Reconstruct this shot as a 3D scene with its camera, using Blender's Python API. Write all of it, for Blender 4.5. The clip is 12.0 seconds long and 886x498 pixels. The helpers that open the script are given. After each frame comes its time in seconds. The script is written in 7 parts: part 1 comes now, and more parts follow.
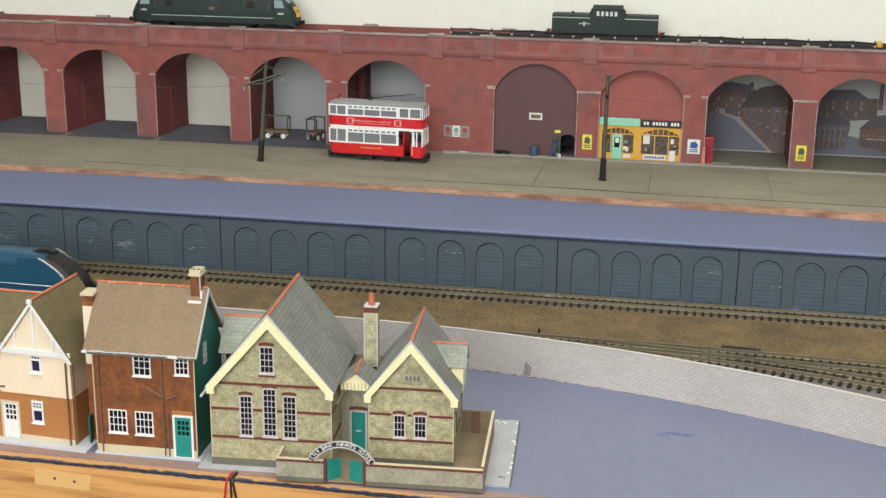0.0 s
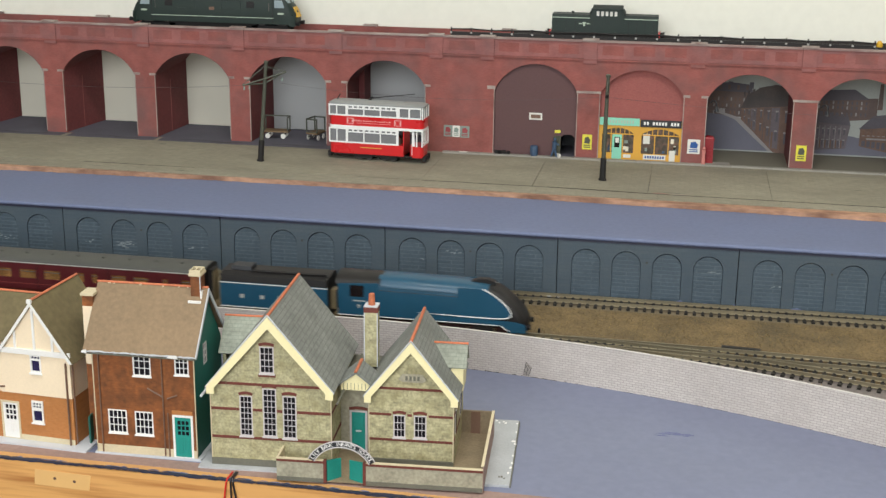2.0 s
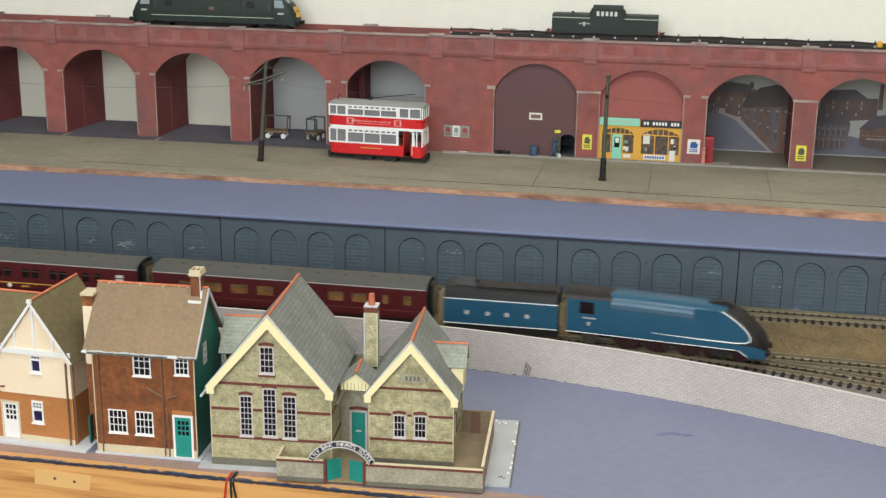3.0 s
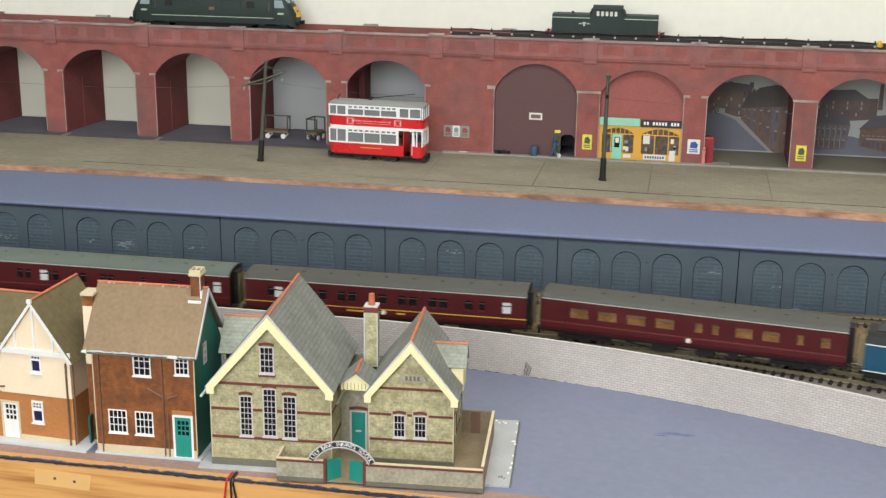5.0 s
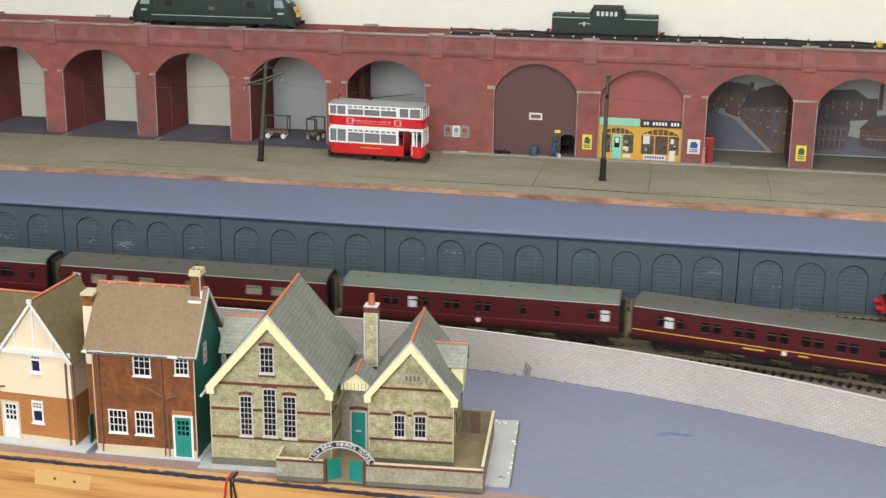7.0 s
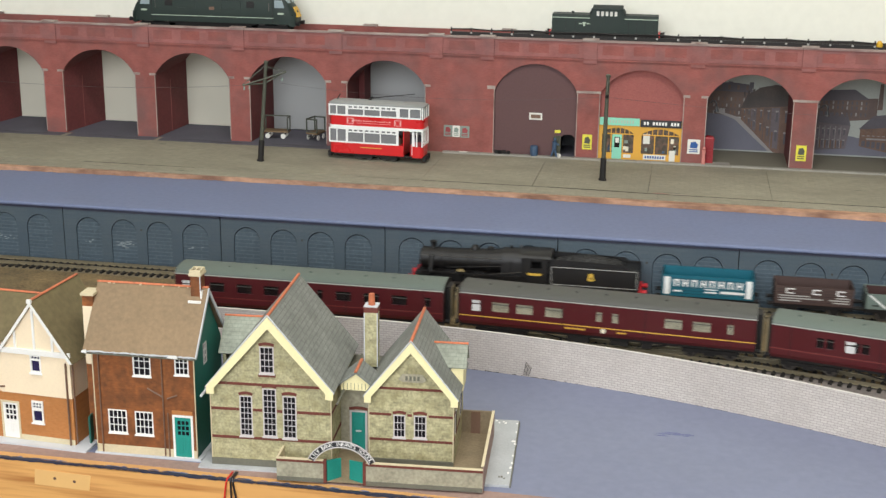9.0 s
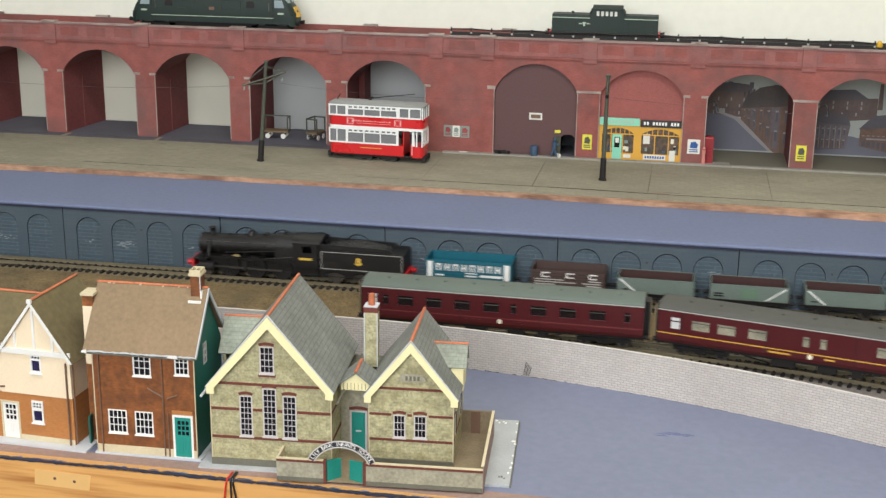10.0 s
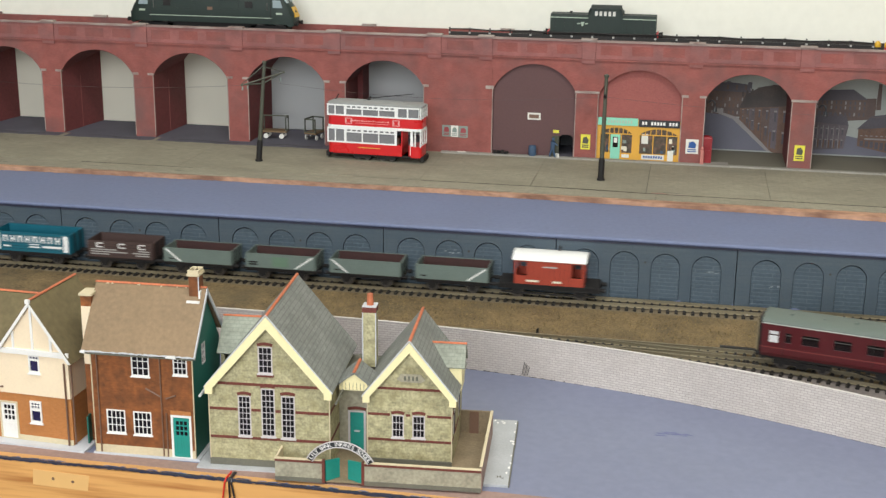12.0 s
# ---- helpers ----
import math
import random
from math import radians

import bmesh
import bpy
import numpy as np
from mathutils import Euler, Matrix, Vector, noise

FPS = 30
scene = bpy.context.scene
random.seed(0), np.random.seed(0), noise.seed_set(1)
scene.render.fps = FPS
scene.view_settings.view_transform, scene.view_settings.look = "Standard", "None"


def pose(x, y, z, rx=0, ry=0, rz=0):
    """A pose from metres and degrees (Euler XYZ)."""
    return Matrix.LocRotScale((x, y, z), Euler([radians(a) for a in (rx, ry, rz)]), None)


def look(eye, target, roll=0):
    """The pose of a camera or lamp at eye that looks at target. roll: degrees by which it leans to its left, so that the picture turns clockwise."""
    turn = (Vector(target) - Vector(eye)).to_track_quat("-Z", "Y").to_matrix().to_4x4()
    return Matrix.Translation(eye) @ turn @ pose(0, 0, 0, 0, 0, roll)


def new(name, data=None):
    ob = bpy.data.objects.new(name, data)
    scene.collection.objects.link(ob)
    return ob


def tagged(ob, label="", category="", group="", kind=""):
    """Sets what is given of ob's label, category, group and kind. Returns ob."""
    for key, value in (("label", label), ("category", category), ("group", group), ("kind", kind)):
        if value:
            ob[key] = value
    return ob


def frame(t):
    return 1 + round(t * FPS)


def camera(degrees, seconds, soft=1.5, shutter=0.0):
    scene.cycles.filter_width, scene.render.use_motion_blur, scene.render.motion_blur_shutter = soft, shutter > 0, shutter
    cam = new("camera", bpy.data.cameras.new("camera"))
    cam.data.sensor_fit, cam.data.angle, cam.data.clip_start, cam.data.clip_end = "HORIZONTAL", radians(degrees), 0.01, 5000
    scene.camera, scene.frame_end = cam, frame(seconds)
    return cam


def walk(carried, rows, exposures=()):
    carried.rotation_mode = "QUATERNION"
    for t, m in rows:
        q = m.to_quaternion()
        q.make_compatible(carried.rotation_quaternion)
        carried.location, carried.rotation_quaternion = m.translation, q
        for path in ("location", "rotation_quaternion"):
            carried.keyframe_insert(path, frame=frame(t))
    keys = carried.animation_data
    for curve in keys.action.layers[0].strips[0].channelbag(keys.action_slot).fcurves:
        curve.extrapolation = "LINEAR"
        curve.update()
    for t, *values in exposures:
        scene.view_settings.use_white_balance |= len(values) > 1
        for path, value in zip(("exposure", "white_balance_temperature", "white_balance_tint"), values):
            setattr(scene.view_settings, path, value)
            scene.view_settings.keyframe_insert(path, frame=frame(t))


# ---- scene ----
# A model railway on a table: all sizes below are in millimetres of the model and become metres in part().
cam = camera(37.52, 12.0, soft=1.4, shutter=0.45)
EYE = Vector((0.54186, -1.56984, 0.33711))


def aim(yaw, tilt):
    y, t = radians(yaw), radians(tilt)
    return EYE + Vector((math.sin(y) * math.cos(t), math.cos(y) * math.cos(t), -math.sin(t)))


CAM_A, CAM_M, CAM_B = (look(EYE, aim(q, 16.163), 0.69) for q in (-10.634, -10.594, -10.562))
walk(cam, [(0, CAM_A), (11.2, CAM_A), (11.5, CAM_M), (12, CAM_B)], exposures=[(0, -0.06), (1, -0.1), (3.2, -0.1), (5, 0.0), (12, 0.0)])

# ---- world and lamps ----
world = bpy.data.worlds.new("sky")
scene.world = world
world.use_nodes = True
sky = world.node_tree.nodes.new("ShaderNodeTexSky")
sky.sky_type, sky.sun_disc = "NISHITA", False
sky.sun_elevation, sky.sun_rotation = radians(35), radians(200)
world.node_tree.links.new(sky.outputs[0], world.node_tree.nodes["Background"].inputs[0])
world.node_tree.nodes["Background"].inputs[1].default_value = 0.1


def area(name, m, w, h, watts, rgb):
    data = bpy.data.lights.new(name, "AREA")
    data.shape, data.size, data.size_y, data.energy, data.color = "RECTANGLE", w, h, watts, rgb
    ob = new(name, data)
    ob.matrix_world = m
    return ob


# window behind the camera to its left, and a long ceiling batten
area("window_light", look((0.2, -2.86, 0.85), (0.55, -0.3, 0.0)), 1.7, 1.2, 45, (0.93, 0.97, 1.0))
area("ceiling_light_tube", look((0.75, -1.25, 1.56), (0.75, -1.2, 0)), 1.5, 0.35, 24, (0.98, 0.98, 0.92))

# ---- helpers ----
MM = 0.001


def C(r, g, b):
    return tuple(((c / 255 + 0.055) / 1.055) ** 2.4 if c > 10 else c / 255 / 12.92 for c in (r, g, b))


def mat(name, rgb, rough=0.6, metal=0.0, var=0.12, scale=25.0, fine=700.0, bump=0.15, brick=None, mortar=None, size=(4.0, 1.3), axes="xz", piece=0.0, coat=0.0, gap=0.12, patch=None, stretch=None):
    """A painted or printed surface with stains at two scales; brick: second brick colour, with courses of size mm.
    patch: (colour, scale, amount) of blotches; stretch: scale of the pattern along each axis."""
    m = bpy.data.materials.new(name)
    m.use_nodes = True
    nt, bs = m.node_tree, m.node_tree.nodes["Principled BSDF"]
    N, L = nt.nodes.new, nt.links.new
    tc = N("ShaderNodeTexCoord")
    vec = tc.outputs["Object"]
    if stretch:
        mp = N("ShaderNodeMapping")
        mp.inputs["Scale"].default_value = stretch
        L(vec, mp.inputs["Vector"])
        vec = mp.outputs[0]
    n1, n2 = N("ShaderNodeTexNoise"), N("ShaderNodeTexNoise")
    n1.inputs["Scale"].default_value, n2.inputs["Scale"].default_value = scale, fine
    n1.inputs["Detail"].default_value = 6
    for n in (n1, n2):
        L(vec, n.inputs["Vector"])
    add = N("ShaderNodeMath")
    add.operation = "ADD"
    L(n1.outputs["Fac"], add.inputs[0])
    L(n2.outputs["Fac"], add.inputs[1])
    mr = N("ShaderNodeMapRange")
    mr.inputs["From Min"].default_value, mr.inputs["From Max"].default_value = 0.65, 1.35
    mr.inputs["To Min"].default_value, mr.inputs["To Max"].default_value = 1 - var, 1 + var
    L(add.outputs[0], mr.inputs["Value"])
    mul = N("ShaderNodeMix")
    mul.data_type, mul.blend_type = "RGBA", "MULTIPLY"
    mul.inputs[0].default_value = 1
    mul.inputs[6].default_value = (*rgb, 1)
    height = n2.outputs["Fac"]
    if brick:
        sep, com = N("ShaderNodeSeparateXYZ"), N("ShaderNodeCombineXYZ")
        L(vec, sep.inputs[0])
        L(sep.outputs["XYZ".index(axes[0].upper())], com.inputs[0])
        L(sep.outputs["XYZ".index(axes[1].upper())], com.inputs[1])
        bt = N("ShaderNodeTexBrick")
        L(com.outputs[0], bt.inputs["Vector"])
        bt.inputs["Scale"].default_value = 1
        bt.inputs["Brick Width"].default_value, bt.inputs["Row Height"].default_value = size[0] * MM, size[1] * MM
        bt.inputs["Mortar Size"].default_value, bt.inputs["Mortar Smooth"].default_value = size[1] * MM * gap, 0.3
        bt.inputs["Color1"].default_value, bt.inputs["Color2"].default_value = (*rgb, 1), (*brick, 1)
        bt.inputs["Mortar"].default_value = (*(mortar or brick), 1)
        L(bt.outputs["Color"], mul.inputs[6])
        inv = N("ShaderNodeMath")
        inv.operation = "SUBTRACT"
        L(n2.outputs["Fac"], inv.inputs[0])
        L(bt.outputs["Fac"], inv.inputs[1])
        height = inv.outputs[0]
    L(mr.outputs["Result"], mul.inputs[7])
    out = mul.outputs[2]
    if patch:
        n3, pm, mx = N("ShaderNodeTexNoise"), N("ShaderNodeMapRange"), N("ShaderNodeMix")
        n3.inputs["Scale"].default_value, n3.inputs["Detail"].default_value = patch[1], 5
        L(vec, n3.inputs["Vector"])
        pm.inputs["From Min"].default_value, pm.inputs["From Max"].default_value = 0.46, 0.7
        pm.inputs["To Max"].default_value = patch[2]
        L(n3.outputs["Fac"], pm.inputs["Value"])
        mx.data_type = "RGBA"
        L(pm.outputs["Result"], mx.inputs[0])
        L(out, mx.inputs[6])
        mx.inputs[7].default_value = (*patch[0], 1)
        out = mx.outputs[2]
    if piece:
        oi, pr = N("ShaderNodeObjectInfo"), N("ShaderNodeMapRange")
        pr.inputs["To Min"].default_value, pr.inputs["To Max"].default_value = 1 - piece, 1 + piece
        L(oi.outputs["Random"], pr.inputs["Value"])
        m2 = N("ShaderNodeMix")
        m2.data_type, m2.blend_type = "RGBA", "MULTIPLY"
        m2.inputs[0].default_value = 1
        L(out, m2.inputs[6])
        L(pr.outputs["Result"], m2.inputs[7])
        out = m2.outputs[2]
    L(out, bs.inputs["Base Color"])
    rr = N("ShaderNodeMapRange")
    rr.inputs["To Min"].default_value, rr.inputs["To Max"].default_value = max(0.05, rough - 0.1), min(1, rough + 0.1)
    L(n1.outputs["Fac"], rr.inputs["Value"])
    L(rr.outputs["Result"], bs.inputs["Roughness"])
    bs.inputs["Metallic"].default_value = metal
    bs.inputs["Coat Weight"].default_value = coat
    bp = N("ShaderNodeBump")
    bp.inputs["Strength"].default_value, bp.inputs["Distance"].default_value = bump, 0.0006
    L(height, bp.inputs["Height"])
    L(bp.outputs["Normal"], bs.inputs["Normal"])
    return m


def BM():
    return bmesh.new()


def box(bm, x0, x1, y0, y1, z0, z1):
    v = [bm.verts.new(c) for c in ((x0, y0, z0), (x1, y0, z0), (x1, y1, z0), (x0, y1, z0), (x0, y0, z1), (x1, y0, z1), (x1, y1, z1), (x0, y1, z1))]
    for f in ((3, 2, 1, 0), (4, 5, 6, 7), (0, 1, 5, 4), (1, 2, 6, 5), (2, 3, 7, 6), (3, 0, 4, 7)):
        bm.faces.new([v[i] for i in f])
    return bm


AX = {"xz": lambda u, v, d: (u, d, v), "yz": lambda u, v, d: (-d, u, v), "zy": lambda u, v, d: (d, u, v), "xy": lambda u, v, d: (u, v, -d)}


def is_rect(p):
    return len(p) == 4 and len({round(q[0], 4) for q in p}) == 2 and len({round(q[1], 4) for q in p}) == 2


def sheet(bm, outer, holes, d0, th, ax):
    """The same for an upright rectangle with rectangular holes, cell by cell."""
    box_of = lambda p: (min(q[0] for q in p), max(q[0] for q in p), min(q[1] for q in p), max(q[1] for q in p))
    o, hs = box_of(outer), [box_of(h) for h in holes]
    us = sorted({round(v, 5) for b in [o] + hs for v in b[:2] if o[0] <= v <= o[1]})
    vs = sorted({round(v, 5) for b in [o] + hs for v in b[2:] if o[2] <= v <= o[3]})
    grid, cache = {}, {}
    for i in range(len(us) - 1):
        for j in range(len(vs) - 1):
            cu, cv = (us[i] + us[i + 1]) / 2, (vs[j] + vs[j + 1]) / 2
            grid[i, j] = not any(h[0] < cu < h[1] and h[2] < cv < h[3] for h in hs)

    def vert(i, j, d):
        if (i, j, d) not in cache:
            cache[i, j, d] = bm.verts.new(AX[ax](us[i], vs[j], d0 + th * d))
        return cache[i, j, d]
    for (i, j), full in grid.items():
        if full:
            ring = ((i, j), (i + 1, j), (i + 1, j + 1), (i, j + 1))
            bm.faces.new([vert(a, b, 0) for a, b in ring])
            bm.faces.new([vert(a, b, 1) for a, b in ring[::-1]])
            for k, (di, dj) in enumerate(((0, -1), (1, 0), (0, 1), (-1, 0))):
                if not grid.get((i + di, j + dj), False):
                    a, b = ring[k], ring[(k + 1) % 4]
                    bm.faces.new((vert(*a, 0), vert(*b, 0), vert(*b, 1), vert(*a, 1)))
    return bm


def slab(bm, outer, holes=(), d0=0.0, th=1.0, ax="xz"):
    """A plate of thickness th with an outline and holes in it, its front at depth d0."""
    from mathutils.geometry import tessellate_polygon
    if is_rect(outer) and holes and all(is_rect(h) for h in holes):
        return sheet(bm, outer, holes, d0, th, ax)
    loops = [list(outer)] + [list(h) for h in holes]
    tris = tessellate_polygon([[Vector((u, v, 0)) for u, v in lp] for lp in loops])
    flat = [q for lp in loops for q in lp]
    F = [bm.verts.new(AX[ax](u, v, d0)) for u, v in flat]
    B = [bm.verts.new(AX[ax](u, v, d0 + th)) for u, v in flat]
    for a, b, c in tris:
        for tri in ((F[a], F[b], F[c]), (B[c], B[b], B[a])):
            try:
                bm.faces.new(tri)
            except ValueError:
                pass
    k = 0
    for lp in loops:
        n = len(lp)
        for i in range(n):
            a, b = k + i, k + (i + 1) % n
            bm.faces.new((F[a], F[b], B[b], B[a]))
        k += n
    return bm


def rect(x0, x1, z0, z1):
    return [(x0, z0), (x1, z0), (x1, z1), (x0, z1)]


def archway(x0, x1, z0, spring, crown, n=14):
    """The outline of an opening with a segmental head."""
    c, w, r = (x0 + x1) / 2, (x1 - x0) / 2, crown - spring
    R = (w * w + r * r) / (2 * r)
    a = math.asin(min(1, w / R)) if r <= w else math.pi - math.asin(w / R)
    top = [(c + R * math.sin(a - 2 * a * i / n), crown - R + R * math.cos(a - 2 * a * i / n)) for i in range(n + 1)]
    return [(x0, z0), (x1, z0)] + top


def tube(bm, a, b, r0, r1=None, n=10):
    r1 = r0 if r1 is None else r1
    a, b = Vector(a), Vector(b)
    q = (b - a).to_track_quat("Z", "Y")
    rings = []
    for c, r in ((a, r0), (b, r1)):
        rings.append([bm.verts.new(c + q @ Vector((r * math.cos(2 * math.pi * i / n), r * math.sin(2 * math.pi * i / n), 0))) for i in range(n)])
    for i in range(n):
        bm.faces.new((rings[0][i], rings[0][(i + 1) % n], rings[1][(i + 1) % n], rings[1][i]))
    bm.faces.new(rings[0][::-1])
    bm.faces.new(rings[1])
    return bm


def loft(bm, sections, close=True):
    """Skin rings of equal length (lists of 3D points), capped at the ends."""
    rings = [[bm.verts.new(p) for p in s] for s in sections]
    n = len(rings[0])
    for a, b in zip(rings, rings[1:]):
        for i in range(n if close else n - 1):
            bm.faces.new((a[i], a[(i + 1) % n], b[(i + 1) % n], b[i]))
    if close:
        bm.faces.new(rings[0][::-1])
        bm.faces.new(rings[-1])
    return bm


def revolve(bm, c, profile, n=14):
    """Turn a profile of (radius, height) about the upright axis at c."""
    return loft(bm, [[(c[0] + r * math.cos(2 * math.pi * i / n), c[1] + r * math.sin(2 * math.pi * i / n), c[2] + z) for i in range(n)] for r, z in profile])


def mesh_of(name, bm, material, smooth=False):
    me = bpy.data.meshes.new(name)
    bmesh.ops.recalc_face_normals(bm, faces=bm.faces)
    bm.transform(Matrix.Scale(MM, 4))
    bm.to_mesh(me)
    bm.free()
    me.materials.append(material)
    if smooth:
        me.polygons.foreach_set("use_smooth", [True] * len(me.polygons))
        me.set_sharp_from_angle(angle=radians(38))
    return me


def part(name, bm, material, parent=None, label="", smooth=False, at=None):
    ob = new(name, mesh_of(name, bm, material, smooth))
    ob.parent = parent
    if at:
        ob.matrix_basis = at
    return tagged(ob, label)


def thing(name, x, y, z, rz=0, label="", category="", group="", kind=""):
    ob = new(name)
    ob.empty_display_size = 0.01
    ob.matrix_basis = at(x, y, z, rz)
    return tagged(ob, label, category, group, kind)


def at(x, y, z, rz=0, rx=0, ry=0):
    return pose(x * MM, y * MM, z * MM, rx, ry, rz)


def solid(name, bm, material, label="", category="", kind="", smooth=False, where=None):
    """A thing made of a single mesh."""
    ob = part(name, bm, material, None, label, smooth, where)
    return tagged(ob, "", category, "", kind)


def words(text, height, m, material, parent, name="lettering", label="", depth=0.15, squeeze=1.0):
    cu = bpy.data.curves.new(name, "FONT")
    cu.body, cu.size, cu.align_x, cu.align_y, cu.extrude = text, height * 1.4 * MM, "CENTER", "CENTER", depth * MM
    tmp = new(name, cu)
    dg = bpy.context.evaluated_depsgraph_get()
    me = bpy.data.meshes.new_from_object(tmp.evaluated_get(dg))
    bpy.data.objects.remove(tmp)
    me.transform(Matrix.Diagonal((squeeze, 1, 1, 1)))
    me.materials.clear()
    me.materials.append(material)
    ob = new(name, me)
    ob.parent, ob.matrix_basis = parent, m
    return tagged(ob, label)


# ---- materials ----
WALLPAINT = mat("cream_wall_paint", C(240, 238, 226), 0.8, var=0.03, scale=2, fine=90, bump=0.05)
CEILING = mat("ceiling_paint", C(238, 236, 230), 0.9, var=0.03, scale=2)
CARPET = mat("floor_carpet", C(110, 100, 92), 0.95, var=0.2, scale=5, fine=400)
PURPLE = mat("slate_purple_board_paint", C(118, 123, 146), 0.5, var=0.08, scale=9, fine=160, bump=0.05)
BLUE = mat("blue_grey_shelf_paint", C(108, 117, 147), 0.66, var=0.09, scale=14, fine=200, bump=0.05)
PLY = mat("varnished_plywood", C(214, 160, 96), 0.42, var=0.14, scale=7, fine=60, bump=0.05, patch=(C(160, 98, 48), 150, 1.0), stretch=(0.05, 1, 1.0))
PLYEDGE = mat("raw_plywood_edge", C(178, 138, 112), 0.8, var=0.3, scale=40, fine=300, bump=0.4, patch=(C(112, 78, 62), 70, 0.8), stretch=(0.4, 1, 1))
DARKEDGE = mat("dark_edge_paint_and_lip_shade", C(46, 48, 66), 0.5, var=0.2, scale=60)
SETTS = mat("printed_stone_setts", C(149, 144, 126), 0.75, var=0.2, scale=9, fine=240, bump=0.12, brick=C(142, 137, 120), mortar=C(136, 131, 115), size=(5.0, 2.0), axes="xy", piece=0.04, patch=(C(122, 118, 104), 24, 0.55), stretch=(0.45, 1, 1))
KERB = mat("kerb_stone", C(150, 146, 138), 0.8, var=0.15, piece=0.08)
ARCHFLOOR = mat("arch_floor", C(90, 88, 98), 0.8, var=0.22, scale=30)
REDBRICK = mat("printed_red_brick", C(148, 84, 77), 0.78, var=0.25, scale=9, fine=60, bump=0.04, brick=C(140, 76, 70), mortar=C(142, 86, 80), size=(3.0, 1.0), patch=(C(114, 84, 82), 17, 0.75))
# viaduct brick again, darkened so the colour carries the shade inside the arches
REDBRICK_SHADED = mat("shaded_red_brick_reveal", C(122, 60, 60), 0.75, var=0.2, scale=14, fine=300, brick=C(112, 52, 54), mortar=C(118, 62, 60), size=(3.0, 1.0), axes="yz")
REDINFILL = mat("red_brick_infill", C(158, 90, 84), 0.78, var=0.14, scale=18, brick=C(152, 84, 80), mortar=C(156, 94, 88), size=(3.0, 1.0))
PARAPET = mat("weathered_pink_brick_parapet", C(152, 96, 92), 0.78, var=0.26, scale=10, fine=60, bump=0.04, brick=C(144, 88, 84), mortar=C(146, 92, 88), size=(3.0, 1.0), patch=(C(118, 90, 90), 22, 0.7))
COPING = mat("worn_coping_card", C(166, 152, 144), 0.75, var=0.2, scale=60, patch=(C(122, 92, 88), 50, 0.8))
WALLTOP = mat("dull_red_grey_coping", C(142, 116, 112), 0.75, var=0.2, scale=30, patch=(C(170, 158, 150), 26, 0.8))
BACKCARD = mat("grey_arch_backing", C(180, 181, 180), 0.8, var=0.05, scale=4, fine=20, bump=0.02)
BACKCREAM = mat("cream_arch_backing", C(216, 211, 194), 0.8, var=0.04, scale=4, fine=20, bump=0.02)
SLATE_WALL = mat("dark_slate_painted_brick", C(75, 86, 94), 0.62, var=0.13, scale=12, fine=500, bump=0.25, brick=C(70, 83, 93), mortar=C(68, 81, 91), size=(30.0, 3.9), gap=0.1, patch=(C(58, 72, 84), 12, 0.5))
SLATE_ARCH = mat("dark_slate_recess_brick", C(70, 84, 95), 0.55, var=0.22, scale=30, fine=400, bump=0.5, brick=C(62, 76, 87), mortar=C(86, 99, 108), size=(34.0, 3.9), gap=0.12)
WHITEBRICK = mat("pale_printed_brick_paper", C(187, 179, 174), 0.78, var=0.08, scale=16, fine=200, bump=0.06, brick=C(197, 190, 184), mortar=C(164, 154, 149), size=(4.9, 2.05), gap=0.13, patch=(C(170, 160, 154), 14, 0.5))
SCATTER = mat("brown_scatter", C(120, 101, 70), 0.95, var=0.5, scale=34, fine=420, bump=1.0, patch=(C(92, 82, 62), 22, 0.6))
BALLAST = mat("grey_brown_ballast", C(118, 106, 86), 0.95, var=0.4, scale=60, fine=600, bump=1.0)
SLEEPER = mat("black_plastic_sleeper", C(26, 22, 20), 0.6, var=0.25, scale=200, piece=0.25)
RAIL = mat("nickel_rail", C(156, 146, 122), 0.35, metal=0.6, var=0.15, scale=40)


def path_bm(f, s0, s1, step, profile):
    """Sweep a section of (across, up) along the path f(s) -> x, y, heading."""
    bm, rings = BM(), []
    n = max(1, int(round((s1 - s0) / step)))
    for i in range(n + 1):
        x, y, a = f(s0 + (s1 - s0) * i / n)
        rings.append([(x - math.sin(a) * u, y + math.cos(a) * u, w) for u, w in profile])
    return loft(bm, rings)


# ---- the room ----
def room():
    t = 100
    solid("floor", box(BM(), -2600, 4200, -3100, 200, -1060, -1000), CARPET, "grey-brown carpet floor of the layout room", "floor", "structure")
    solid("ceiling", box(BM(), -2600, 4200, -3100, 200, 1620, 1700), CEILING, "plain white ceiling", "ceiling", "structure")
    solid("wall_north", box(BM(), -2600, 4200, 104, 200, -1000, 1620), WALLPAINT, "plain cream painted wall behind the viaduct", "wall", "structure")
    bm = slab(BM(), rect(-2600, 4200, -1000, 1620), [rect(-700, 1100, 200, 1450)], -3100, t)
    solid("wall_south", bm, WALLPAINT, "plain cream wall with a wide window opening", "wall", "structure")
    solid("wall_west", box(BM(), -2700, -2600, -3100, 200, -1000, 1620), WALLPAINT, "plain cream side wall", "wall", "structure")
    solid("wall_east", box(BM(), 4200, 4300, -3100, 200, -1000, 1620), WALLPAINT, "plain cream side wall", "wall", "structure")
    w = thing("window_1", 200, -3050, 825, 0, "white framed window with clear panes", "window", "", "structure")
    part("window_frame", slab(BM(), rect(-900, 900, -625, 625), [rect(-850, -30, -575, 575), rect(30, 850, -575, 575)], -30, 60), CEILING, w)
    lamp = thing("ceiling_batten", 750, -1250, 1620, 0, "white ceiling batten lamp", "ceiling lamp")
    part("housing", box(BM(), -760, 760, -60, 60, -35, 0), CEILING, lamp)


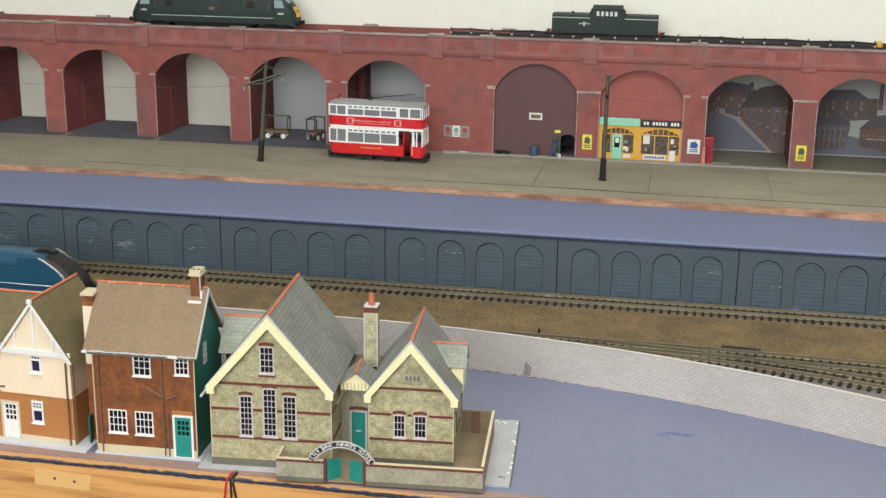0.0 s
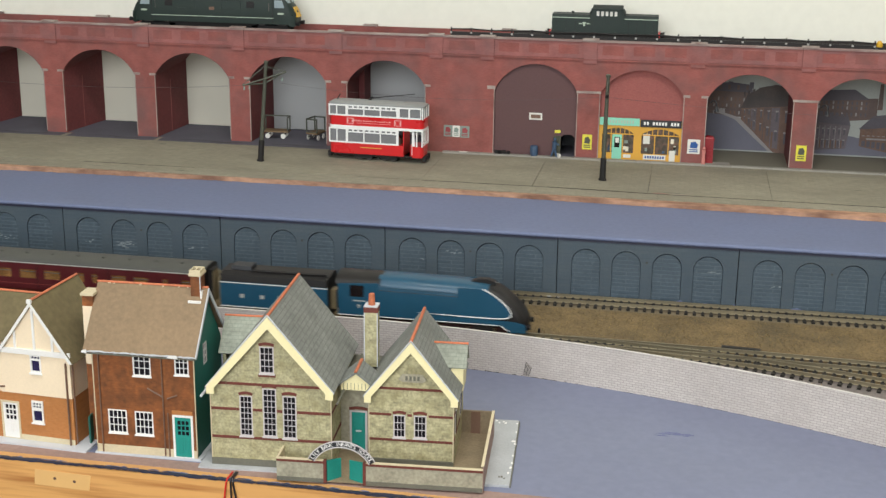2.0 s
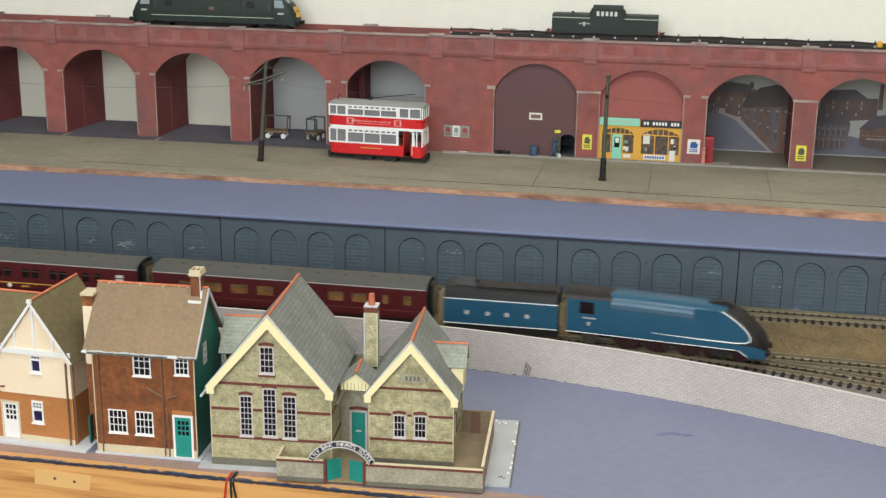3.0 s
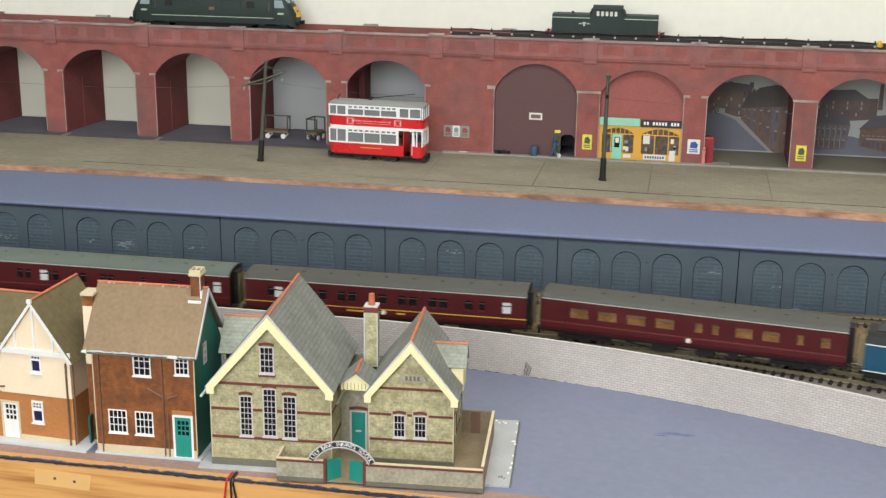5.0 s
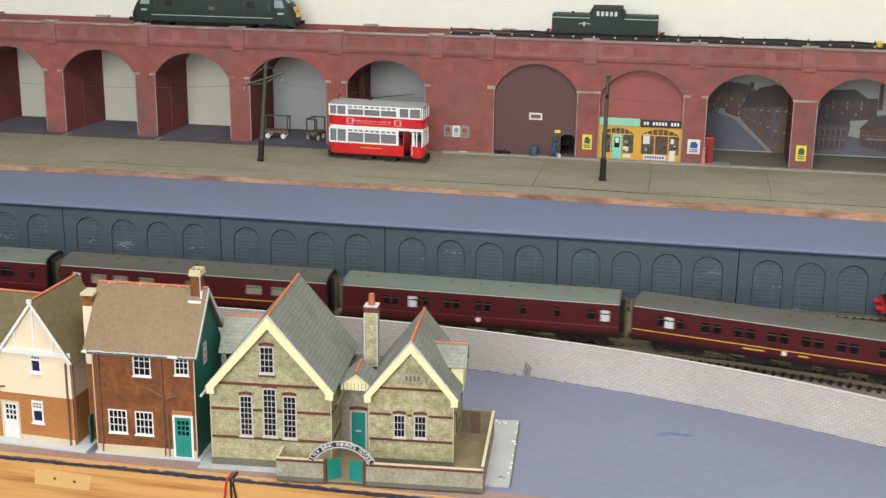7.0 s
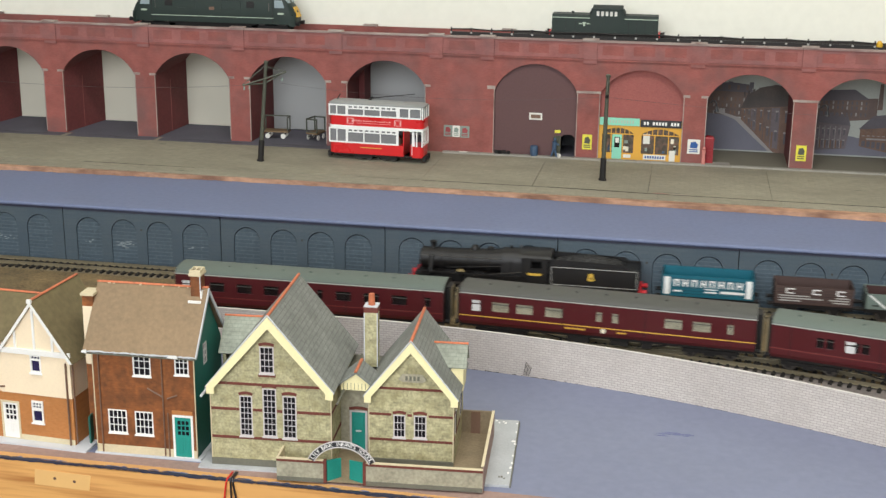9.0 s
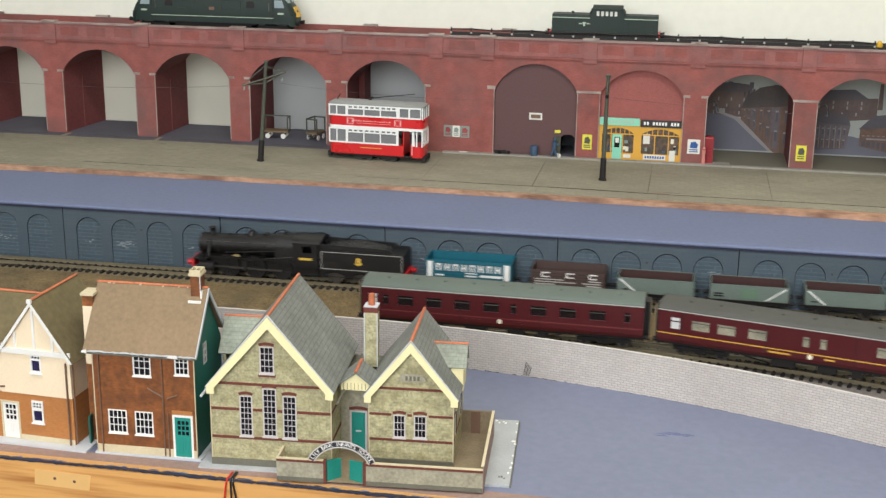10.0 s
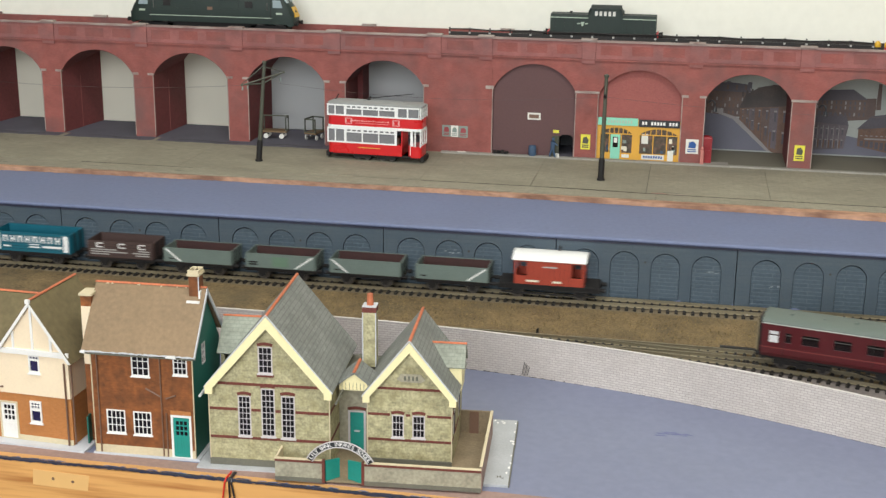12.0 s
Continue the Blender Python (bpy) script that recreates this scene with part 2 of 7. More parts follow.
room()

X0, X1 = -1900, 3500          # the layout's ends, out of view
ZB = -71.6                    # lower board
YF = -346.0                   # centre of the far track


FE0, FE1 = -783.0, -0.0015      # the table front, almost square to the wall


def front_edge(x):
    return FE0 + FE1 * x


def boards():
    bm = BM()
    slab(bm, [(X0, front_edge(X0)), (X1, front_edge(X1)), (X1, 100), (X0, 100)], (), 0, 18, "xy")
    bm.transform(Matrix.Translation((0, 0, ZB)))
    solid("baseboard", bm, PURPLE, "flat baseboard painted slate purple", "baseboard", "structure")
    bm = slab(BM(), [(X0, front_edge(X0)), (X1, front_edge(X1)), (X1, front_edge(X1) - 2.2), (X0, front_edge(X0) - 2.2)][::-1], (), 0.9, 140, "xy")
    bm.transform(Matrix.Translation((0, 0, ZB)))
    solid("front_fascia", bm, PLY, "varnished plywood fascia along the table front", "fascia", "structure")
    # torn dark paint over the arris, with pale blue smears behind it
    rnd = random.Random(31)
    xs = [-300 + 2.6 * q for q in range(400)]
    inner = [front_edge(x) + rnd.uniform(-0.7, 0.9) + 0.5 * math.sin(x * 0.09) for x in xs]
    lower = [ZB - 0.4 + rnd.uniform(-0.5, 0.5) + 0.3 * math.sin(x * 0.05) for x in xs]
    bm = loft(BM(), [[(x, a, ZB + 0.75), (x, front_edge(x) - 2.5, ZB + 0.75), (x, front_edge(x) - 2.5, z), (x, front_edge(x) - 2.0, z), (x, front_edge(x) - 2.0, ZB + 0.3), (x, a, ZB + 0.3)] for x, a, z in zip(xs, inner, lower)])
    edge = solid("fascia_edge", bm, DARKEDGE, "rough dark blue painted top edge of the fascia", "edge", "structure")
    for q in range(60):
        x, w = rnd.uniform(40, 420), rnd.uniform(2, 9)
        bm = slab(BM(), [(x, front_edge(x) + 0.2), (x + w, front_edge(x) + 0.3), (x + w * 0.7, front_edge(x) + rnd.uniform(1.0, 1.9)), (x + w * 0.3, front_edge(x) + rnd.uniform(0.9, 2.2))], (), 0, 0.2, "xy")
        bm.transform(Matrix.Translation((0, 0, ZB + 0.85)))
        part("paint_smear", bm, BLUE, edge)
    # the upper board ends in a rounded lip over the retaining wall
    nose = [(-325.0, -5.3)] + [(-329.6 - 2.2 * math.sin(a), -7.5 + 2.2 * math.cos(a)) for a in [math.pi * q / 12 for q in range(13)]] + [(-325.0, -9.9)]
    bm = loft(BM(), [[(x, y, z) for y, z in nose + [(100, -16), (100, -5.3)]] for x in (X0, X1)])
    solid("upper_board", bm, BLUE, "raised board painted blue grey with a rounded front lip", "board", "structure", True)


boards()
YW = -329.5                   # face of the dark retaining wall
PIERS_L = [-272.2 + 127.05 * k for k in range(-4, 5)]
PIERS_R = [423.9 + 127.05 * k for k in range(0, 7)]


def far_path(s):
    return s, YF, 0.0


def near_path(s):
    """The near line: straight, a bend to the front, and a bend back beyond the view."""
    R, a1 = 1100.0, 0.28
    if s < 400:
        return s, -466.0, 0.0
    a = (s - 400) / R
    if a <= a1:
        return 400 + R * math.sin(a), -466 - R * (1 - math.cos(a)), -a
    x1, y1 = 400 + R * math.sin(a1), -466 - R * (1 - math.cos(a1))
    b = a - a1
    if b <= a1:
        return x1 + R * (math.sin(a1) - math.sin(a1 - b)), y1 - R * (math.cos(a1 - b) - math.cos(a1)), -(a1 - b)
    x2, y2 = x1 + R * math.sin(a1), y1 - R * (1 - math.cos(a1))
    return x2 + (s - 400 - 2 * a1 * R), y2, 0.0


def branch_path(s):
    return s, -466.0 - 0.0001 * max(0, s - 430) ** 2, -0.0002 * max(0, s - 430)


RZ = ZB + 7.0                 # rail tops


def track(name, f, s0, s1, v0, v1, label, kinds="track"):
    """Rails and sleepers along a path; the sleepers between v0 and v1 are pieces of their own."""
    tr = thing(name, 0, 0, 0, 0, label, "track", "", "structure")
    prof = [(-1.1, RZ - 3.4), (1.1, RZ - 3.4), (0.35, RZ - 2.9), (0.35, RZ - 1), (0.6, RZ - 0.8), (0.6, RZ), (-0.6, RZ), (-0.6, RZ - 0.8), (-0.35, RZ - 1), (-0.35, RZ - 2.9)]
    for u in (-8.25, 8.25):
        part("rail", path_bm(f, s0, s1, 60, [(u + a, b) for a, b in prof]), RAIL, tr)
    bm = box(BM(), -1.6, 1.6, -15.5, 15.5, -1.8, 0.6)
    for u in (-8.25, 8.25):
        box(bm, -1.0, 1.0, u - 2.2, u + 2.2, 0.5, 1.2)
    me = mesh_of("sleeper", bm, SLEEPER)
    rest, n = BM(), int((s1 - s0) / 7.9)
    for i in range(n):
        s = s0 + 7.9 * (i + 0.5)
        x, y, a = f(s)
        if v0 <= s <= v1:
            ob = new("sleeper", me)
            ob.parent, ob.matrix_basis = tr, at(x, y, RZ - 4.0, math.degrees(a))
        else:
            box(rest, x - 1.6, x + 1.6, y - 15.5, y + 15.5, RZ - 5.8, RZ - 3.4)
    tagged(part("sleepers", rest, SLEEPER, tr), kind="stuff")
    return tr


def wall_y(x):
    d = max(0, x - 270)
    return -534 - 0.00051 * min(d, 500) ** 2 - max(0, d - 500) * 0.3


SIGNDARK = mat("dark_joint_paper", C(62, 60, 56), 0.8)
STONEMARK = mat("dusty_scuff", C(168, 162, 144), 0.85, var=0.15, scale=80)
SEAMSTRIP = mat("seam_strip", C(74, 70, 62), 0.9, var=0.3, scale=120)
BUFFMARK = mat("faded_red_mark", C(164, 110, 98), 0.8, var=0.2, scale=80)
GREYBED = mat("grey_brown_bare_bed", C(120, 112, 108), 0.9, var=0.25, scale=30, fine=300, bump=0.4)


CARDEDGE = mat("bare_card_edge", C(206, 200, 194), 0.8, var=0.08, scale=60)
STRAW = mat("straw_static_grass", C(146, 124, 80), 0.9, var=0.4, scale=40)
STRAWDARK = mat("brown_static_grass", C(96, 82, 54), 0.9, var=0.4, scale=40)


def lower_level():
    # scatter reaches the pale wall, whose line it follows
    pts = [(x, wall_y(x) + 3) for x in range(-400, 761, 40)]
    bm = slab(BM(), [(X1, -330.5), (X0, -330.5), (X0, -530)] + pts + [(X1, -1000 + 340)], (), -1.6, 1.6, "xy")
    bm.transform(Matrix.Translation((0, 0, ZB)))
    solid("scatter_bed", bm, SCATTER, "brown scatter and ballast bed between the tracks", "ballast", "structure")
    edge = [(x, wall_y(x) + 2.4) for x in range(470, 901, 43)]
    mid = [near_path(x) for x in range(900, 469, -43)]
    bm = slab(BM(), edge + [(x, y - 6) for x, y, a in mid], (), -2.0, 0.6, "xy")
    bm.transform(Matrix.Translation((0, 0, ZB)))
    solid("bare_board_strip", bm, GREYBED, "grey brown bare strip beside the curving track", "strip", "structure")
    bm = path_bm(far_path, X0, X1, 300, [(-21, ZB + 1.2), (-15, ZB + 1.9), (14, ZB + 1.9), (16, ZB + 1.2)])
    solid("ballast_shoulder", bm, BALLAST, "grey brown ballast under the far track", "ballast", "structure")
    track("far_track", far_path, X0, X1, -150, 780, "straight model track with dark sleepers on brown ballast")
    track("near_track", near_path, X0, X1 - 200, -120, 760, "curving model track beside the pale brick wall")
    track("branch_track", branch_path, 452, 1500, 470, 780, "model track of a turnout leaving the curve")
    # short static grass over the scatter, kept off the sleepers
    for mname, seed, gm in (("straw", 5, STRAW), ("brown", 6, STRAWDARK)):
        rnd, verts, faces = random.Random(seed), [], []
        for q in range(9000):
            x = rnd.uniform(150, 800)
            y = rnd.uniform(-520, -366)
            if abs(y - near_path(x)[1]) < 21 or y < wall_y(x) + 6 or abs(y - branch_path(max(x, 452))[1]) < 20:
                continue
            a, l, h = rnd.uniform(0, 6.3), rnd.uniform(1.0, 2.8), rnd.uniform(0.5, 2.2)
            k = len(verts)
            verts += [(x, y, ZB + 1.4), (x + 0.55 * math.sin(a), y - 0.55 * math.cos(a), ZB + 1.4), (x + l * math.cos(a), y + l * math.sin(a), ZB + 1.6 + h)]
            faces.append((k, k + 1, k + 2))
        me = bpy.data.meshes.new("static_grass")
        me.from_pydata([(u * MM, v * MM, w * MM) for u, v, w in verts], [], faces)
        me.materials.append(gm)
        tagged(new("static_grass", me), "short " + mname + " coloured static grass between the tracks", "grass", "", "stuff")
    # paper crumbs, a point motor cover and a stub post beside the tracks
    rnd = random.Random(14)
    for x0, y0, n in ((622, -352, 9), (688, -506, 7), (335, -338, 4), (420, -340, 4)):
        for q in range(n):
            a, b, w = x0 + rnd.gauss(0, 6), y0 + rnd.gauss(0, 1.5), rnd.uniform(0.8, 2.6)
            solid("paper_crumb", slab(BM(), [(-w, -0.6), (w * 0.6, -0.9), (w, 0.5), (-w * 0.4, 0.9)], (), -0.4, 0.5, "xy"), CARDEDGE, "tiny white crumb of paper lying on the track", "crumb", "", False, at(a, b, RZ - 3.0, rnd.uniform(0, 180)))
    bm = box(BM(), -17, 17, -2.6, 2.6, 0, 4.0)
    solid("point_lever_cover", box(bm, -6, 6, -4, 4, 0, 2.4), SLEEPER, "long dark point lever cover beside the turnout", "cover", "", False, at(602, -452, ZB + 1.6, -4))
    solid("stub_post", tube(BM(), (0, 0, 0), (0.4, 0, 6), 1.2, 1.0, 8), SLEEPER, "short black stub post beside the track", "post", "", True, at(421, -446, ZB + 1.6))
    bm = BM()
    n, xs = 0, list(range(-1000, 1200, 20))
    rings = [[(x, wall_y(x), ZB), (x, wall_y(x) - 1.6, ZB), (x, wall_y(x) - 1.6, ZB + 35.8 + 0.6 * math.sin(x * 0.011)), (x, wall_y(x), ZB + 35.8 + 0.6 * math.sin(x * 0.011))] for x in xs]
    loft(bm, rings)
    low = solid("low_brick_wall", bm, WHITEBRICK, "low curved wall of pale printed brick paper", "wall", "structure", smooth=True)
    # overlapping end of the next sheet, a torn flap, and the bare top edge of the card
    for x0, x1, d in ((502, 1180, 0.35), (268, 276, 0.3)):
        n = int((x1 - x0) / 20) + 1
        bm = loft(BM(), [[(x, wall_y(x) - 1.6 - e, ZB + z) for e, z in ((0, 0.4), (d, 0.4), (d, 35.0), (0, 35.0))] for x in [x0 + (x1 - x0) * q / n for q in range(n + 1)]])
        part("paper_sheet", bm, WHITEBRICK, low)
    bm = loft(BM(), [[(x, wall_y(x) + 0.2, ZB + h), (x, wall_y(x) - 2.1, ZB + h), (x, wall_y(x) - 2.1, ZB + h + 0.5), (x, wall_y(x) + 0.2, ZB + h + 0.5)] for x in range(-1000, 1180, 20) for h in (35.8 + 0.6 * math.sin(x * 0.011),)])
    part("card_top_edge", bm, CARDEDGE, low, "pale bare top edge of the card")
    for k in range(5):
        bm = loft(BM(), [[(420 + k * 1.1 + q, wall_y(420) - 2.2 - 0.2 * k, ZB + z) for q, z in ((0, 1), (0.5, 1), (2.6, 13 - k), (2.0, 13 - k))] + [] for _ in (0,)] + [[(420 + k * 1.1 + q, wall_y(420) - 1.9, ZB + z) for q, z in ((0, 1), (0.5, 1), (2.6, 13 - k), (2.0, 13 - k))]])
        part("torn_flap", bm, GREYBED if k % 2 else SIGNDARK, low)
    # torn paper and paint smears along its foot
    rnd = random.Random(21)
    for k in range(70):
        x = rnd.uniform(360, 770)
        w, h = rnd.uniform(1.5, 7), rnd.uniform(0.3, 0.9)
        top = [(x + w * (1 - i / 4), h * rnd.uniform(0.4, 1.0)) for i in range(5)]
        bm = BM()
        loft(bm, [[(q, wall_y(q) - 1.6 - d, ZB + z) for q, z in [(x, 0.1), (x + w, 0.1)] + top] for d in (0, 0.25)])
        part("torn_foot", bm, (SIGNDARK, GREYBED)[k % 2], low)


CHIP = mat("pale_chipped_paint", C(140, 148, 152), 0.7, var=0.2, scale=200)


def retaining_wall():
    """Panels with four blind arches each, butted with a dark joint."""
    Q, first = 175.4, 74.1
    for k in range(-4, 6):
        x0 = first + k * Q
        p = thing("retaining_wall_panel", x0, YW, ZB, 0, "dark slate painted brick panel with four blind arches", "wall panel", "retaining wall panels")
        w, holes, recs = Q - 0.9, [], []
        for i in range(4):
            c = 28 + i * 39.6
            holes.append(archway(c - 14.2, c + 14.2, 4.0, 38.7, 52.7, 14))
        # dark strip paints in the shade under the upper board's lip
        part("lip_shade_strip", box(BM(), 0, w, -0.5, 1, 59.8, 61.8), DARKEDGE, p)
        part("facing", slab(BM(), rect(0, w, 0, 62), holes, 0, 2.2), SLATE_WALL, p)
        for i in range(4):
            c = 28 + i * 39.6
            part("blind_arch", slab(BM(), archway(c - 13.8, c + 13.8, 4.0, 38.4, 51.6, 14), (), 1.0, 1.2), SLATE_ARCH, p)
        part("peg_hole", tube(BM(), (87.4, -0.15, 42.4), (87.4, 0.4, 42.4), 1.2, 1.2, 8), SIGNDARK, p)
        for x, z, n, size in SCRAPES.get(k, ()):
            rnd = random.Random(k * 7 + int(x))
            for q in range(n):
                a, b, l = x + rnd.gauss(0, size), z + rnd.gauss(0, size * 0.35), rnd.uniform(0.5, 1.0) * size * 0.6
                pts = [(a - l, b - rnd.uniform(0.1, 0.5)), (a + l * 0.4, b - rnd.uniform(0, 0.4)), (a + l, b + rnd.uniform(0.4, 1.3)), (a - l * 0.2, b + rnd.uniform(0.3, 0.8))]
                part("scrape", slab(BM(), pts, (), 0.9, 0.2), CHIP, p, "pale scraped paint")
        rnd = random.Random(k + 60)
        n = 30
        top = [(w * (1 - i / n), (3.4 if k > 1 else 1.0) * rnd.uniform(0.3, 1.5) * (0.4 + abs(math.sin(i * 0.7 + k)))) for i in range(n + 1)]
        part("paint_splash", slab(BM(), [(0, 0), (w, 0)] + top, (), -0.3, 0.25), BLUE, p, "blue grey paint splashed along the foot")


# scraped paint by panel: along, up, how many, spread
SCRAPES = {-2: [(92, 28, 8, 4.0), (108, 25, 8, 4.0)], -1: [(28, 26, 5, 3.5), (67, 25, 22, 5.5), (143, 26, 7, 3.5)], 1: [(70, 40, 8, 4.0), (40, 30, 4, 4.0)], 3: [(36, 26, 5, 3.0)], 2: [(150, 36, 5, 4.0)]}


def street():
    rnd = random.Random(17)
    knots = [(X0, -203), (-300, -200), (30, -192), (290, -193), (540, -200), (760, -208), (X1, -210)]
    line = []
    for (xa, ya), (xb, yb) in zip(knots, knots[1:]):
        n = max(1, int((xb - xa) / 7)) if xa > -1000 and xb < 1000 else 1
        line += [(xa + (xb - xa) * q / n, ya + (yb - ya) * q / n + (rnd.uniform(-0.8, 1.1) if n > 1 else 0)) for q in range(n)]
    bm = slab(BM(), line + [(X1, -210), (X1, 100), (X0, 100)], (), 0.6, 4.6, "xy")
    solid("street_base", bm, PLYEDGE, "rough plywood base under the street with a worn orange edge", "street base", "structure")
    solid("road_underlay", box(BM(), -1100, 1500, -186, -0.4, -0.7, -0.4), SIGNDARK, "dark underlay showing in the road joints", "underlay", "structure")
    st = thing("street_surface", 0, 0, 0, 0, "grey brown printed stone setts in butted sheets", "road", "", "structure")
    # back row of large sheets, a long seam that wanders, and a narrow front row
    seam = lambda x: -158.5 - 0.0000011 * (x - 250) ** 3 * 0.02 - (5.0 if x > 440 else 0.0) * min(1, (x - 440) / 80 if x > 440 else 0)
    joints = [-1000, -640, -330, -40, 250, 377, 505, 638, 900, 1400]
    for a, b in zip(joints, joints[1:]):
        g = 0.25 if b < 370 or b > 520 else 0.5
        bm = slab(BM(), [(a + 0.12, seam(a) + 1.5), (b - g, seam(b) + 1.5), (b - 0.1, -0.3), (a + 0.1, -0.3)], (), -0.6, 0.99, "xy")
        part("setts_sheet", bm, SETTS, st)
    joints = [-1000, -520, -150, 252, 384, 516, 647, 900, 1400]
    for a, b in zip(joints, joints[1:]):
        bm = slab(BM(), [(a + 0.15, -188.5 - rnd.uniform(0, 1.5)), (b - 0.15, -188.5 - rnd.uniform(0, 1.5)), (b - 0.15, seam(b) - 1.5), (a + 0.15, seam(a) - 1.5)], (), -0.6, 0.99, "xy")
        part("setts_sheet", bm, SETTS, st)
    # the long seam has opened; a dark strip draws its gap
    for xa, xb, w in ((252, 640, 1.9), (-160, -20, 1.2), (640, 780, 1.2)):
        n = int((xb - xa) / 9)
        top = [(xa + (xb - xa) * q / n, seam(xa + (xb - xa) * q / n) + w * rnd.uniform(0.3, 0.7)) for q in range(n + 1)]
        bot = [(x, seam(x) - w * rnd.uniform(0.3, 0.7)) for x, y in top]
        part("seam_strip", slab(BM(), bot + top[::-1], (), -0.62, 1.1, "xy"), SEAMSTRIP, st, "dark strip along the open seam")
    # lifted floor paper running out of the arches, with its dark torn edge
    for a, b in ((-420, -258), (-250, -130), (-124, 4), (4, 110)):
        n = 14
        edge = [(a + (b - a) * q / n, -20 + rnd.uniform(-1.2, 1.2)) for q in range(n + 1)]
        fl = part("floor_paper", slab(BM(), edge + [(b, 0.6), (a, 0.6)], (), -0.95, 0.3, "xy"), ARCHFLOOR, st, "blue grey paper creeping out of the arches")
        lift = [(x, -9 + 3.5 * math.sin(q * 0.7) + rnd.uniform(-0.8, 0.8)) for q, (x, y) in enumerate(edge[3:-2])]
        part("torn_edge", slab(BM(), [(x, y - rnd.uniform(0.6, 2.6)) for x, y in lift] + [(x, y + 0.4) for x, y in lift][::-1], (), -1.05, 0.2, "xy"), SIGNDARK, fl, "dark lifted edge of the paper")
    # oil and scuffs on the setts
    for q in range(34):
        x, y = rnd.uniform(-380, 780), rnd.choice((rnd.uniform(-180, -150), rnd.uniform(-120, -20)))
        l, w = rnd.uniform(3, 16), rnd.uniform(0.3, 1.1)
        pts = [(x - l, y), (x - l * 0.3, y - w), (x + l, y - w * 0.4), (x + l * 0.5, y + w * 0.7)]
        part("scuff", slab(BM(), pts, (), -0.64, 0.06, "xy"), (SIGNDARK, GREYBED, STONEMARK)[q % 3], st)
    for x, l, m in ((519, 9, BUFFMARK), (540, 11, COPING)):
        part("paint_mark", slab(BM(), [(x - l, -158.6), (x + l, -159.6), (x + l * 0.8, -161.4), (x - l * 0.9, -160.6)], (), -0.66, 0.06, "xy"), m, st)


def viaduct():
    v = thing("viaduct", 0, 0, 0, 0, "long red brick card viaduct with round-headed arches", "viaduct", "", "structure")
    H0, CR = 81.0, 111.5
    op = []
    for k in range(len(PIERS_L) - 1):
        op.append((PIERS_L[k] + 13.5, PIERS_L[k + 1] - 13.5, CR))
    op.append((308.5, 410.5, 114.5))
    for k in range(len(PIERS_R) - 1):
        op.append((PIERS_R[k] + 13.5, PIERS_R[k + 1] - 13.5, CR))
    xa, xb = PIERS_L[0] - 13, PIERS_R[-1] + 13
    holes = [archway(a, b, 0.8, H0, c) for a, b, c in op]
    part("front_wall", slab(BM(), rect(xa, xb, 0, 143), holes, 0, 4), REDBRICK, v)
    part("string_course", box(BM(), xa, xb, -2.2, 0.2, 121.0, 123.0), REDBRICK, v)
    part("coping", box(BM(), xa, xb, -2.5, 6.5, 143.0, 145.0), WALLTOP, v)
    # reveals and soffits
    for a, b, c in op:
        pts = archway(a, b, 0.8, H0, c)[1:]
        pts = [(b, 0.8)] + pts[1:] + [(a, 0.8)]
        out = [(b + 1.5, 0.8)] + [(x + (1.5 if i == 0 else 0) * 0, z + 1.5) for i, (x, z) in enumerate(pts[1:-1])] + [(a - 1.5, 0.8)]
        bm = BM()
        loft(bm, [[(x, y, z) for x, z in pts + out[::-1]] for y in (4, 95)])
        part("arch_barrel", bm, REDBRICK_SHADED, v)
    part("deck", box(BM(), xa, xb, 4, 100, 120, 130), REDBRICK, v)
    part("rear_parapet", box(BM(), xa, 236, 93, 97, 130, 142), REDBRICK, v)
    for k, x in enumerate([p for p in PIERS_L + [299.3] + PIERS_R]):
        part("pilaster", box(BM(), x - 8, x + 8, -2.0, 0.2, 117.5, 145), PARAPET, v)
        part("pilaster_cap", box(BM(), x - 9.5, x + 9.5, -4.2, 5, 145, 147), COPING, v)
    return v, op


lower_level()
retaining_wall()
street()
VIA, OPENINGS = viaduct()
# ---- card buildings on the front board ----
STONE = mat("printed_olive_stone", C(178, 171, 134), 0.7, var=0.42, scale=190, fine=560, patch=(C(140, 130, 88), 110, 0.5), bump=0.1, brick=C(168, 161, 126), mortar=C(164, 157, 123), size=(5.0, 2.4), gap=0.1)
STONEGREY = mat("printed_grey_stone", C(158, 152, 132), 0.7, var=0.3, scale=60, fine=420, bump=0.1)
BAND = mat("red_brick_band", C(106, 52, 42), 0.7, var=0.15, scale=60)
PLINTH = mat("dark_stone_plinth", C(104, 102, 90), 0.75, var=0.15, scale=60)
BARGE = mat("cream_bargeboard", C(240, 228, 178), 0.6, var=0.04, scale=30)
SLATES = mat("printed_grey_slates", C(134, 136, 130), 0.7, patch=(C(108, 110, 106), 40, 0.6), var=0.24, scale=45, fine=300, brick=C(128, 130, 125), mortar=C(112, 114, 110), size=(4.4, 2.6), axes="yz")
SLATESX = mat("printed_green_grey_slates", C(142, 146, 132), 0.7, var=0.24, scale=60, fine=300, brick=C(138, 142, 129), mortar=C(128, 132, 120), size=(4.0, 2.2))
RIDGE = mat("terracotta_ridge", C(188, 108, 74), 0.75, var=0.28, scale=110)
TEALDOOR = mat("teal_door_paint", C(28, 140, 128), 0.5, var=0.08, scale=60)
TEALWALL = mat("dark_teal_gable", C(22, 96, 84), 0.6, var=0.15, scale=40)
FRAMEW = mat("white_window_print", C(232, 230, 226), 0.5, var=0.03)
FRAMEG = mat("pale_grey_window_print", C(196, 190, 190), 0.5, var=0.04)
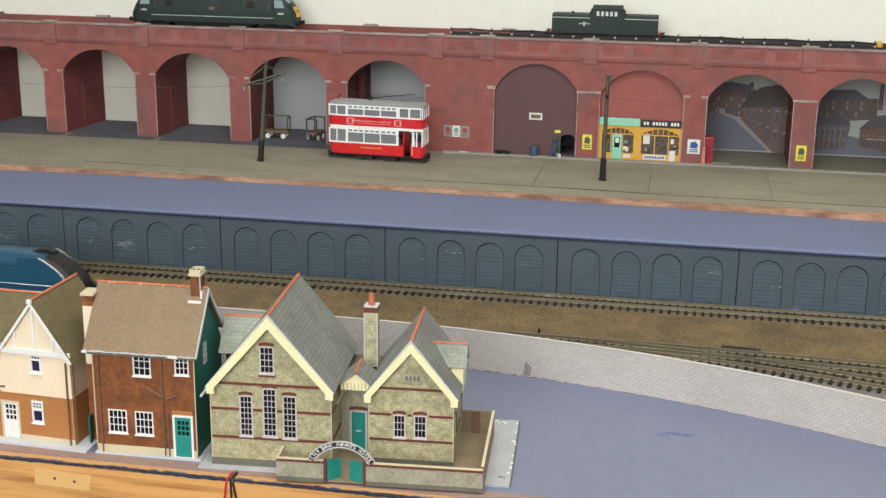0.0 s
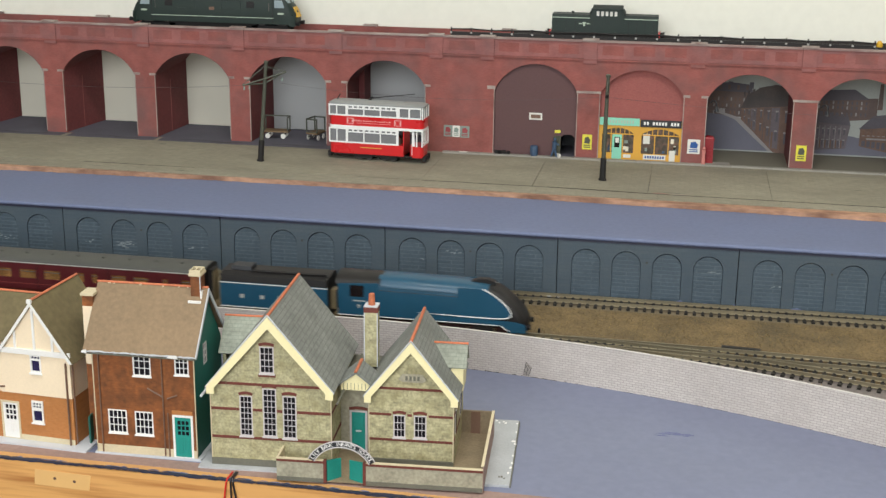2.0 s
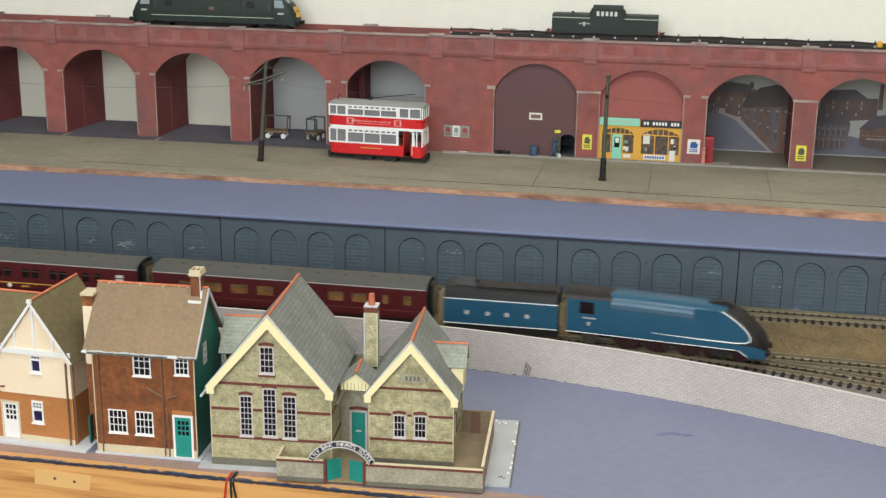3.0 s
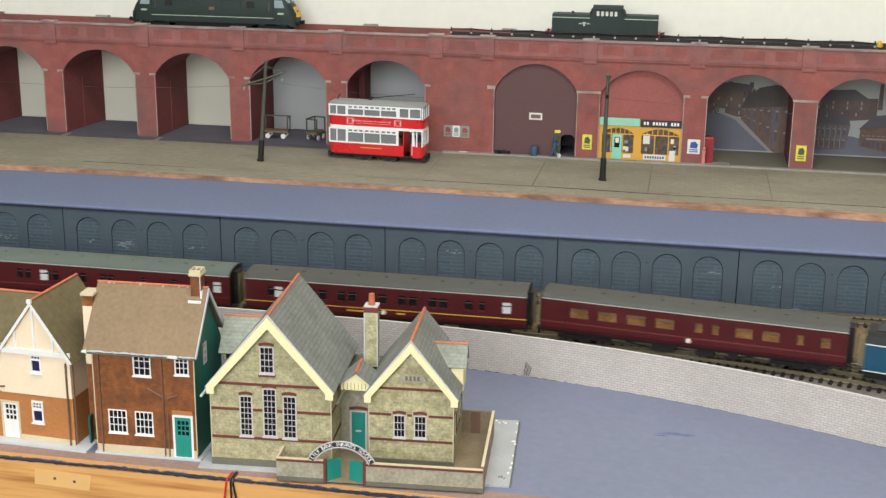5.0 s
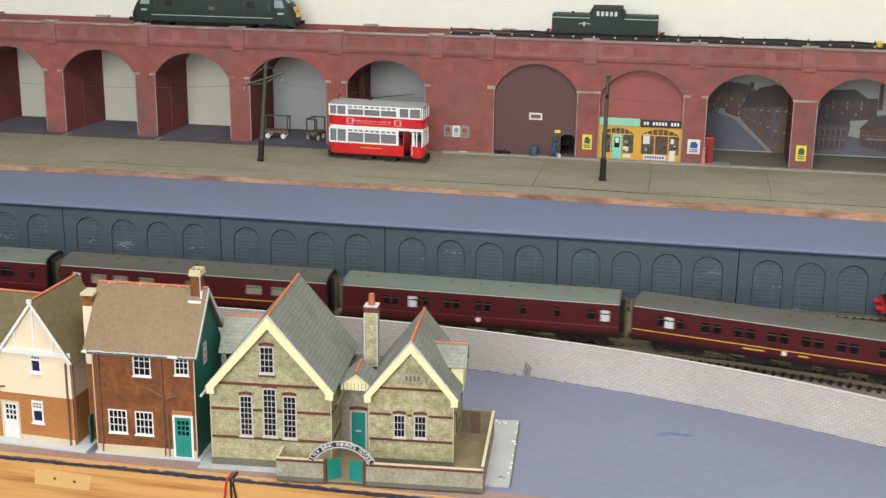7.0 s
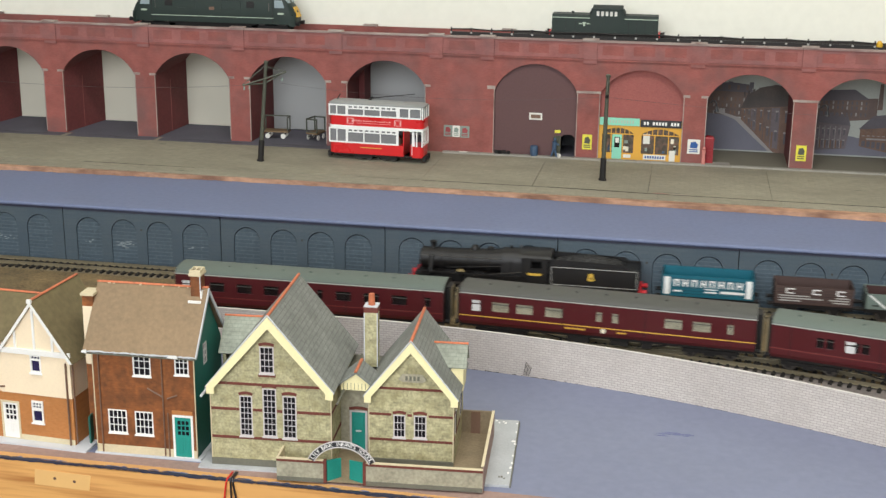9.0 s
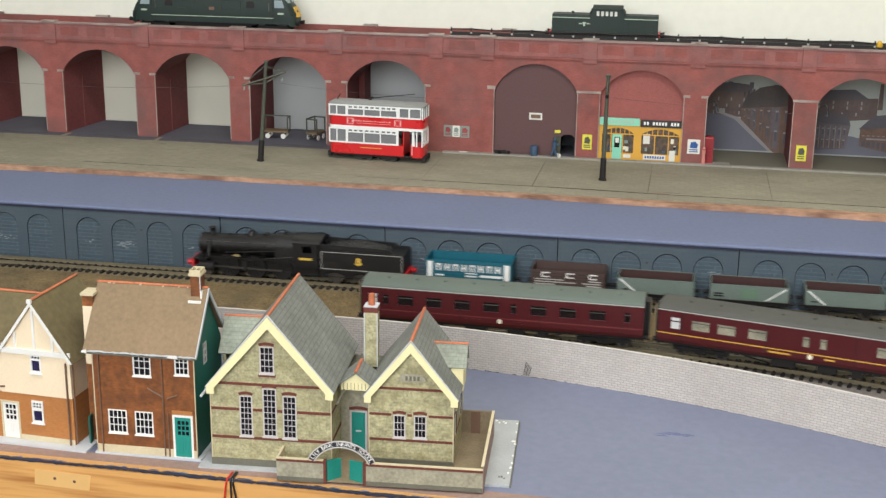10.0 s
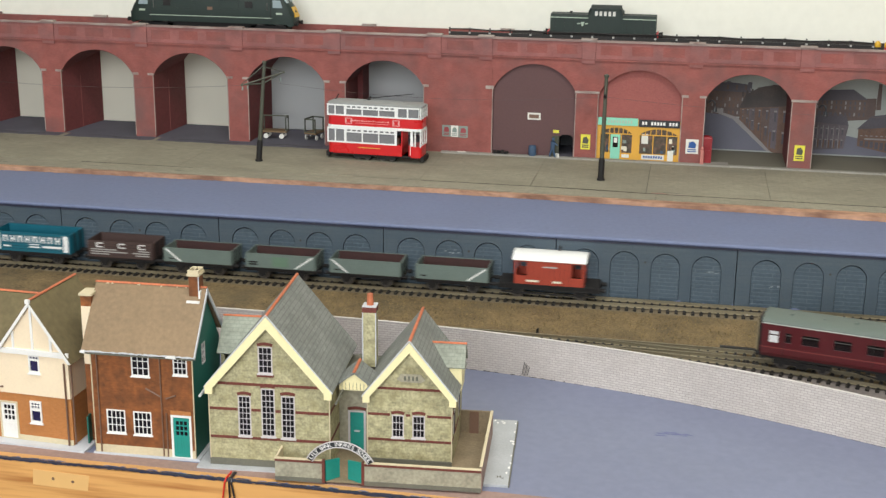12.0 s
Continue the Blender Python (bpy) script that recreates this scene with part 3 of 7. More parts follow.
PANE = mat("dark_window_pane", C(26, 24, 34), 0.15, var=0.2)
PANEB = mat("navy_window_pane", C(44, 40, 78), 0.2, var=0.3, scale=80)
BROWNBRICK = mat("printed_brown_brick", C(136, 80, 38), 0.7, var=0.45, scale=80, fine=260, patch=(C(92, 54, 28), 60, 0.6), brick=C(122, 68, 30), mortar=C(130, 78, 40), size=(3.0, 1.0))
ORANGEBRICK = mat("printed_orange_brick", C(182, 120, 66), 0.7, var=0.1, scale=30, fine=400, brick=C(174, 112, 58), mortar=C(178, 120, 70), size=(3.0, 1.0))
RENDER_C = mat("cream_render_print", C(238, 218, 188), 0.7, var=0.04, scale=20)
TILEBROWN = mat("brown_card_roof", C(136, 114, 88), 0.8, var=0.18, scale=14, fine=320, patch=(C(112, 92, 68), 20, 0.5))
TILEOLIVE = mat("olive_brown_card_roof", C(108, 96, 66), 0.8, var=0.22, scale=22, fine=220)
CARD = mat("white_card", C(198, 200, 204), 0.65, var=0.06, scale=20)
TAN = mat("tan_playground_card", C(134, 118, 94), 0.8, var=0.22, scale=60)
GREYCARD = mat("scuffed_grey_card", C(174, 176, 178), 0.65, var=0.14, scale=45)
PAVE = mat("mauve_paving_paper", C(152, 126, 116), 0.8, var=0.14, scale=40, fine=300)
PLYTOP = mat("pale_plywood_top", C(206, 156, 98), 0.6, var=0.12, scale=30)
FILLER = mat("pale_wood_filler", C(222, 176, 112), 0.6, var=0.05, scale=12, fine=60, bump=0.03)
PIPE = mat("brown_drain_pipe", C(116, 88, 72), 0.5, var=0.12)
CREAMPLINTH = mat("cream_plinth", C(206, 192, 160), 0.7, var=0.1, scale=50)
SIGNBLACK = mat("sign_black", C(40, 42, 46), 0.5, var=0.06)


def plate(bm, a, b, c, d, th):
    """A sloping plate through four corners, with its thickness below."""
    q = [Vector(v) for v in (a, b, c, d)]
    n = (q[1] - q[0]).cross(q[3] - q[0]).normalized()
    if n.z < 0:
        n = -n
    top = [bm.verts.new(v) for v in q]
    bot = [bm.verts.new(v - n * th) for v in q]
    bm.faces.new(top)
    bm.faces.new(bot[::-1])
    for i in range(4):
        bm.faces.new((top[i], top[(i + 1) % 4], bot[(i + 1) % 4], bot[i]))
    return bm


def window(parent, x0, x1, z0, z1, cols, rows, frame_m=None, pane_m=None, y=0.0, bar=0.45, sill=True, name="window"):
    """A glazed sash window on a wall that faces -y: the bars are one frame, the glass sits behind."""
    frame_m, pane_m = frame_m or FRAMEW, pane_m or PANE
    holes = []
    for i in range(cols):
        for j in range(rows):
            a, b = x0 + 0.7 + (x1 - x0 - 1.4) * i / cols, x0 + 0.7 + (x1 - x0 - 1.4) * (i + 1) / cols
            c, d = z0 + 0.7 + (z1 - z0 - 1.4) * j / rows, z0 + 0.7 + (z1 - z0 - 1.4) * (j + 1) / rows
            holes.append(rect(a + bar / 2, b - bar / 2, c + bar / 2, d - bar / 2))
    w = part(name, slab(BM(), rect(x0, x1, z0, z1), holes, y - 0.35, 0.7), frame_m, parent)
    part("pane", box(BM(), x0 + 0.3, x1 - 0.3, y + 0.5, y + 0.8, z0 + 0.3, z1 - 0.3), pane_m, w)
    if sill:
        part("sill", box(BM(), x0 - 0.6, x1 + 0.6, y - 1.1, y + 0.1, z0 - 0.9, z0), frame_m, w)
    return w


def inset(r, k=0.6):
    x0, x1, z0, z1 = r
    return rect(x0 + k, x1 - k, z0 + k, z1 - k)


def lintel(parent, x0, x1, z, y=0.0):
    c, n = (x0 + x1) / 2, 6
    up = [(x0 - 0.6 + (x1 - x0 + 1.2) * i / n, z + 2.2 + 1.0 * math.sin(math.pi * i / n)) for i in range(n + 1)]
    dn = [(x0 + (x1 - x0) * i / n, z + 0.2 + 0.9 * math.sin(math.pi * i / n)) for i in range(n + 1)]
    part("lintel", slab(BM(), dn + up[::-1], (), y - 0.5, 0.6), BAND, parent)


def roof_y(parent, x0, x1, xr, ze, zr, y0, y1, m, ridge=True, th=1.4):
    """Two slopes with the ridge along y."""
    part("roof_slope", plate(BM(), (x0, y0, ze), (xr, y0, zr), (xr, y1, zr), (x0, y1, ze), th), m, parent)
    part("roof_slope", plate(BM(), (xr, y0, zr), (x1, y0, ze), (x1, y1, ze), (xr, y1, zr), th), m, parent)
    if ridge:
        bm = loft(BM(), [[(xr + 1.2 * math.cos(a), y, zr - 0.7 + 1.1 * math.sin(a)) for a in [math.pi * i / 6 for i in range(7)]] for y in (y0 - 0.4, y1)])
        part("ridge_tiles", bm, RIDGE, parent, "orange ridge tiles")


def roof_x(parent, x0, x1, y0, y1, yr, ze, zr, m, th=1.4, ridge=True):
    part("roof_slope", plate(BM(), (x0, y0, ze), (x1, y0, ze), (x1, yr, zr), (x0, yr, zr), th), m, parent)
    part("roof_slope", plate(BM(), (x0, yr, zr), (x1, yr, zr), (x1, y1, ze), (x0, y1, ze), th), m, parent)
    if ridge:
        bm = loft(BM(), [[(x, yr + 1.2 * math.cos(a), zr - 0.7 + 1.1 * math.sin(a)) for a in [math.pi * i / 6 for i in range(7)]] for x in (x0 - 0.3, x1 + 0.3)])
        part("ridge_tiles", bm, RIDGE, parent, "orange ridge tiles")


def bargeboard(parent, x0, x1, xr, ze, zr, y, w=6.0, foot=5.5):
    """The broad cream board along a gable, with dropped feet."""
    k = (zr - ze) / (xr - x0)
    out = [(x0, ze - foot), (x0 + foot, ze - foot), (x0 + foot, ze + foot * k - w * 1.25), (xr, zr - w * 1.45), (x1 - foot, ze + foot * k - w * 1.25), (x1 - foot, ze - foot), (x1, ze - foot), (x1, ze), (xr, zr), (x0, ze)]
    part("bargeboard", slab(BM(), out, (), y, 1.4), BARGE, parent, "cream bargeboard")


def school():
    s = thing("school", 226.2, -765.5, -69.6, 4.2, "olive stone card school with twin gables and grey slate roofs", "school")
    # left hall
    wins = [(36.0, 46.2, 70.6, 90.4), (20.8, 30.0, 22.8, 53.2), (37.4, 47.2, 23.2, 59.4), (51.6, 61.4, 22.6, 54.6)]
    w = part("hall_front", slab(BM(), [(0, 0), (86, 0), (86, 59), (43, 108), (0, 59)], [inset(r) for r in wins], 0, 1.4), STONE, s)
    for r, (c, n) in zip(wins, ((3, 4), (3, 7), (3, 8), (3, 7))):
        window(s, *r, c, n, FRAMEG, bar=0.3)
        lintel(s, r[0], r[1], r[3])
    for z, cuts in ((62, []), (42.8, [(20.4, 30.4), (37, 47.6), (51.2, 61.8)]), (21.4, [])):
        xs = [0] + [q for c in cuts for q in c] + [86]
        ends = (0, 86) if z < 57 else (5, 81)
        xs[0], xs[-1] = ends
        for a, b in zip(xs[::2], xs[1::2]):
            part("brick_band", box(BM(), a, b, -0.35, 0.1, z - 1, z + 1), BAND, s)
    part("brick_sill", box(BM(), 35, 47.2, -0.9, 0.1, 68.2, 70.2), BAND, s)
    part("plinth", box(BM(), -0.4, 86.4, -0.8, 0.2, 0, 5), PLINTH, s)
    part("hall_side", box(BM(), 84.6, 86, 1.4, 92, 0, 60), STONE, s)
    part("hall_side", box(BM(), 0, 1.4, 1.4, 92, 0, 60), STONE, s)
    for z in (42.8, 21.4):
        part("brick_band", box(BM(), 85.9, 86.35, 0, 92, z - 1, z + 1), BAND, s)
        part("brick_band", box(BM(), -0.35, 0.1, 0, 92, z - 1, z + 1), BAND, s)
    part("hall_back", slab(BM(), [(1.4, 0), (84.6, 0), (84.6, 59), (43, 106), (1.4, 59)], (), 90.6, 1.4), STONE, s)
    roof_y(s, -2.4, 88.8, 43, 59.4, 114.4, -3.4, 95, SLATES)
    bargeboard(s, -1.6, 88.2, 43, 60.4, 113.4, -4.2)
    part("gutter", tube(BM(), (91, -3, 52.2), (91, 94, 52.2), 1.0, 1.0, 6), PLINTH, s)
    part("gutter", tube(BM(), (-5, -5, 53.4), (-5, 94, 52.2), 1.0, 1.0, 6), CARD, s)
    for x, y, z in ((0, -0.2, 55), (86, -0.2, 55), (110, 14.8, 49), (170, 14.8, 49)):
        part("card_edge", box(BM(), x - 0.35, x + 0.35, y - 0.3, y + 0.3, 5, z), CREAMPLINTH, s)
    for x0, xr, zr in ((-2.4, 43, 114.6), (88.8, 43, 114.6)):
        part("verge_edge", tube(BM(), (x0, -3.6, 59.6), (xr, -3.6, zr), 0.5, 0.5, 5), CARD, s)
    for x0 in (106.6, 173.8):
        part("verge_edge", tube(BM(), (x0, 11.4, 52.8), (140, 11.4, 95.6), 0.5, 0.5, 5), CARD, s)
    # left wing behind the hall's shoulder
    part("wing_front", box(BM(), -2.6, 0, 42, 43.2, 0, 72), STONE, s)
    part("wing_end", slab(BM(), [(42, 0), (80, 0), (80, 71), (61, 88), (42, 71)], (), -2.6, 1.2, "zy"), STONE, s)
    roof_x(s, -4.8, 24, 38.5, 83.5, 61, 69, 91, SLATESX)
    # right classroom
    wins = [(127.4, 136, 21.5, 38.8), (142, 151, 21.8, 39)]
    part("classroom_front", slab(BM(), [(110, 0), (170, 0), (170, 54), (140, 88), (110, 54)], [inset(r) for r in wins], 15, 1.4), STONE, s)
    for r in wins:
        window(s, *r, 3, 3, FRAMEG, y=15, bar=0.3)
        lintel(s, r[0], r[1], r[3], 15)
    for z, a, b in ((58.6, 116, 164), (19.6, 110, 170), (38.8, 110, 126), (38.8, 137.4, 140.6), (38.8, 152.4, 170)):
        part("brick_band", box(BM(), a, b, 14.65, 15.1, z - 0.9, z + 0.9), BAND, s)
    part("plinth", box(BM(), 109.6, 170.4, 14.2, 15.2, 0, 5), PLINTH, s)
    pl = part("date_plaque", slab(BM(), [(131, 66), (134, 64), (148, 64), (151, 66), (148, 70), (134, 70)], (), 14.2, 0.9), STONEGREY, s, "small pale stone date plaque")
    for k in range(4):
        part("figure_bar", box(BM(), 136 + k * 2.8, 137.6 + k * 2.8, 13.95, 14.3, 65.4, 68.6), PLINTH, pl)
    part("classroom_side", slab(BM(), rect(16.4, 84, 0, 54), [rect(26, 32, 22, 38), rect(60, 66, 22, 38)], 168.6, 1.4, "zy"), STONE, s)
    for y in (29, 63):
        part("side_window", box(BM(), 169.0, 170.4, y - 3.4, y + 3.4, 21.6, 38.4), FRAMEG, s)
        part("side_pane", box(BM(), 169.2, 170.7, y - 2.4, y + 2.4, 22.6, 37.4), PANE, s)
    for z in (38.8, 19.6):
        part("brick_band", box(BM(), 169.9, 170.35, 15, 25.4, z - 0.9, z + 0.9), BAND, s)
        part("brick_band", box(BM(), 169.9, 170.35, 33, 59, z - 0.9, z + 0.9), BAND, s)
    part("classroom_side", box(BM(), 110, 111.4, 16.4, 84, 0, 54), STONE, s)
    part("classroom_back", slab(BM(), [(111.4, 0), (168.6, 0), (168.6, 51), (140, 83), (111.4, 51)], (), 82.6, 1.4), STONE, s)
    roof_y(s, 106.6, 173.8, 140, 52.6, 95.4, 11.6, 86, SLATES)
    bargeboard(s, 107.2, 173.2, 140, 53.4, 94.4, 10.8, 5.2, 5.0)
    roof_x(s, 146, 176, 41, 65, 53, 66, 81, SLATESX)
    part("dormer_gable", slab(BM(), [(42.5, 48), (63.5, 48), (63.5, 66), (53, 79), (42.5, 66)], (), 172.6, 1.2, "zy"), BARGE, s)
    part("dormer_face", box(BM(), 165, 173, 42, 43.2, 50, 66.5), BARGE, s)
    # porch and link between the gables
    part("link_wall", slab(BM(), rect(86, 110, 0, 56), [rect(93.6, 104.4, 0.4, 31)], 34, 1.4), STONEGREY, s)
    d = part("school_door", box(BM(), 94, 104, 34.6, 35.6, 0.4, 30.6), TEALDOOR, s, "teal panelled door")
    for z0, z1 in ((3, 14), (18, 28)):
        part("door_panel", slab(BM(), rect(95.4, 102.6, z0, z1), [rect(96.2, 101.8, z0 + 0.8, z1 - 0.8)], 34.2, 0.5), TEALDOOR, d)
    part("letter_plate", box(BM(), 97, 101, 34.0, 34.7, 15.4, 16.4), CARD, d)
    part("door_frame", slab(BM(), rect(92.6, 105.4, 0, 32), [rect(94, 104, 0.4, 30.8)], 33.6, 0.6), FRAMEG, s)
    lintel(s, 92.6, 105.4, 32, 34)
    g = part("porch_gable", slab(BM(), [(88.5, 52.5), (110.5, 52.5), (110.5, 57.6), (99.5, 64.6), (88.5, 57.6)], (), 22, 1.0), BARGE, s, "cream boarded porch gable")
    for k in range(8):
        part("board_joint", box(BM(), 90.6 + k * 2.6, 90.9 + k * 2.6, 21.8, 22.2, 53, 58), PLINTH, g)
    roof_y(s, 86.4, 112.6, 99.5, 57, 67.4, 20.6, 46, SLATES)
    part("flat_roof", box(BM(), 86.2, 110, 40, 90, 52, 53.6), PLINTH, s, "dull brown flat link roof")
    ch = part("chimney", box(BM(), 99, 108.6, 60, 69.6, 56, 102), STONE, s, "tall stone chimney")
    part("chimney_cap", box(BM(), 98.6, 109, 59.6, 70, 102, 102.7), CARD, ch)
    for x in (99, 108.6):
        part("chimney_corner", box(BM(), x - 0.35, x + 0.35, 59.7, 60.3, 56, 98), CARD, ch)
    part("chimney_band", box(BM(), 98.6, 109, 59.6, 70, 98, 102), BAND, ch)
    part("chimney_pot", tube(BM(), (103.8, 64.8, 102.6), (103.8, 64.8, 111), 2.6, 2.2, 12), RIDGE, ch, "terracotta pot", True)
    # yard, wall and gateway
    part("playground", box(BM(), 51, 194, -18, 78, 0.0, 0.7), TAN, s)
    for a, b in ((51, 84), (113.6, 194)):
        part("yard_wall", box(BM(), a, b, -19.3, -17.3, 0, 16.2), STONEGREY, s)
        part("yard_coping", box(BM(), a - 0.3, b + 0.3, -19.7, -17.4, 16.2, 16.9), CREAMPLINTH, s)
        part("yard_brick_band", box(BM(), a, b, -19.65, -19.2, 14.4, 16.2), BAND, s)
        part("yard_plinth", box(BM(), a, b, -19.8, -19.2, 0, 3), PLINTH, s)
    for x in (84, 111.6):
        part("gate_pier", box(BM(), x, x + 2, -20, -17, 0, 17), BAND, s)
    part("yard_side", box(BM(), 192.7, 194, -17.3, 78, 0, 18.4), TAN, s)
    part("yard_side_face", box(BM(), 194, 194.5, -19, 78, 0, 18.2), PAVE, s)
    part("yard_side_coping", box(BM(), 192.6, 194.7, -18, 78.4, 18.4, 18.9), CREAMPLINTH, s)
    part("yard_back", box(BM(), 170, 192.7, 76.4, 78, 0, 18.6), TAN, s)
    part("yard_back_pier", box(BM(), 177, 184, 75.6, 76.6, 0, 18.2), PIPE, s)
    part("yard_return", box(BM(), 51, 52.4, -17.3, 0, 0, 17), CREAMPLINTH, s)
    for x, a in ((86.2, 45), (111.4, 144)):
        gm = slab(BM(), [(0, 0.8), (11.5, 0.8), (11.5, 15), (0, 16.4)], (), -0.5, 1.0)
        part("gate", gm, TEALDOOR, s, "teal gate leaf standing open", False, at(x, -18.2, 0, a if x < 100 else a + 8))
    R0, R1, cx, cz = 21.8, 26.2, 97.0, 6.2
    aa = [radians(28 + 124 * i / 20) for i in range(21)]
    out = [(cx + R1 * math.cos(a), cz + R1 * math.sin(a)) for a in aa] + [(cx + R0 * math.cos(a), cz + R0 * math.sin(a)) for a in aa[::-1]]
    sg = part("arch_sign", slab(BM(), out, (), -21.0, 1.2), SIGNBLACK, s, "arched black sign with white capitals")
    rim = BM()
    for a, b in zip(aa, aa[1:]):
        for r in (R0, R1):
            tube(rim, (cx + r * math.cos(a), -21.0, cz + r * math.sin(a)), (cx + r * math.cos(b), -21.0, cz + r * math.sin(b)), 0.45, 0.45, 5)
    part("sign_rim", rim, FRAMEG, sg)
    text = "LILY BANK INFANTS SCHOOL"
    for i, ch_ in enumerate(text):
        if ch_ != " ":
            a = radians(147 - 114 * i / (len(text) - 1))
            m = at(cx + 24.0 * math.cos(a), -21.2, cz + 24.0 * math.sin(a)) @ Matrix.Rotation(radians(90), 4, "X") @ Matrix.Rotation(a - math.pi / 2, 4, "Z")
            words(ch_, 2.9, m, FRAMEW, sg, "letter")
    return s


def drainpipe(parent, x, z0, z1, y=-1.0, bend=0):
    part("drainpipe", tube(BM(), (x, y, z0), (x + bend, y, z1), 0.55, 0.55, 6), PIPE, parent)


def brick_house():
    h = thing("house", 138.0, -763.4, -69.6, 2.0, "brown brick card house with teal door and brown roof", "house", "card houses")
    W, H, D = 75.0, 79.0, 60.0
    ups = [(30, 43.2, 60.6, 78), (60.8, 71.2, 63.4, 78)]
    los = [(9.4, 23.4, 15.6, 33.6), (29.4, 43, 15.4, 33.4)]
    door = (58.4, 71.6, 0.4, 31.2)
    part("front_wall", slab(BM(), rect(0, W, 0, H), [inset(r) for r in ups + los] + [rect(58.6, 71.4, 0.4, 31)], 0, 1.4), BROWNBRICK, h)
    window(h, *ups[0], 3, 3)
    window(h, *ups[1], 3, 3)
    for r in los:
        window(h, *r, 4, 3)
    part("plinth", box(BM(), -0.3, 57.4, -0.5, 0.1, 0, 6), CREAMPLINTH, h)
    part("plinth", box(BM(), 72.6, W + 0.3, -0.5, 0.1, 0, 6), CREAMPLINTH, h)
    part("door_frame", slab(BM(), rect(57.4, 72.6, 0, 33), [rect(59, 71, 0.4, 31)], -0.5, 0.7), FRAMEW, h)
    d = part("front_door", slab(BM(), rect(59, 71, 0.4, 31), [rect(60.8 + i * 3, 63.2 + i * 3, 17 + j * 4, 20.2 + j * 4) for i in range(3) for j in range(3)], 0.1, 0.8), TEALDOOR, h, "teal door with nine panes")
    part("pane", box(BM(), 60, 70, 0.9, 1.2, 16, 30), PANE, d)
    for i in range(2):
        part("door_panel", slab(BM(), rect(60.6 + i * 4.8, 64.6 + i * 4.8, 3, 14.6), [rect(61.4 + i * 4.8, 63.8 + i * 4.8, 3.8, 13.8)], -0.15, 0.4), TEALDOOR, d)
    part("door_head", box(BM(), 57.4, 72.6, -0.6, 0.1, 33, 36), ORANGEBRICK, h)
    part("gable_wall", slab(BM(), [(1.4, 0), (D, 0), (D, 73), (30, 116), (1.4, 73)], [rect(20, 28, 64, 80)], W - 1.4, 1.4, "zy"), TEALWALL, h, "dark teal end gable")
    gw = part("gable_window", slab(BM(), rect(20, 28, 64, 80), [rect(21, 23.7, 65 + k * 5, 69 + k * 5) for k in range(3)] + [rect(24.3, 27, 65 + k * 5, 69 + k * 5) for k in range(3)], W - 0.6, 0.7, "zy"), FRAMEG, h)
    part("pane", box(BM(), W - 1.6, W - 1.0, 20, 28, 64, 80), PANE, gw)
    part("gable_wall", slab(BM(), [(1.4, 0), (D, 0), (D, 73), (30, 116), (1.4, 73)], (), 0, 1.4, "zy"), BROWNBRICK, h)
    part("back_wall", box(BM(), 1.4, W - 1.4, D - 1.4, D, 0, 74), BROWNBRICK, h)
    roof_x(h, -5.2, W + 2.4, -4.0, D + 4, 30, 78.5, 120, TILEBROWN)
    rnd = random.Random(77)
    xs = [-5.2 + (W + 7.6) * q / 40 for q in range(41)]
    lip = [(x, 78.1 + rnd.uniform(-0.3, 0.3)) for x in xs]
    part("fascia", slab(BM(), lip + [(x, 78.9 + rnd.uniform(-0.3, 0.3)) for x in xs[::-1]], (), -4.5, 0.9), CARD, h, "torn white eaves edge")
    part("eaves_gutter", box(BM(), -5.0, W + 2.2, -4.2, -3.2, 76.4, 77.5), PLINTH, h)
    for x, w, d in ((61, 4.0, 2.2), (-4, 2, 1.6)):
        part("torn_card", slab(BM(), [(x - w, 77.4), (x + w, 77.0), (x + w * 0.8, 79.6), (x - w * 0.6, 79.2)], (), -4.9, 0.5), FRAMEW, h)
    for q in range(9):
        x, w = rnd.uniform(-4, W), rnd.uniform(0.6, 2.2)
        part("ridge_chip", slab(BM(), [(x, 118.6), (x + w, 118.7), (x + w * 0.8, 119.6 + rnd.uniform(-0.4, 0.3)), (x + w * 0.2, 119.3)], (), 28.4, 0.5), CREAMPLINTH, h)
    for y0, z0 in ((-4, 78), (D + 4, 78)):
        part("verge", plate(BM(), (W + 2.2, y0, z0), (W + 3.2, y0, z0), (W + 3.2, 30, 119), (W + 2.2, 30, 119), 2.4), CARD, h)
    c = part("chimney", box(BM(), 66, 73.2, 25, 35, 106, 129), BROWNBRICK, h, "brick chimney with white cap")
    part("chimney_corner", box(BM(), 72.9, 73.5, 24.7, 25.4, 108, 129), CARD, c)
    part("pot_tray", box(BM(), 66.4, 72.8, 25.6, 34.4, 130.8, 131.6), SIGNDARK, c)
    part("chimney_cap", box(BM(), 65, 74.2, 24, 36, 129, 130.8), CREAMPLINTH, c)
    part("chimney_crown", slab(BM(), rect(65.6, 73.6, 24.5, 35.5), [rect(66.6, 69.2, 26, 34), rect(70, 72.6, 26, 34)], -133.2, 2.6, "xy"), CREAMPLINTH, c)
    part("flashing", box(BM(), 64.8, 74.4, 21.6, 25.2, 105, 111.4), FRAMEW, c, "white card flashing")
    part("flashing", box(BM(), 73.2, 74.4, 24, 33, 106, 118), FRAMEW, c)
    c = part("side_chimney", box(BM(), -13, -5, 18, 30, 0, 112), BROWNBRICK, h, "chimney breast on the end wall")
    part("chimney_cap", box(BM(), -14, -4, 17, 31, 112, 113.8), CREAMPLINTH, c)
    part("breast_face", box(BM(), -12.8, -5.4, 17.4, 18.0, 60, 104), RENDER_C, c)
    part("breast_base", box(BM(), -13, 0, 30, 37, 0, 74), RENDER_C, h)
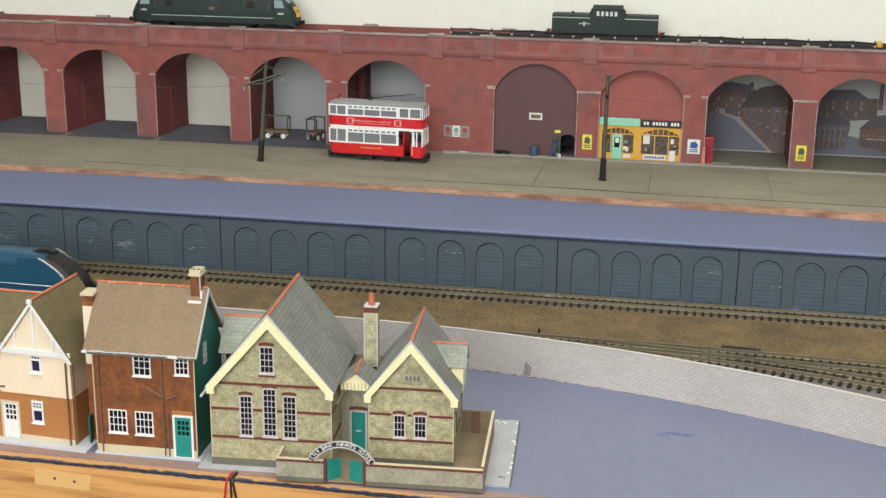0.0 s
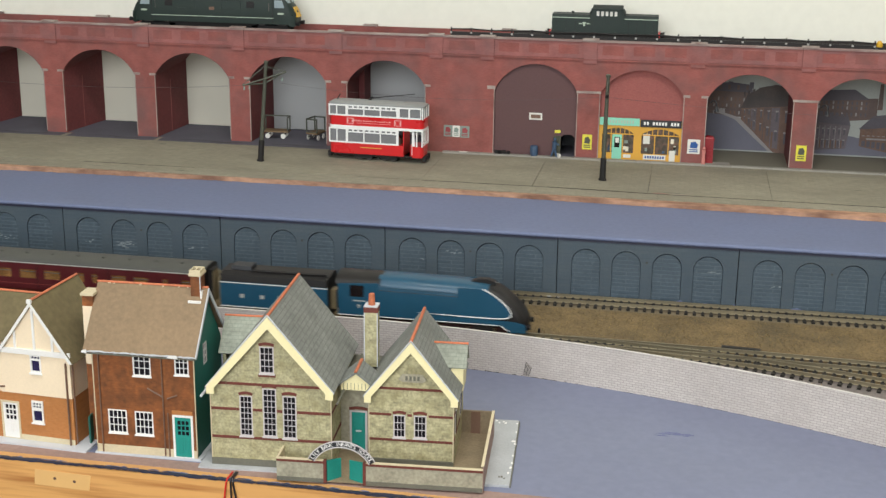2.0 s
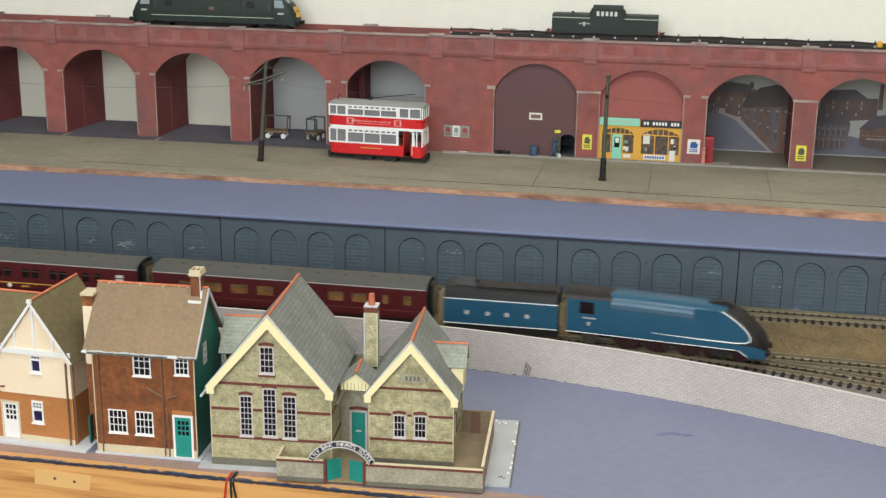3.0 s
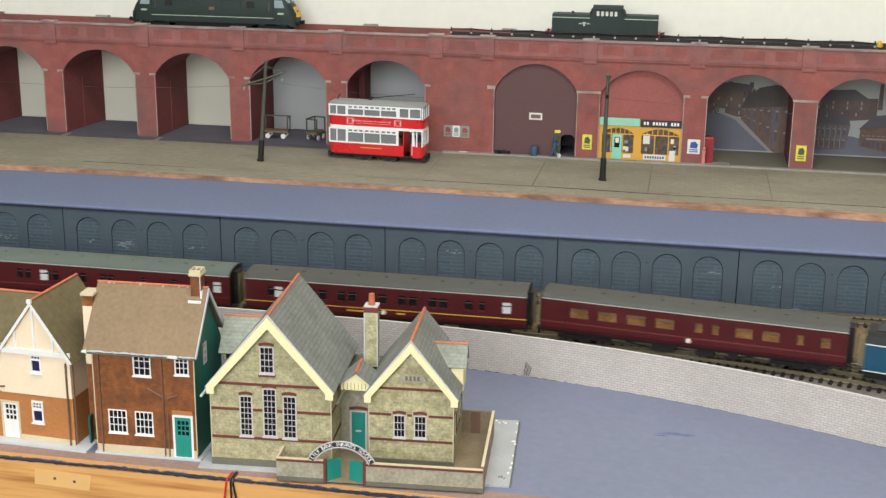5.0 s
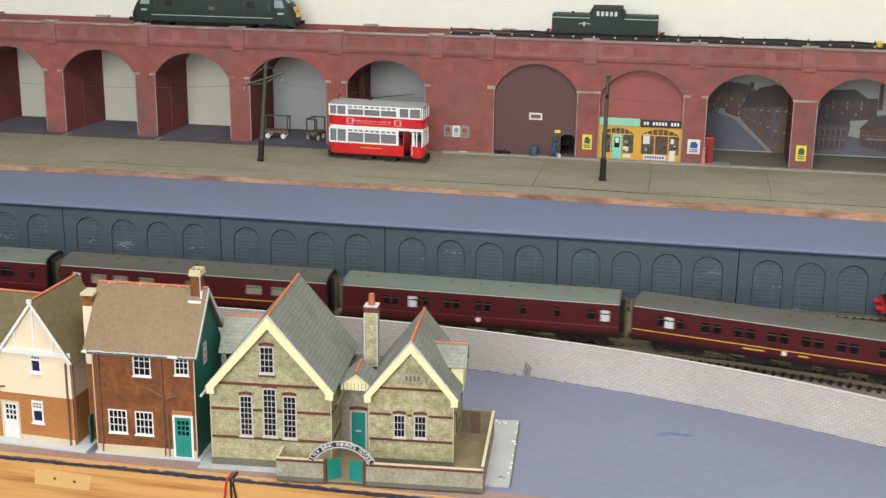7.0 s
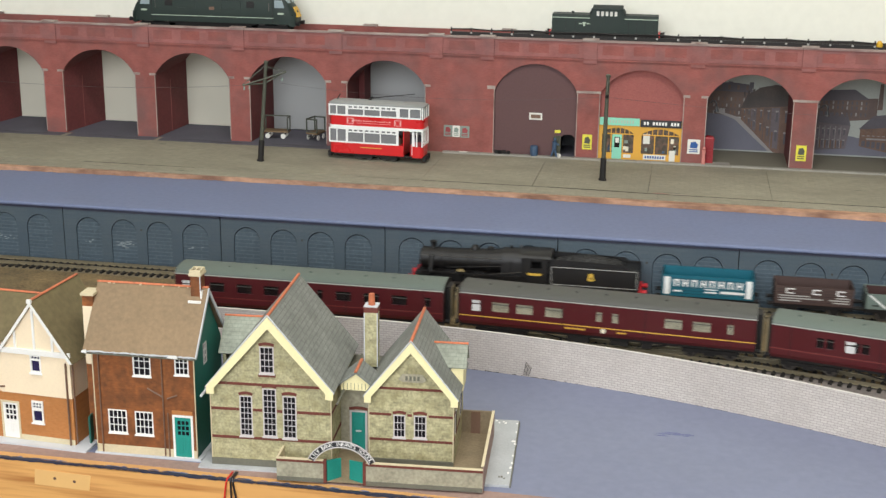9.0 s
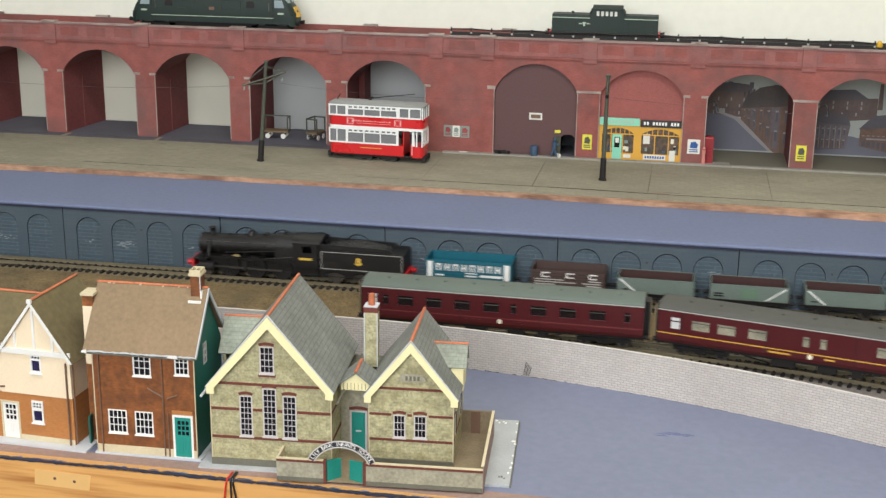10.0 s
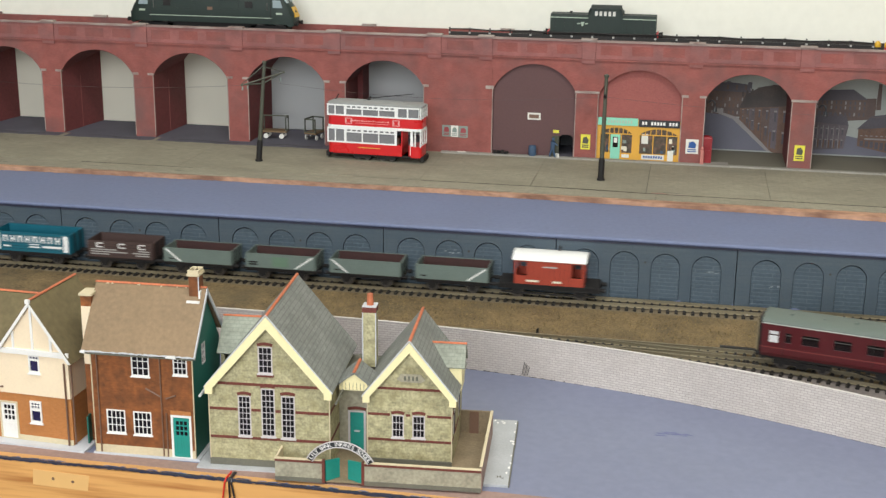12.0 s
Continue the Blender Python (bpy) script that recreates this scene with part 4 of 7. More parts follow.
    for x in (0, W):
        part("card_edge", box(BM(), x - 0.35, x + 0.35, -0.5, 0.2, 0, H), CREAMPLINTH, h)
    drainpipe(h, 4.5, 0.5, 76)
    drainpipe(h, 51.4, 0.5, 76)
    drainpipe(h, 54.6, 0.5, 34)
    part("drainpipe", tube(BM(), (51.4, -1, 46), (40, -1, 52), 0.6, 0.6, 6), PIPE, h)
    part("drainpipe", tube(BM(), (54.6, -1, 45), (62, -1, 48), 0.6, 0.6, 6), PIPE, h)
    return h


def cream_house():
    h = thing("house", 61.6, -755.3, -69.6, -3.2, "cream rendered card house with timbered gable and olive roof", "house", "card houses")
    W, D = 56.5, 62.0
    up, lo = (25.0, 33.6, 54, 70.6), (23.4, 32.6, 14.8, 32)
    part("lower_front", slab(BM(), rect(-60, W, 0, 36.5), [inset(lo), rect(-1, 11.4, 0.4, 28.2)], 0, 1.4), ORANGEBRICK, h)
    part("upper_front", slab(BM(), [(-0.5, 36.5), (W, 36.5), (W, 68), (29.5, 107), (-0.5, 68)], [inset(up)], -0.7, 2.1), RENDER_C, h)
    part("upper_front", box(BM(), -60, -0.5, 0, 1.4, 36.5, 68), RENDER_C, h)
    for r in (up, lo):
        x0, x1, z0, z1 = r
        w = part("window", slab(BM(), rect(*r), [rect(x0 + 1.2, x1 - 1.2, z0 + 1.6, z0 + 9.6)] + [rect(x0 + 1.2 + k * 2.4, x0 + 3.0 + k * 2.4, z1 - 5.4 + j * 2.2, z1 - 3.8 + j * 2.2) for k in range(3) for j in range(2)], -1.2, 1.0), FRAMEW, h)
        part("pane", box(BM(), x0 + 0.4, x1 - 0.4, -0.1, 0.2, z0 + 0.6, z1 - 0.6), PANEB, w)
        part("sill", box(BM(), x0 - 0.8, x1 + 0.8, -2.0, -0.6, z0 - 1, z0), FRAMEW, w)
    d = part("front_door", slab(BM(), rect(-1, 11.4, 0.4, 28.2), [rect(1 + i * 3, 3.4 + i * 3, 14.6 + j * 4.2, 18 + j * 4.2) for i in range(3) for j in range(3)], 0.0, 0.9), FRAMEW, h, "white door with nine panes")
    part("pane", box(BM(), 0.4, 10.2, 0.9, 1.2, 14, 27.4), PANE, d)
    for i in range(2):
        part("door_panel", slab(BM(), rect(0.8 + i * 4.6, 4.8 + i * 4.6, 2.4, 12.4), [rect(1.5 + i * 4.6, 4.1 + i * 4.6, 3.1, 11.7)], -0.3, 0.4), FRAMEW, d)
    part("door_frame", slab(BM(), rect(-2.4, 12.8, 0, 29.6), [rect(-1, 11.4, 0.4, 28.2)], -0.5, 0.6), CREAMPLINTH, h)
    part("plinth", box(BM(), 13, W, -0.5, 0.1, 0, 4), CREAMPLINTH, h)
    part("tie_beam", box(BM(), -1, W + 1, -2.0, -0.6, 68, 72), FRAMEW, h)
    for x, z in ((14, 85), (29.5, 103), (44, 86)):
        part("gable_timber", box(BM(), x - 0.9, x + 0.9, -1.6, -0.6, 71.6, z), FRAMEW, h)
    for x0 in (-3.5, W + 3.5):
        xr = 29.5
        part("bargeboard", slab(BM(), [(x0, 64.5), (xr, 109), (xr, 105.6), (x0 + (2.6 if x0 < 0 else -2.6), 64.6)] if x0 < 0 else [(xr, 109), (x0, 64.5), (x0 - 2.6, 64.6), (xr, 105.6)], (), -3.4, 1.2), FRAMEW, h, "white bargeboard")
    part("finial", box(BM(), 27.8, 31.2, -4.2, -2.4, 107.8, 110.8), FRAMEW, h)
    part("side_wall", box(BM(), W - 1.4, W, 1.4, D, 36.5, 68), RENDER_C, h)
    part("side_wall", box(BM(), W - 1.4, W - 0.2, 1.4, D, 0, 36.5), ORANGEBRICK, h)
    part("back_wall", box(BM(), -60, W - 1.4, D - 1.4, D, 0, 68), RENDER_C, h)
    part("end_wall", slab(BM(), [(1.4, 0), (D - 1.4, 0), (D - 1.4, 68), (30, 100), (1.4, 68)], (), -60, 1.4, "zy"), RENDER_C, h)
    roof_y(h, -3.8, W + 3.8, 29.5, 64.4, 110.4, -3.0, D + 2, TILEOLIVE)
    roof_x(h, -64, 24, 4, 44, 24, 74, 107, TILEOLIVE)
    for x, y in ((W - 3, -1.6), (W + 0.6, 2.0)):
        part("drainpipe", tube(BM(), (x, y, 0.4), (x, y, 64), 0.75, 0.75, 6), PIPE, h)
    part("drainpipe", tube(BM(), (-6, -1, 40), (2.6, -1, 41), 0.7, 0.7, 6), PIPE, h)
    part("side_gate", box(BM(), 0, 1.2, 0, 16, 0, 21), TEALWALL, h, "dark green side gate", False, at(W + 8, 6, 0, 10))
    return h


def front_strip():
    """Base cards, paving paper and bare ply along the table's front edge."""
    for nm, x0, x1, y0, y1, rz, m, lb in (("base_card", -70, 74, -8, 70, -2.5, CARD, "white base card under a house"), ("base_card", 80, 160, -5, 66, 2, CARD, "white base card under a house")):
        bm = box(BM(), x0, x1, y0, y1, -1.9, -0.1)
        solid(nm, bm, m, lb, "base card", "", False, at(56 if x0 < 0 else 56, -755.3 if x0 < 0 else -762.5, -69.6, rz))
    card = solid("base_card", box(BM(), -9, 211.5, -6, 106, -1.9, -0.1), GREYCARD, "white base card under the school, scuffed at its corner", "base card", "", False, at(226.2, -765.5, -69.6, 4.2))
    # shadow along the thick card's right edge, put in as a dark strip
    part("card_shadow_strip", box(BM(), 211.5, 212.4, -5.6, 105, -1.95, -0.3), PLINTH, card, "dark strip painting the shadow at the card's edge")
    rnd = random.Random(12)
    for k in range(16):
        x, y = (211 - rnd.random() ** 2 * 2, rnd.uniform(-4, 104)) if k < 9 else (202 + rnd.uniform(-4, 6), rnd.uniform(2, 10)) if k < 12 else (rnd.uniform(192, 204), rnd.uniform(98, 104))
        q = [(x + rnd.uniform(0.4, 1.3) * math.cos(i * 0.9), y + rnd.uniform(0.6, 2.6) * math.sin(i * 0.9)) for i in range(7)]
        part("worn_chip", slab(BM(), q, (), 0.05 - 0.01 * (k % 3), 0.1, "xy"), PLINTH if 9 <= k < 12 else FRAMEW, card)
    a, b = -300, 520
    bm = slab(BM(), [(a, front_edge(a) + 9.6), (b, front_edge(b) + 5.2), (b, front_edge(b) + 19), (a, front_edge(a) + 19)], (), -0.5, 0.9, "xy")
    bm.transform(Matrix.Translation((0, 0, ZB)))
    solid("paving_strip", bm, PAVE, "mauve brown paving paper along the board's front", "paving", "structure")
    bm = slab(BM(), [(a, front_edge(a)), (b, front_edge(b)), (b, front_edge(b) + 5.6), (a, front_edge(a) + 10)], (), -0.2, 0.6, "xy")
    bm.transform(Matrix.Translation((0, 0, ZB)))
    solid("bare_ply_strip", bm, PLYTOP, "bare plywood strip at the board's front edge", "strip", "structure")
    patch = thing("repair_patch", 108, front_edge(108) - 3.5, ZB - 30, 3.3, "pale filled patch with two screw holes in the fascia", "patch")
    patch.matrix_basis = at(120, front_edge(120) - 2.3, ZB - 12, 0)
    part("filler", slab(BM(), [(-22, -6), (20, -7), (22, 5), (-21, 6)], [[(-6 + 1.2 * math.cos(a), 1.2 * math.sin(a)) for a in [math.pi * i / 5 for i in range(10)]], [(9 + 1.2 * math.cos(a), -1 + 1.2 * math.sin(a)) for a in [math.pi * i / 5 for i in range(10)]]], -0.2, 0.5), FILLER, patch)
    for x, z in ((-6, 0), (9, -1)):
        part("screw_hole", tube(BM(), (x, -0.1, z), (x, 0.4, z), 1.3, 1.3, 10), PIPE, patch)
    rnd = random.Random(3)
    bm = BM()
    for k in range(9):
        x, y = 541 + rnd.gauss(0, 8), -640 + rnd.gauss(0, 2)
        slab(bm, [(x - rnd.uniform(2, 7), y - 0.5), (x, y - 1.2), (x + rnd.uniform(2, 8), y - 0.9), (x + 2, y + rnd.uniform(0.2, 1.2))], (), 71.55 - 0.02 * k, 0.1, "xy")
    tagged(solid("paint_scuff", bm, mat("violet_scuff", C(96, 102, 142), 0.5, var=0.1), "faint violet scuff on the board's paint", "scuff", "stuff"))
    red, blk = mat("red_wire", C(206, 52, 40), 0.4, var=0.05), mat("black_wire", C(34, 30, 34), 0.4, var=0.1)
    for nm, m, x, dx in (("red_wire", red, 244, -9), ("black_wire", blk, 246.5, 2), ("black_wire", blk, 247.6, 13)):
        y = front_edge(x)
        bm = BM()
        pts = [(x, y + 9, ZB + 1.2), (x, y - 1, ZB + 1.4), (x + dx * 0.06, y - 3.4, ZB - 1), (x + dx * 0.3, y - 3.8, ZB - 18), (x + dx, y - 3.4, ZB - 60)]
        for p, q in zip(pts, pts[1:]):
            tube(bm, p, q, 0.7, 0.7, 6)
        solid(nm, bm, m, ("red" if "red" in nm else "black") + " hook-up wire hanging over the table edge", "wire", "", True)


school()
brick_house()
cream_house()
front_strip()
# ---- rolling stock: origin at rail level under the middle, +x towards the right ----
MAROON = mat("maroon_coach_paint", C(76, 20, 26), 0.34, var=0.08, scale=40, bump=0.03, coat=0.2)
ROOFDARK = mat("dark_grey_coach_roof", C(76, 76, 72), 0.65, var=0.1, scale=30, bump=0.05)
ROOFPALE = mat("green_grey_coach_roof", C(95, 105, 98), 0.65, var=0.08, scale=30, bump=0.05)
BLACK = mat("satin_black", C(14, 11, 11), 0.5, var=0.2, scale=60, bump=0.05)
FRAMEBLACK = mat("dusty_underframe_black", C(24, 21, 20), 0.75, var=0.3, scale=80)
STEELW = mat("wheel_steel", C(96, 92, 88), 0.4, metal=0.7, var=0.2)
GLASSDARK = mat("dark_coach_glazing", C(26, 20, 22), 0.12, var=0.1)
GLASSLIT = mat("coach_glazing_with_tan_interior", C(124, 90, 54), 0.2, var=0.6, scale=70)
GLASSBRIGHT = mat("coach_glazing_with_pale_interior", C(150, 146, 128), 0.2, var=0.45, scale=90)
GLASSWHITE = mat("frosted_lavatory_glazing", C(206, 206, 206), 0.3, var=0.03)
GOLDLINE = mat("yellow_lining", C(206, 160, 62), 0.5, var=0.05)
CREAM = mat("cream_print", C(226, 220, 200), 0.5, var=0.04)
GREYLINE = mat("grey_gutter_line", C(172, 170, 166), 0.5, var=0.05)
GANGWAY = mat("tan_gangway_board", C(126, 112, 84), 0.6, var=0.12)
LOCOBLUE = mat("garter_blue_enamel", C(22, 75, 101), 0.4, var=0.1, scale=30, bump=0.02, coat=0.08)
WHITE = mat("white_print", C(232, 232, 230), 0.5, var=0.03)
TEAL = mat("teal_wagon_paint", C(8, 92, 110), 0.5, var=0.08, scale=60)
WAGONBROWN = mat("bauxite_wagon_paint", C(70, 52, 48), 0.65, var=0.15, scale=60)
WAGONGREY = mat("grey_green_wagon_paint", C(104, 118, 112), 0.6, var=0.1, scale=60)
GREENPATCH = mat("fresh_green_patch", C(98, 124, 104), 0.6, var=0.12, scale=90)
RUST = mat("rusty_wagon_inside", C(64, 40, 38), 0.85, var=0.25, scale=70)
VANRED = mat("brake_van_red_brown", C(156, 58, 38), 0.55, var=0.1, scale=60)
BUFFERRED = mat("red_buffer_beam", C(196, 36, 44), 0.45, var=0.05)
COAL = mat("coal_load", C(26, 25, 25), 0.6, var=0.4, scale=120, fine=500, bump=1.0)
CREAMDULL = mat("dull_brass", C(150, 132, 92), 0.5, var=0.15, scale=200)
GOLD = mat("gold_crest", C(214, 176, 74), 0.4, var=0.1)
WHEELRED = mat("dark_red_wheel_paint", C(52, 20, 20), 0.6, var=0.3, scale=120)
SPIN = []                      # wheelsets that turn: object, radius, path position, place on its bogie


def wheelset(parent, x, z, r, gauge=8.1, spokes=0, speed=None, paint=None):
    """An axle with two wheels, about its own centre."""
    bm = BM()
    for s in (-1, 1):
        y = s * gauge
        tube(bm, (0, y - 1.1, 0), (0, y + 1.1, 0), r, r, 18)
        tube(bm, (0, y - s * 1.6, 0), (0, y - s * 1.0, 0), r + 0.7, r + 0.7, 18)
        for k in range(spokes):
            a = 2 * math.pi * k / spokes
            c, q = math.cos(a), math.sin(a)
            tube(bm, (c * 1.8, y + s * 1.3, q * 1.8), (c * (r - 1), y + s * 1.3, q * (r - 1)), 0.5, 0.4, 4)
        tube(bm, (0, y + s * 1.0, 0), (0, y + s * 1.9, 0), r * 0.22, r * 0.2, 8)
    tube(bm, (0, -gauge, 0), (0, gauge, 0), 1.0, 1.0, 6)
    ob = part("wheelset", bm, paint or (STEELW if not spokes else FRAMEBLACK), parent, "", False, at(x, 0, z))
    SPIN.append((ob, r, speed, (x, 0, z)))
    return ob


def bogie(parent, x, wheelbase, speed):
    b = part("bogie", box(BM(), -wheelbase / 2 - 7, wheelbase / 2 + 7, -12.0, -10.6, 4.5, 9.5), FRAMEBLACK, parent, "", False, at(x, 0, 0))
    bm = b.data
    m = BM()
    for s in (-1, 1):
        box(m, -wheelbase / 2 - 7, wheelbase / 2 + 7, s * 11.3 - 0.7, s * 11.3 + 0.7, 5.2, 8.6)
        for q in (-1, 1):
            box(m, q * wheelbase / 2 - 2.2, q * wheelbase / 2 + 2.2, s * 11.6 - 1.2, s * 11.6 + 1.2, 3.2, 8.8)
        box(m, -5, 5, s * 11.8 - 1, s * 11.8 + 1, 3.5, 7)
    box(m, -4, 4, -11, 11, 6, 12)
    b.data = mesh_of("bogie", m, FRAMEBLACK)
    for q in (-1, 1):
        wheelset(b, q * wheelbase / 2, 6.2, 6.2, speed=speed)
    return b


def coach(label, roofmat, windows, whites, gold, pane, speed, L):
    """A corridor coach. windows: (centre, width) along the side; whites: lavatory windows."""
    c = thing("railway_coach", 0, 0, 0, 0, label, "railway coach", "coaches of the express train")
    z0, z1 = 13.0, 41.6
    for s, nm in ((-1, "near"), (1, "far")):
        holes = [rect(x - w / 2, x + w / 2, 26.5, 35.3) for x, w in windows] + [rect(x - 3.8, x + 3.8, 25.6, 35.8) for x in whites]
        prof = slab(BM(), rect(-L, L, z0 + 3, z1), holes, s * 17.6 - 0.4, 0.8)
        loft(prof, [[(x, s * 17.2, z0 + 3), (x, s * 18.0, z0 + 3), (x, s * 16.8, z0), (x, s * 16.0, z0)] for x in (-L, L)])
        body = part("body_side", prof, MAROON, c)
        for x, w in windows:
            part("window", box(BM(), x - w / 2 - 0.3, x + w / 2 + 0.3, s * 17.0 - 0.2, s * 17.0 + 0.2, 26.2, 35.6), pane, body)
            part("ventilator", box(BM(), x - w / 2, x + w / 2, s * 17.7 - 0.3, s * 17.7 + 0.3, 32.9, 33.4), ROOFDARK, body)
        for x in whites:
            part("lavatory_window", box(BM(), x - 3.9, x + 3.9, s * 17.3 - 0.2, s * 17.3 + 0.2, 25.5, 31.6), GLASSWHITE, body, "white frosted window")
            part("lavatory_vent", box(BM(), x - 3.9, x + 3.9, s * 17.3 - 0.2, s * 17.3 + 0.2, 32.8, 35.9), GLASSWHITE, body)
        for x in (-108, -36, 36, 108):
            part("door_line", box(BM(), x - 0.25, x + 0.25, s * 18.0 - 0.15, s * 18.0 + 0.15, z0 + 3, z1 - 1), BLACK, body)
        part("waist_line", box(BM(), -L, L, s * 18.0 - 0.12, s * 18.0 + 0.12, 20.6, 21.5), GOLDLINE if gold else mat_line, body, "yellow waist line" if gold else "")
        part("gutter", box(BM(), -L, L, s * 17.9 - 0.5, s * 17.9 + 0.5, 41.4, 42.1), GREYLINE, body)
        part("crest", tube(BM(), (0, s * 18.0 - 0.2, 18.4), (0, s * 18.0 + 0.2, 18.4), 2.2, 2.2, 12), CREAM, body)
        part("number_bar", box(BM(), -34, -16, s * 18.0 - 0.15, s * 18.0 + 0.15, 17.4, 18.8), GOLDLINE if gold else MAROON, body)
        part("number_bar", box(BM(), 12, 20, s * 18.0 - 0.15, s * 18.0 + 0.15, 17.4, 18.8), GOLDLINE if gold else MAROON, body)
    ring = [(18.0 * math.cos(a), 41.9 + 5.8 * math.sin(a) ** 0.8) for a in [math.pi * i / 14 for i in range(15)]]
    roof = part("roof", loft(BM(), [[(x, y, z) for y, z in ring] for x in (-L, L)]), roofmat, c, "", True)
    for i in range(9):
        x = -104 + i * 26
        part("roof_vent", tube(BM(), (x, -5, 47.0), (x, -5, 48.8), 1.6, 1.2, 8), roofmat, roof)
    for s in (-1, 1):
        e = part("end_panel", slab(BM(), [(-17.6, z0), (17.6, z0), (17.8, 41.6)] + [(y * 0.99, z) for y, z in ring[1:-1]] + [(-17.8, 41.6)], (), 0, 1.0, "zy"), BLACK, c, "black coach end", False, at(s * L - 0.5, 0, 0))
        part("gangway", slab(BM(), rect(-7.5, 7.5, 12, 43.5), [rect(-5.5, 5.5, 15, 40.5)], -2.5 if s < 0 else -2.5, 6.0, "zy"), BLACK, c, "folded black gangway bellows", False, at(s * (L + 1.5), 0, 0))
        part("gangway_door", box(BM(), -1, 1, -7.2, 7.2, 13, 41.5), GANGWAY, c, "tan gangway board", False, at(s * (L + 4.6), 0, 0))
        part("buffer_beam", box(BM(), -1, 1, -16, 16, 9.5, 14), FRAMEBLACK, c, "", False, at(s * (L - 0.5), 0, 0))
        for y in (-11.5, 11.5):
            part("buffer", tube(BM(), (s * L, y, 12), (s * (L + 5), y, 12), 1.5, 2.4, 8), FRAMEBLACK, c)
    u = part("underframe", box(BM(), -L + 1, L - 1, -14, 14, 10, 13.4), FRAMEBLACK, c)
    for x, w in ((-22, 20), (14, 16), (38, 9)):
        part("battery_box", box(BM(), x - w / 2, x + w / 2, -14.5, -6, 5, 10), FRAMEBLACK, u)
    for y in (-12, 12):
        for q in (-1, 1):
            part("truss", tube(BM(), (q * 55, y, 9), (q * 30, y, 5), 0.6), FRAMEBLACK, u)
    for q in (-1, 1):
        bogie(c, q * 92, 34, speed)
    return c


mat_line = mat("dull_maroon_lining", C(110, 44, 42), 0.5, var=0.05)


def streamliner():
    """The blue streamlined engine; its nose is at x = 87."""
    e = thing("steam_locomotive", 0, 0, 0, 0, "glossy blue streamlined steam locomotive with black wedge nose", "locomotive")
    X = lambda d: 87.0 - d     # d: distance behind the nose

    def sec(d, top, w, z0, sh):
        """A ring across the engine: flat sides up to sh, round top."""
        r = [(w, z0), (w, sh)] + [(math.copysign(w * abs(math.cos(a)) ** 0.6, math.cos(a)), sh + (top - sh) * math.sin(a) ** 0.75) for a in [math.pi * i / 12 for i in range(1, 12)]] + [(-w, sh), (-w, z0)]
        return [(X(d), y, z) for y, z in r]
    nose = [sec(-1.0, 16.5, 10, 8.5, 13), sec(1.5, 21, 14.5, 8, 15), sec(5, 26.5, 16.4, 8, 18), sec(11.5, 33.5, 16.8, 10, 23), sec(19, 40, 16.8, 13, 28), sec(26.5, 45, 16.8, 14, 32), sec(35, 48, 16.8, 14, 34)]
    part("wedge_nose", loft(BM(), nose), BLACK, e, "matt black wedge-shaped nose", True)
    case = [sec(33.5, 47.4, 17.1, 14, 33), sec(60, 49.4, 17.2, 14, 35), sec(100, 50.2, 17.2, 14, 36), sec(135, 50.4, 17.2, 14, 37)]
    body = part("boiler_casing", loft(BM(), case), LOCOBLUE, e, "", True)
    edge = [(X(d), z) for d, z in ((39, 46.6), (32, 43), (26, 39), (20.4, 34.6), (16, 30), (13.6, 26), (13.8, 22.8), (17, 20.8), (26, 19.9), (52, 19.8))]
    for s in (-1, 1):
        part("side_sheet", slab(BM(), [(X(62), 14), (X(62), 46.4)] + edge + [(X(52), 14)], (), s * 17.2 - 0.35, 0.7), LOCOBLUE, e)
        sk = [(X(50), 19.5), (X(11), 17.8), (X(1), 15.8), (X(-0.6), 8), (X(15), 7.4), (X(22), 13.5), (X(50), 14.5)]
        part("front_skirt", slab(BM(), sk, (), s * 17.0 - 0.4, 0.8), LOCOBLUE, e)
        bm = BM()
        for a, b in zip(edge, edge[1:]):
            tube(bm, (a[0], s * 17.6, a[1]), (b[0], s * 17.6, b[1]), 0.55, 0.55, 5)
        tube(bm, (edge[-1][0], s * 17.6, 19.8), (X(98), s * 17.55, 20.6), 0.55, 0.12, 5)
        part("silver_lining", bm, WHITE, e, "white curved lining")
        part("casing_crease", tube(BM(), (X(40), s * 17.0, 37.4), (X(134), s * 17.2, 38.6), 0.3, 0.3, 5), SIGNBLACK, e)
        bm = BM()
        tube(bm, (X(25), s * 17.5, 13.6), (X(172), s * 17.5, 13.6), 0.4, 0.4, 5)
        tube(bm, (X(23), s * 17.5, 13.6), (X(15), s * 17.5, 8.6), 0.4, 0.4, 5)
        part("valance_line", bm, WHITE, e)
        part("handrail", tube(BM(), (X(60), s * 17.4, 41), (X(132), s * 17.4, 42), 0.25, 0.25, 5), LOCOBLUE, e)
        cabh = [rect(X(161), X(148), 31, 42)]
        part("cab_side", slab(BM(), [(X(172), 14), (X(134), 14), (X(134), 45), (X(172), 43)], cabh, s * 17.2 - 0.4, 0.8), LOCOBLUE, e)
        part("cab_window", box(BM(), X(161.2), X(147.8), s * 16.7 - 0.2, s * 16.7 + 0.2, 30.8, 42.2), GLASSDARK, e)
        part("number_bar", box(BM(), X(158), X(146), s * 17.7 - 0.15, s * 17.7 + 0.15, 27, 28.2), GREYLINE, e)
        part("crest", slab(BM(), [(X(154), 24), (X(153), 20.6), (X(151.6), 20.6), (X(150.6), 24)], (), s * 17.7 - 0.15, 0.3), GREYLINE, e)
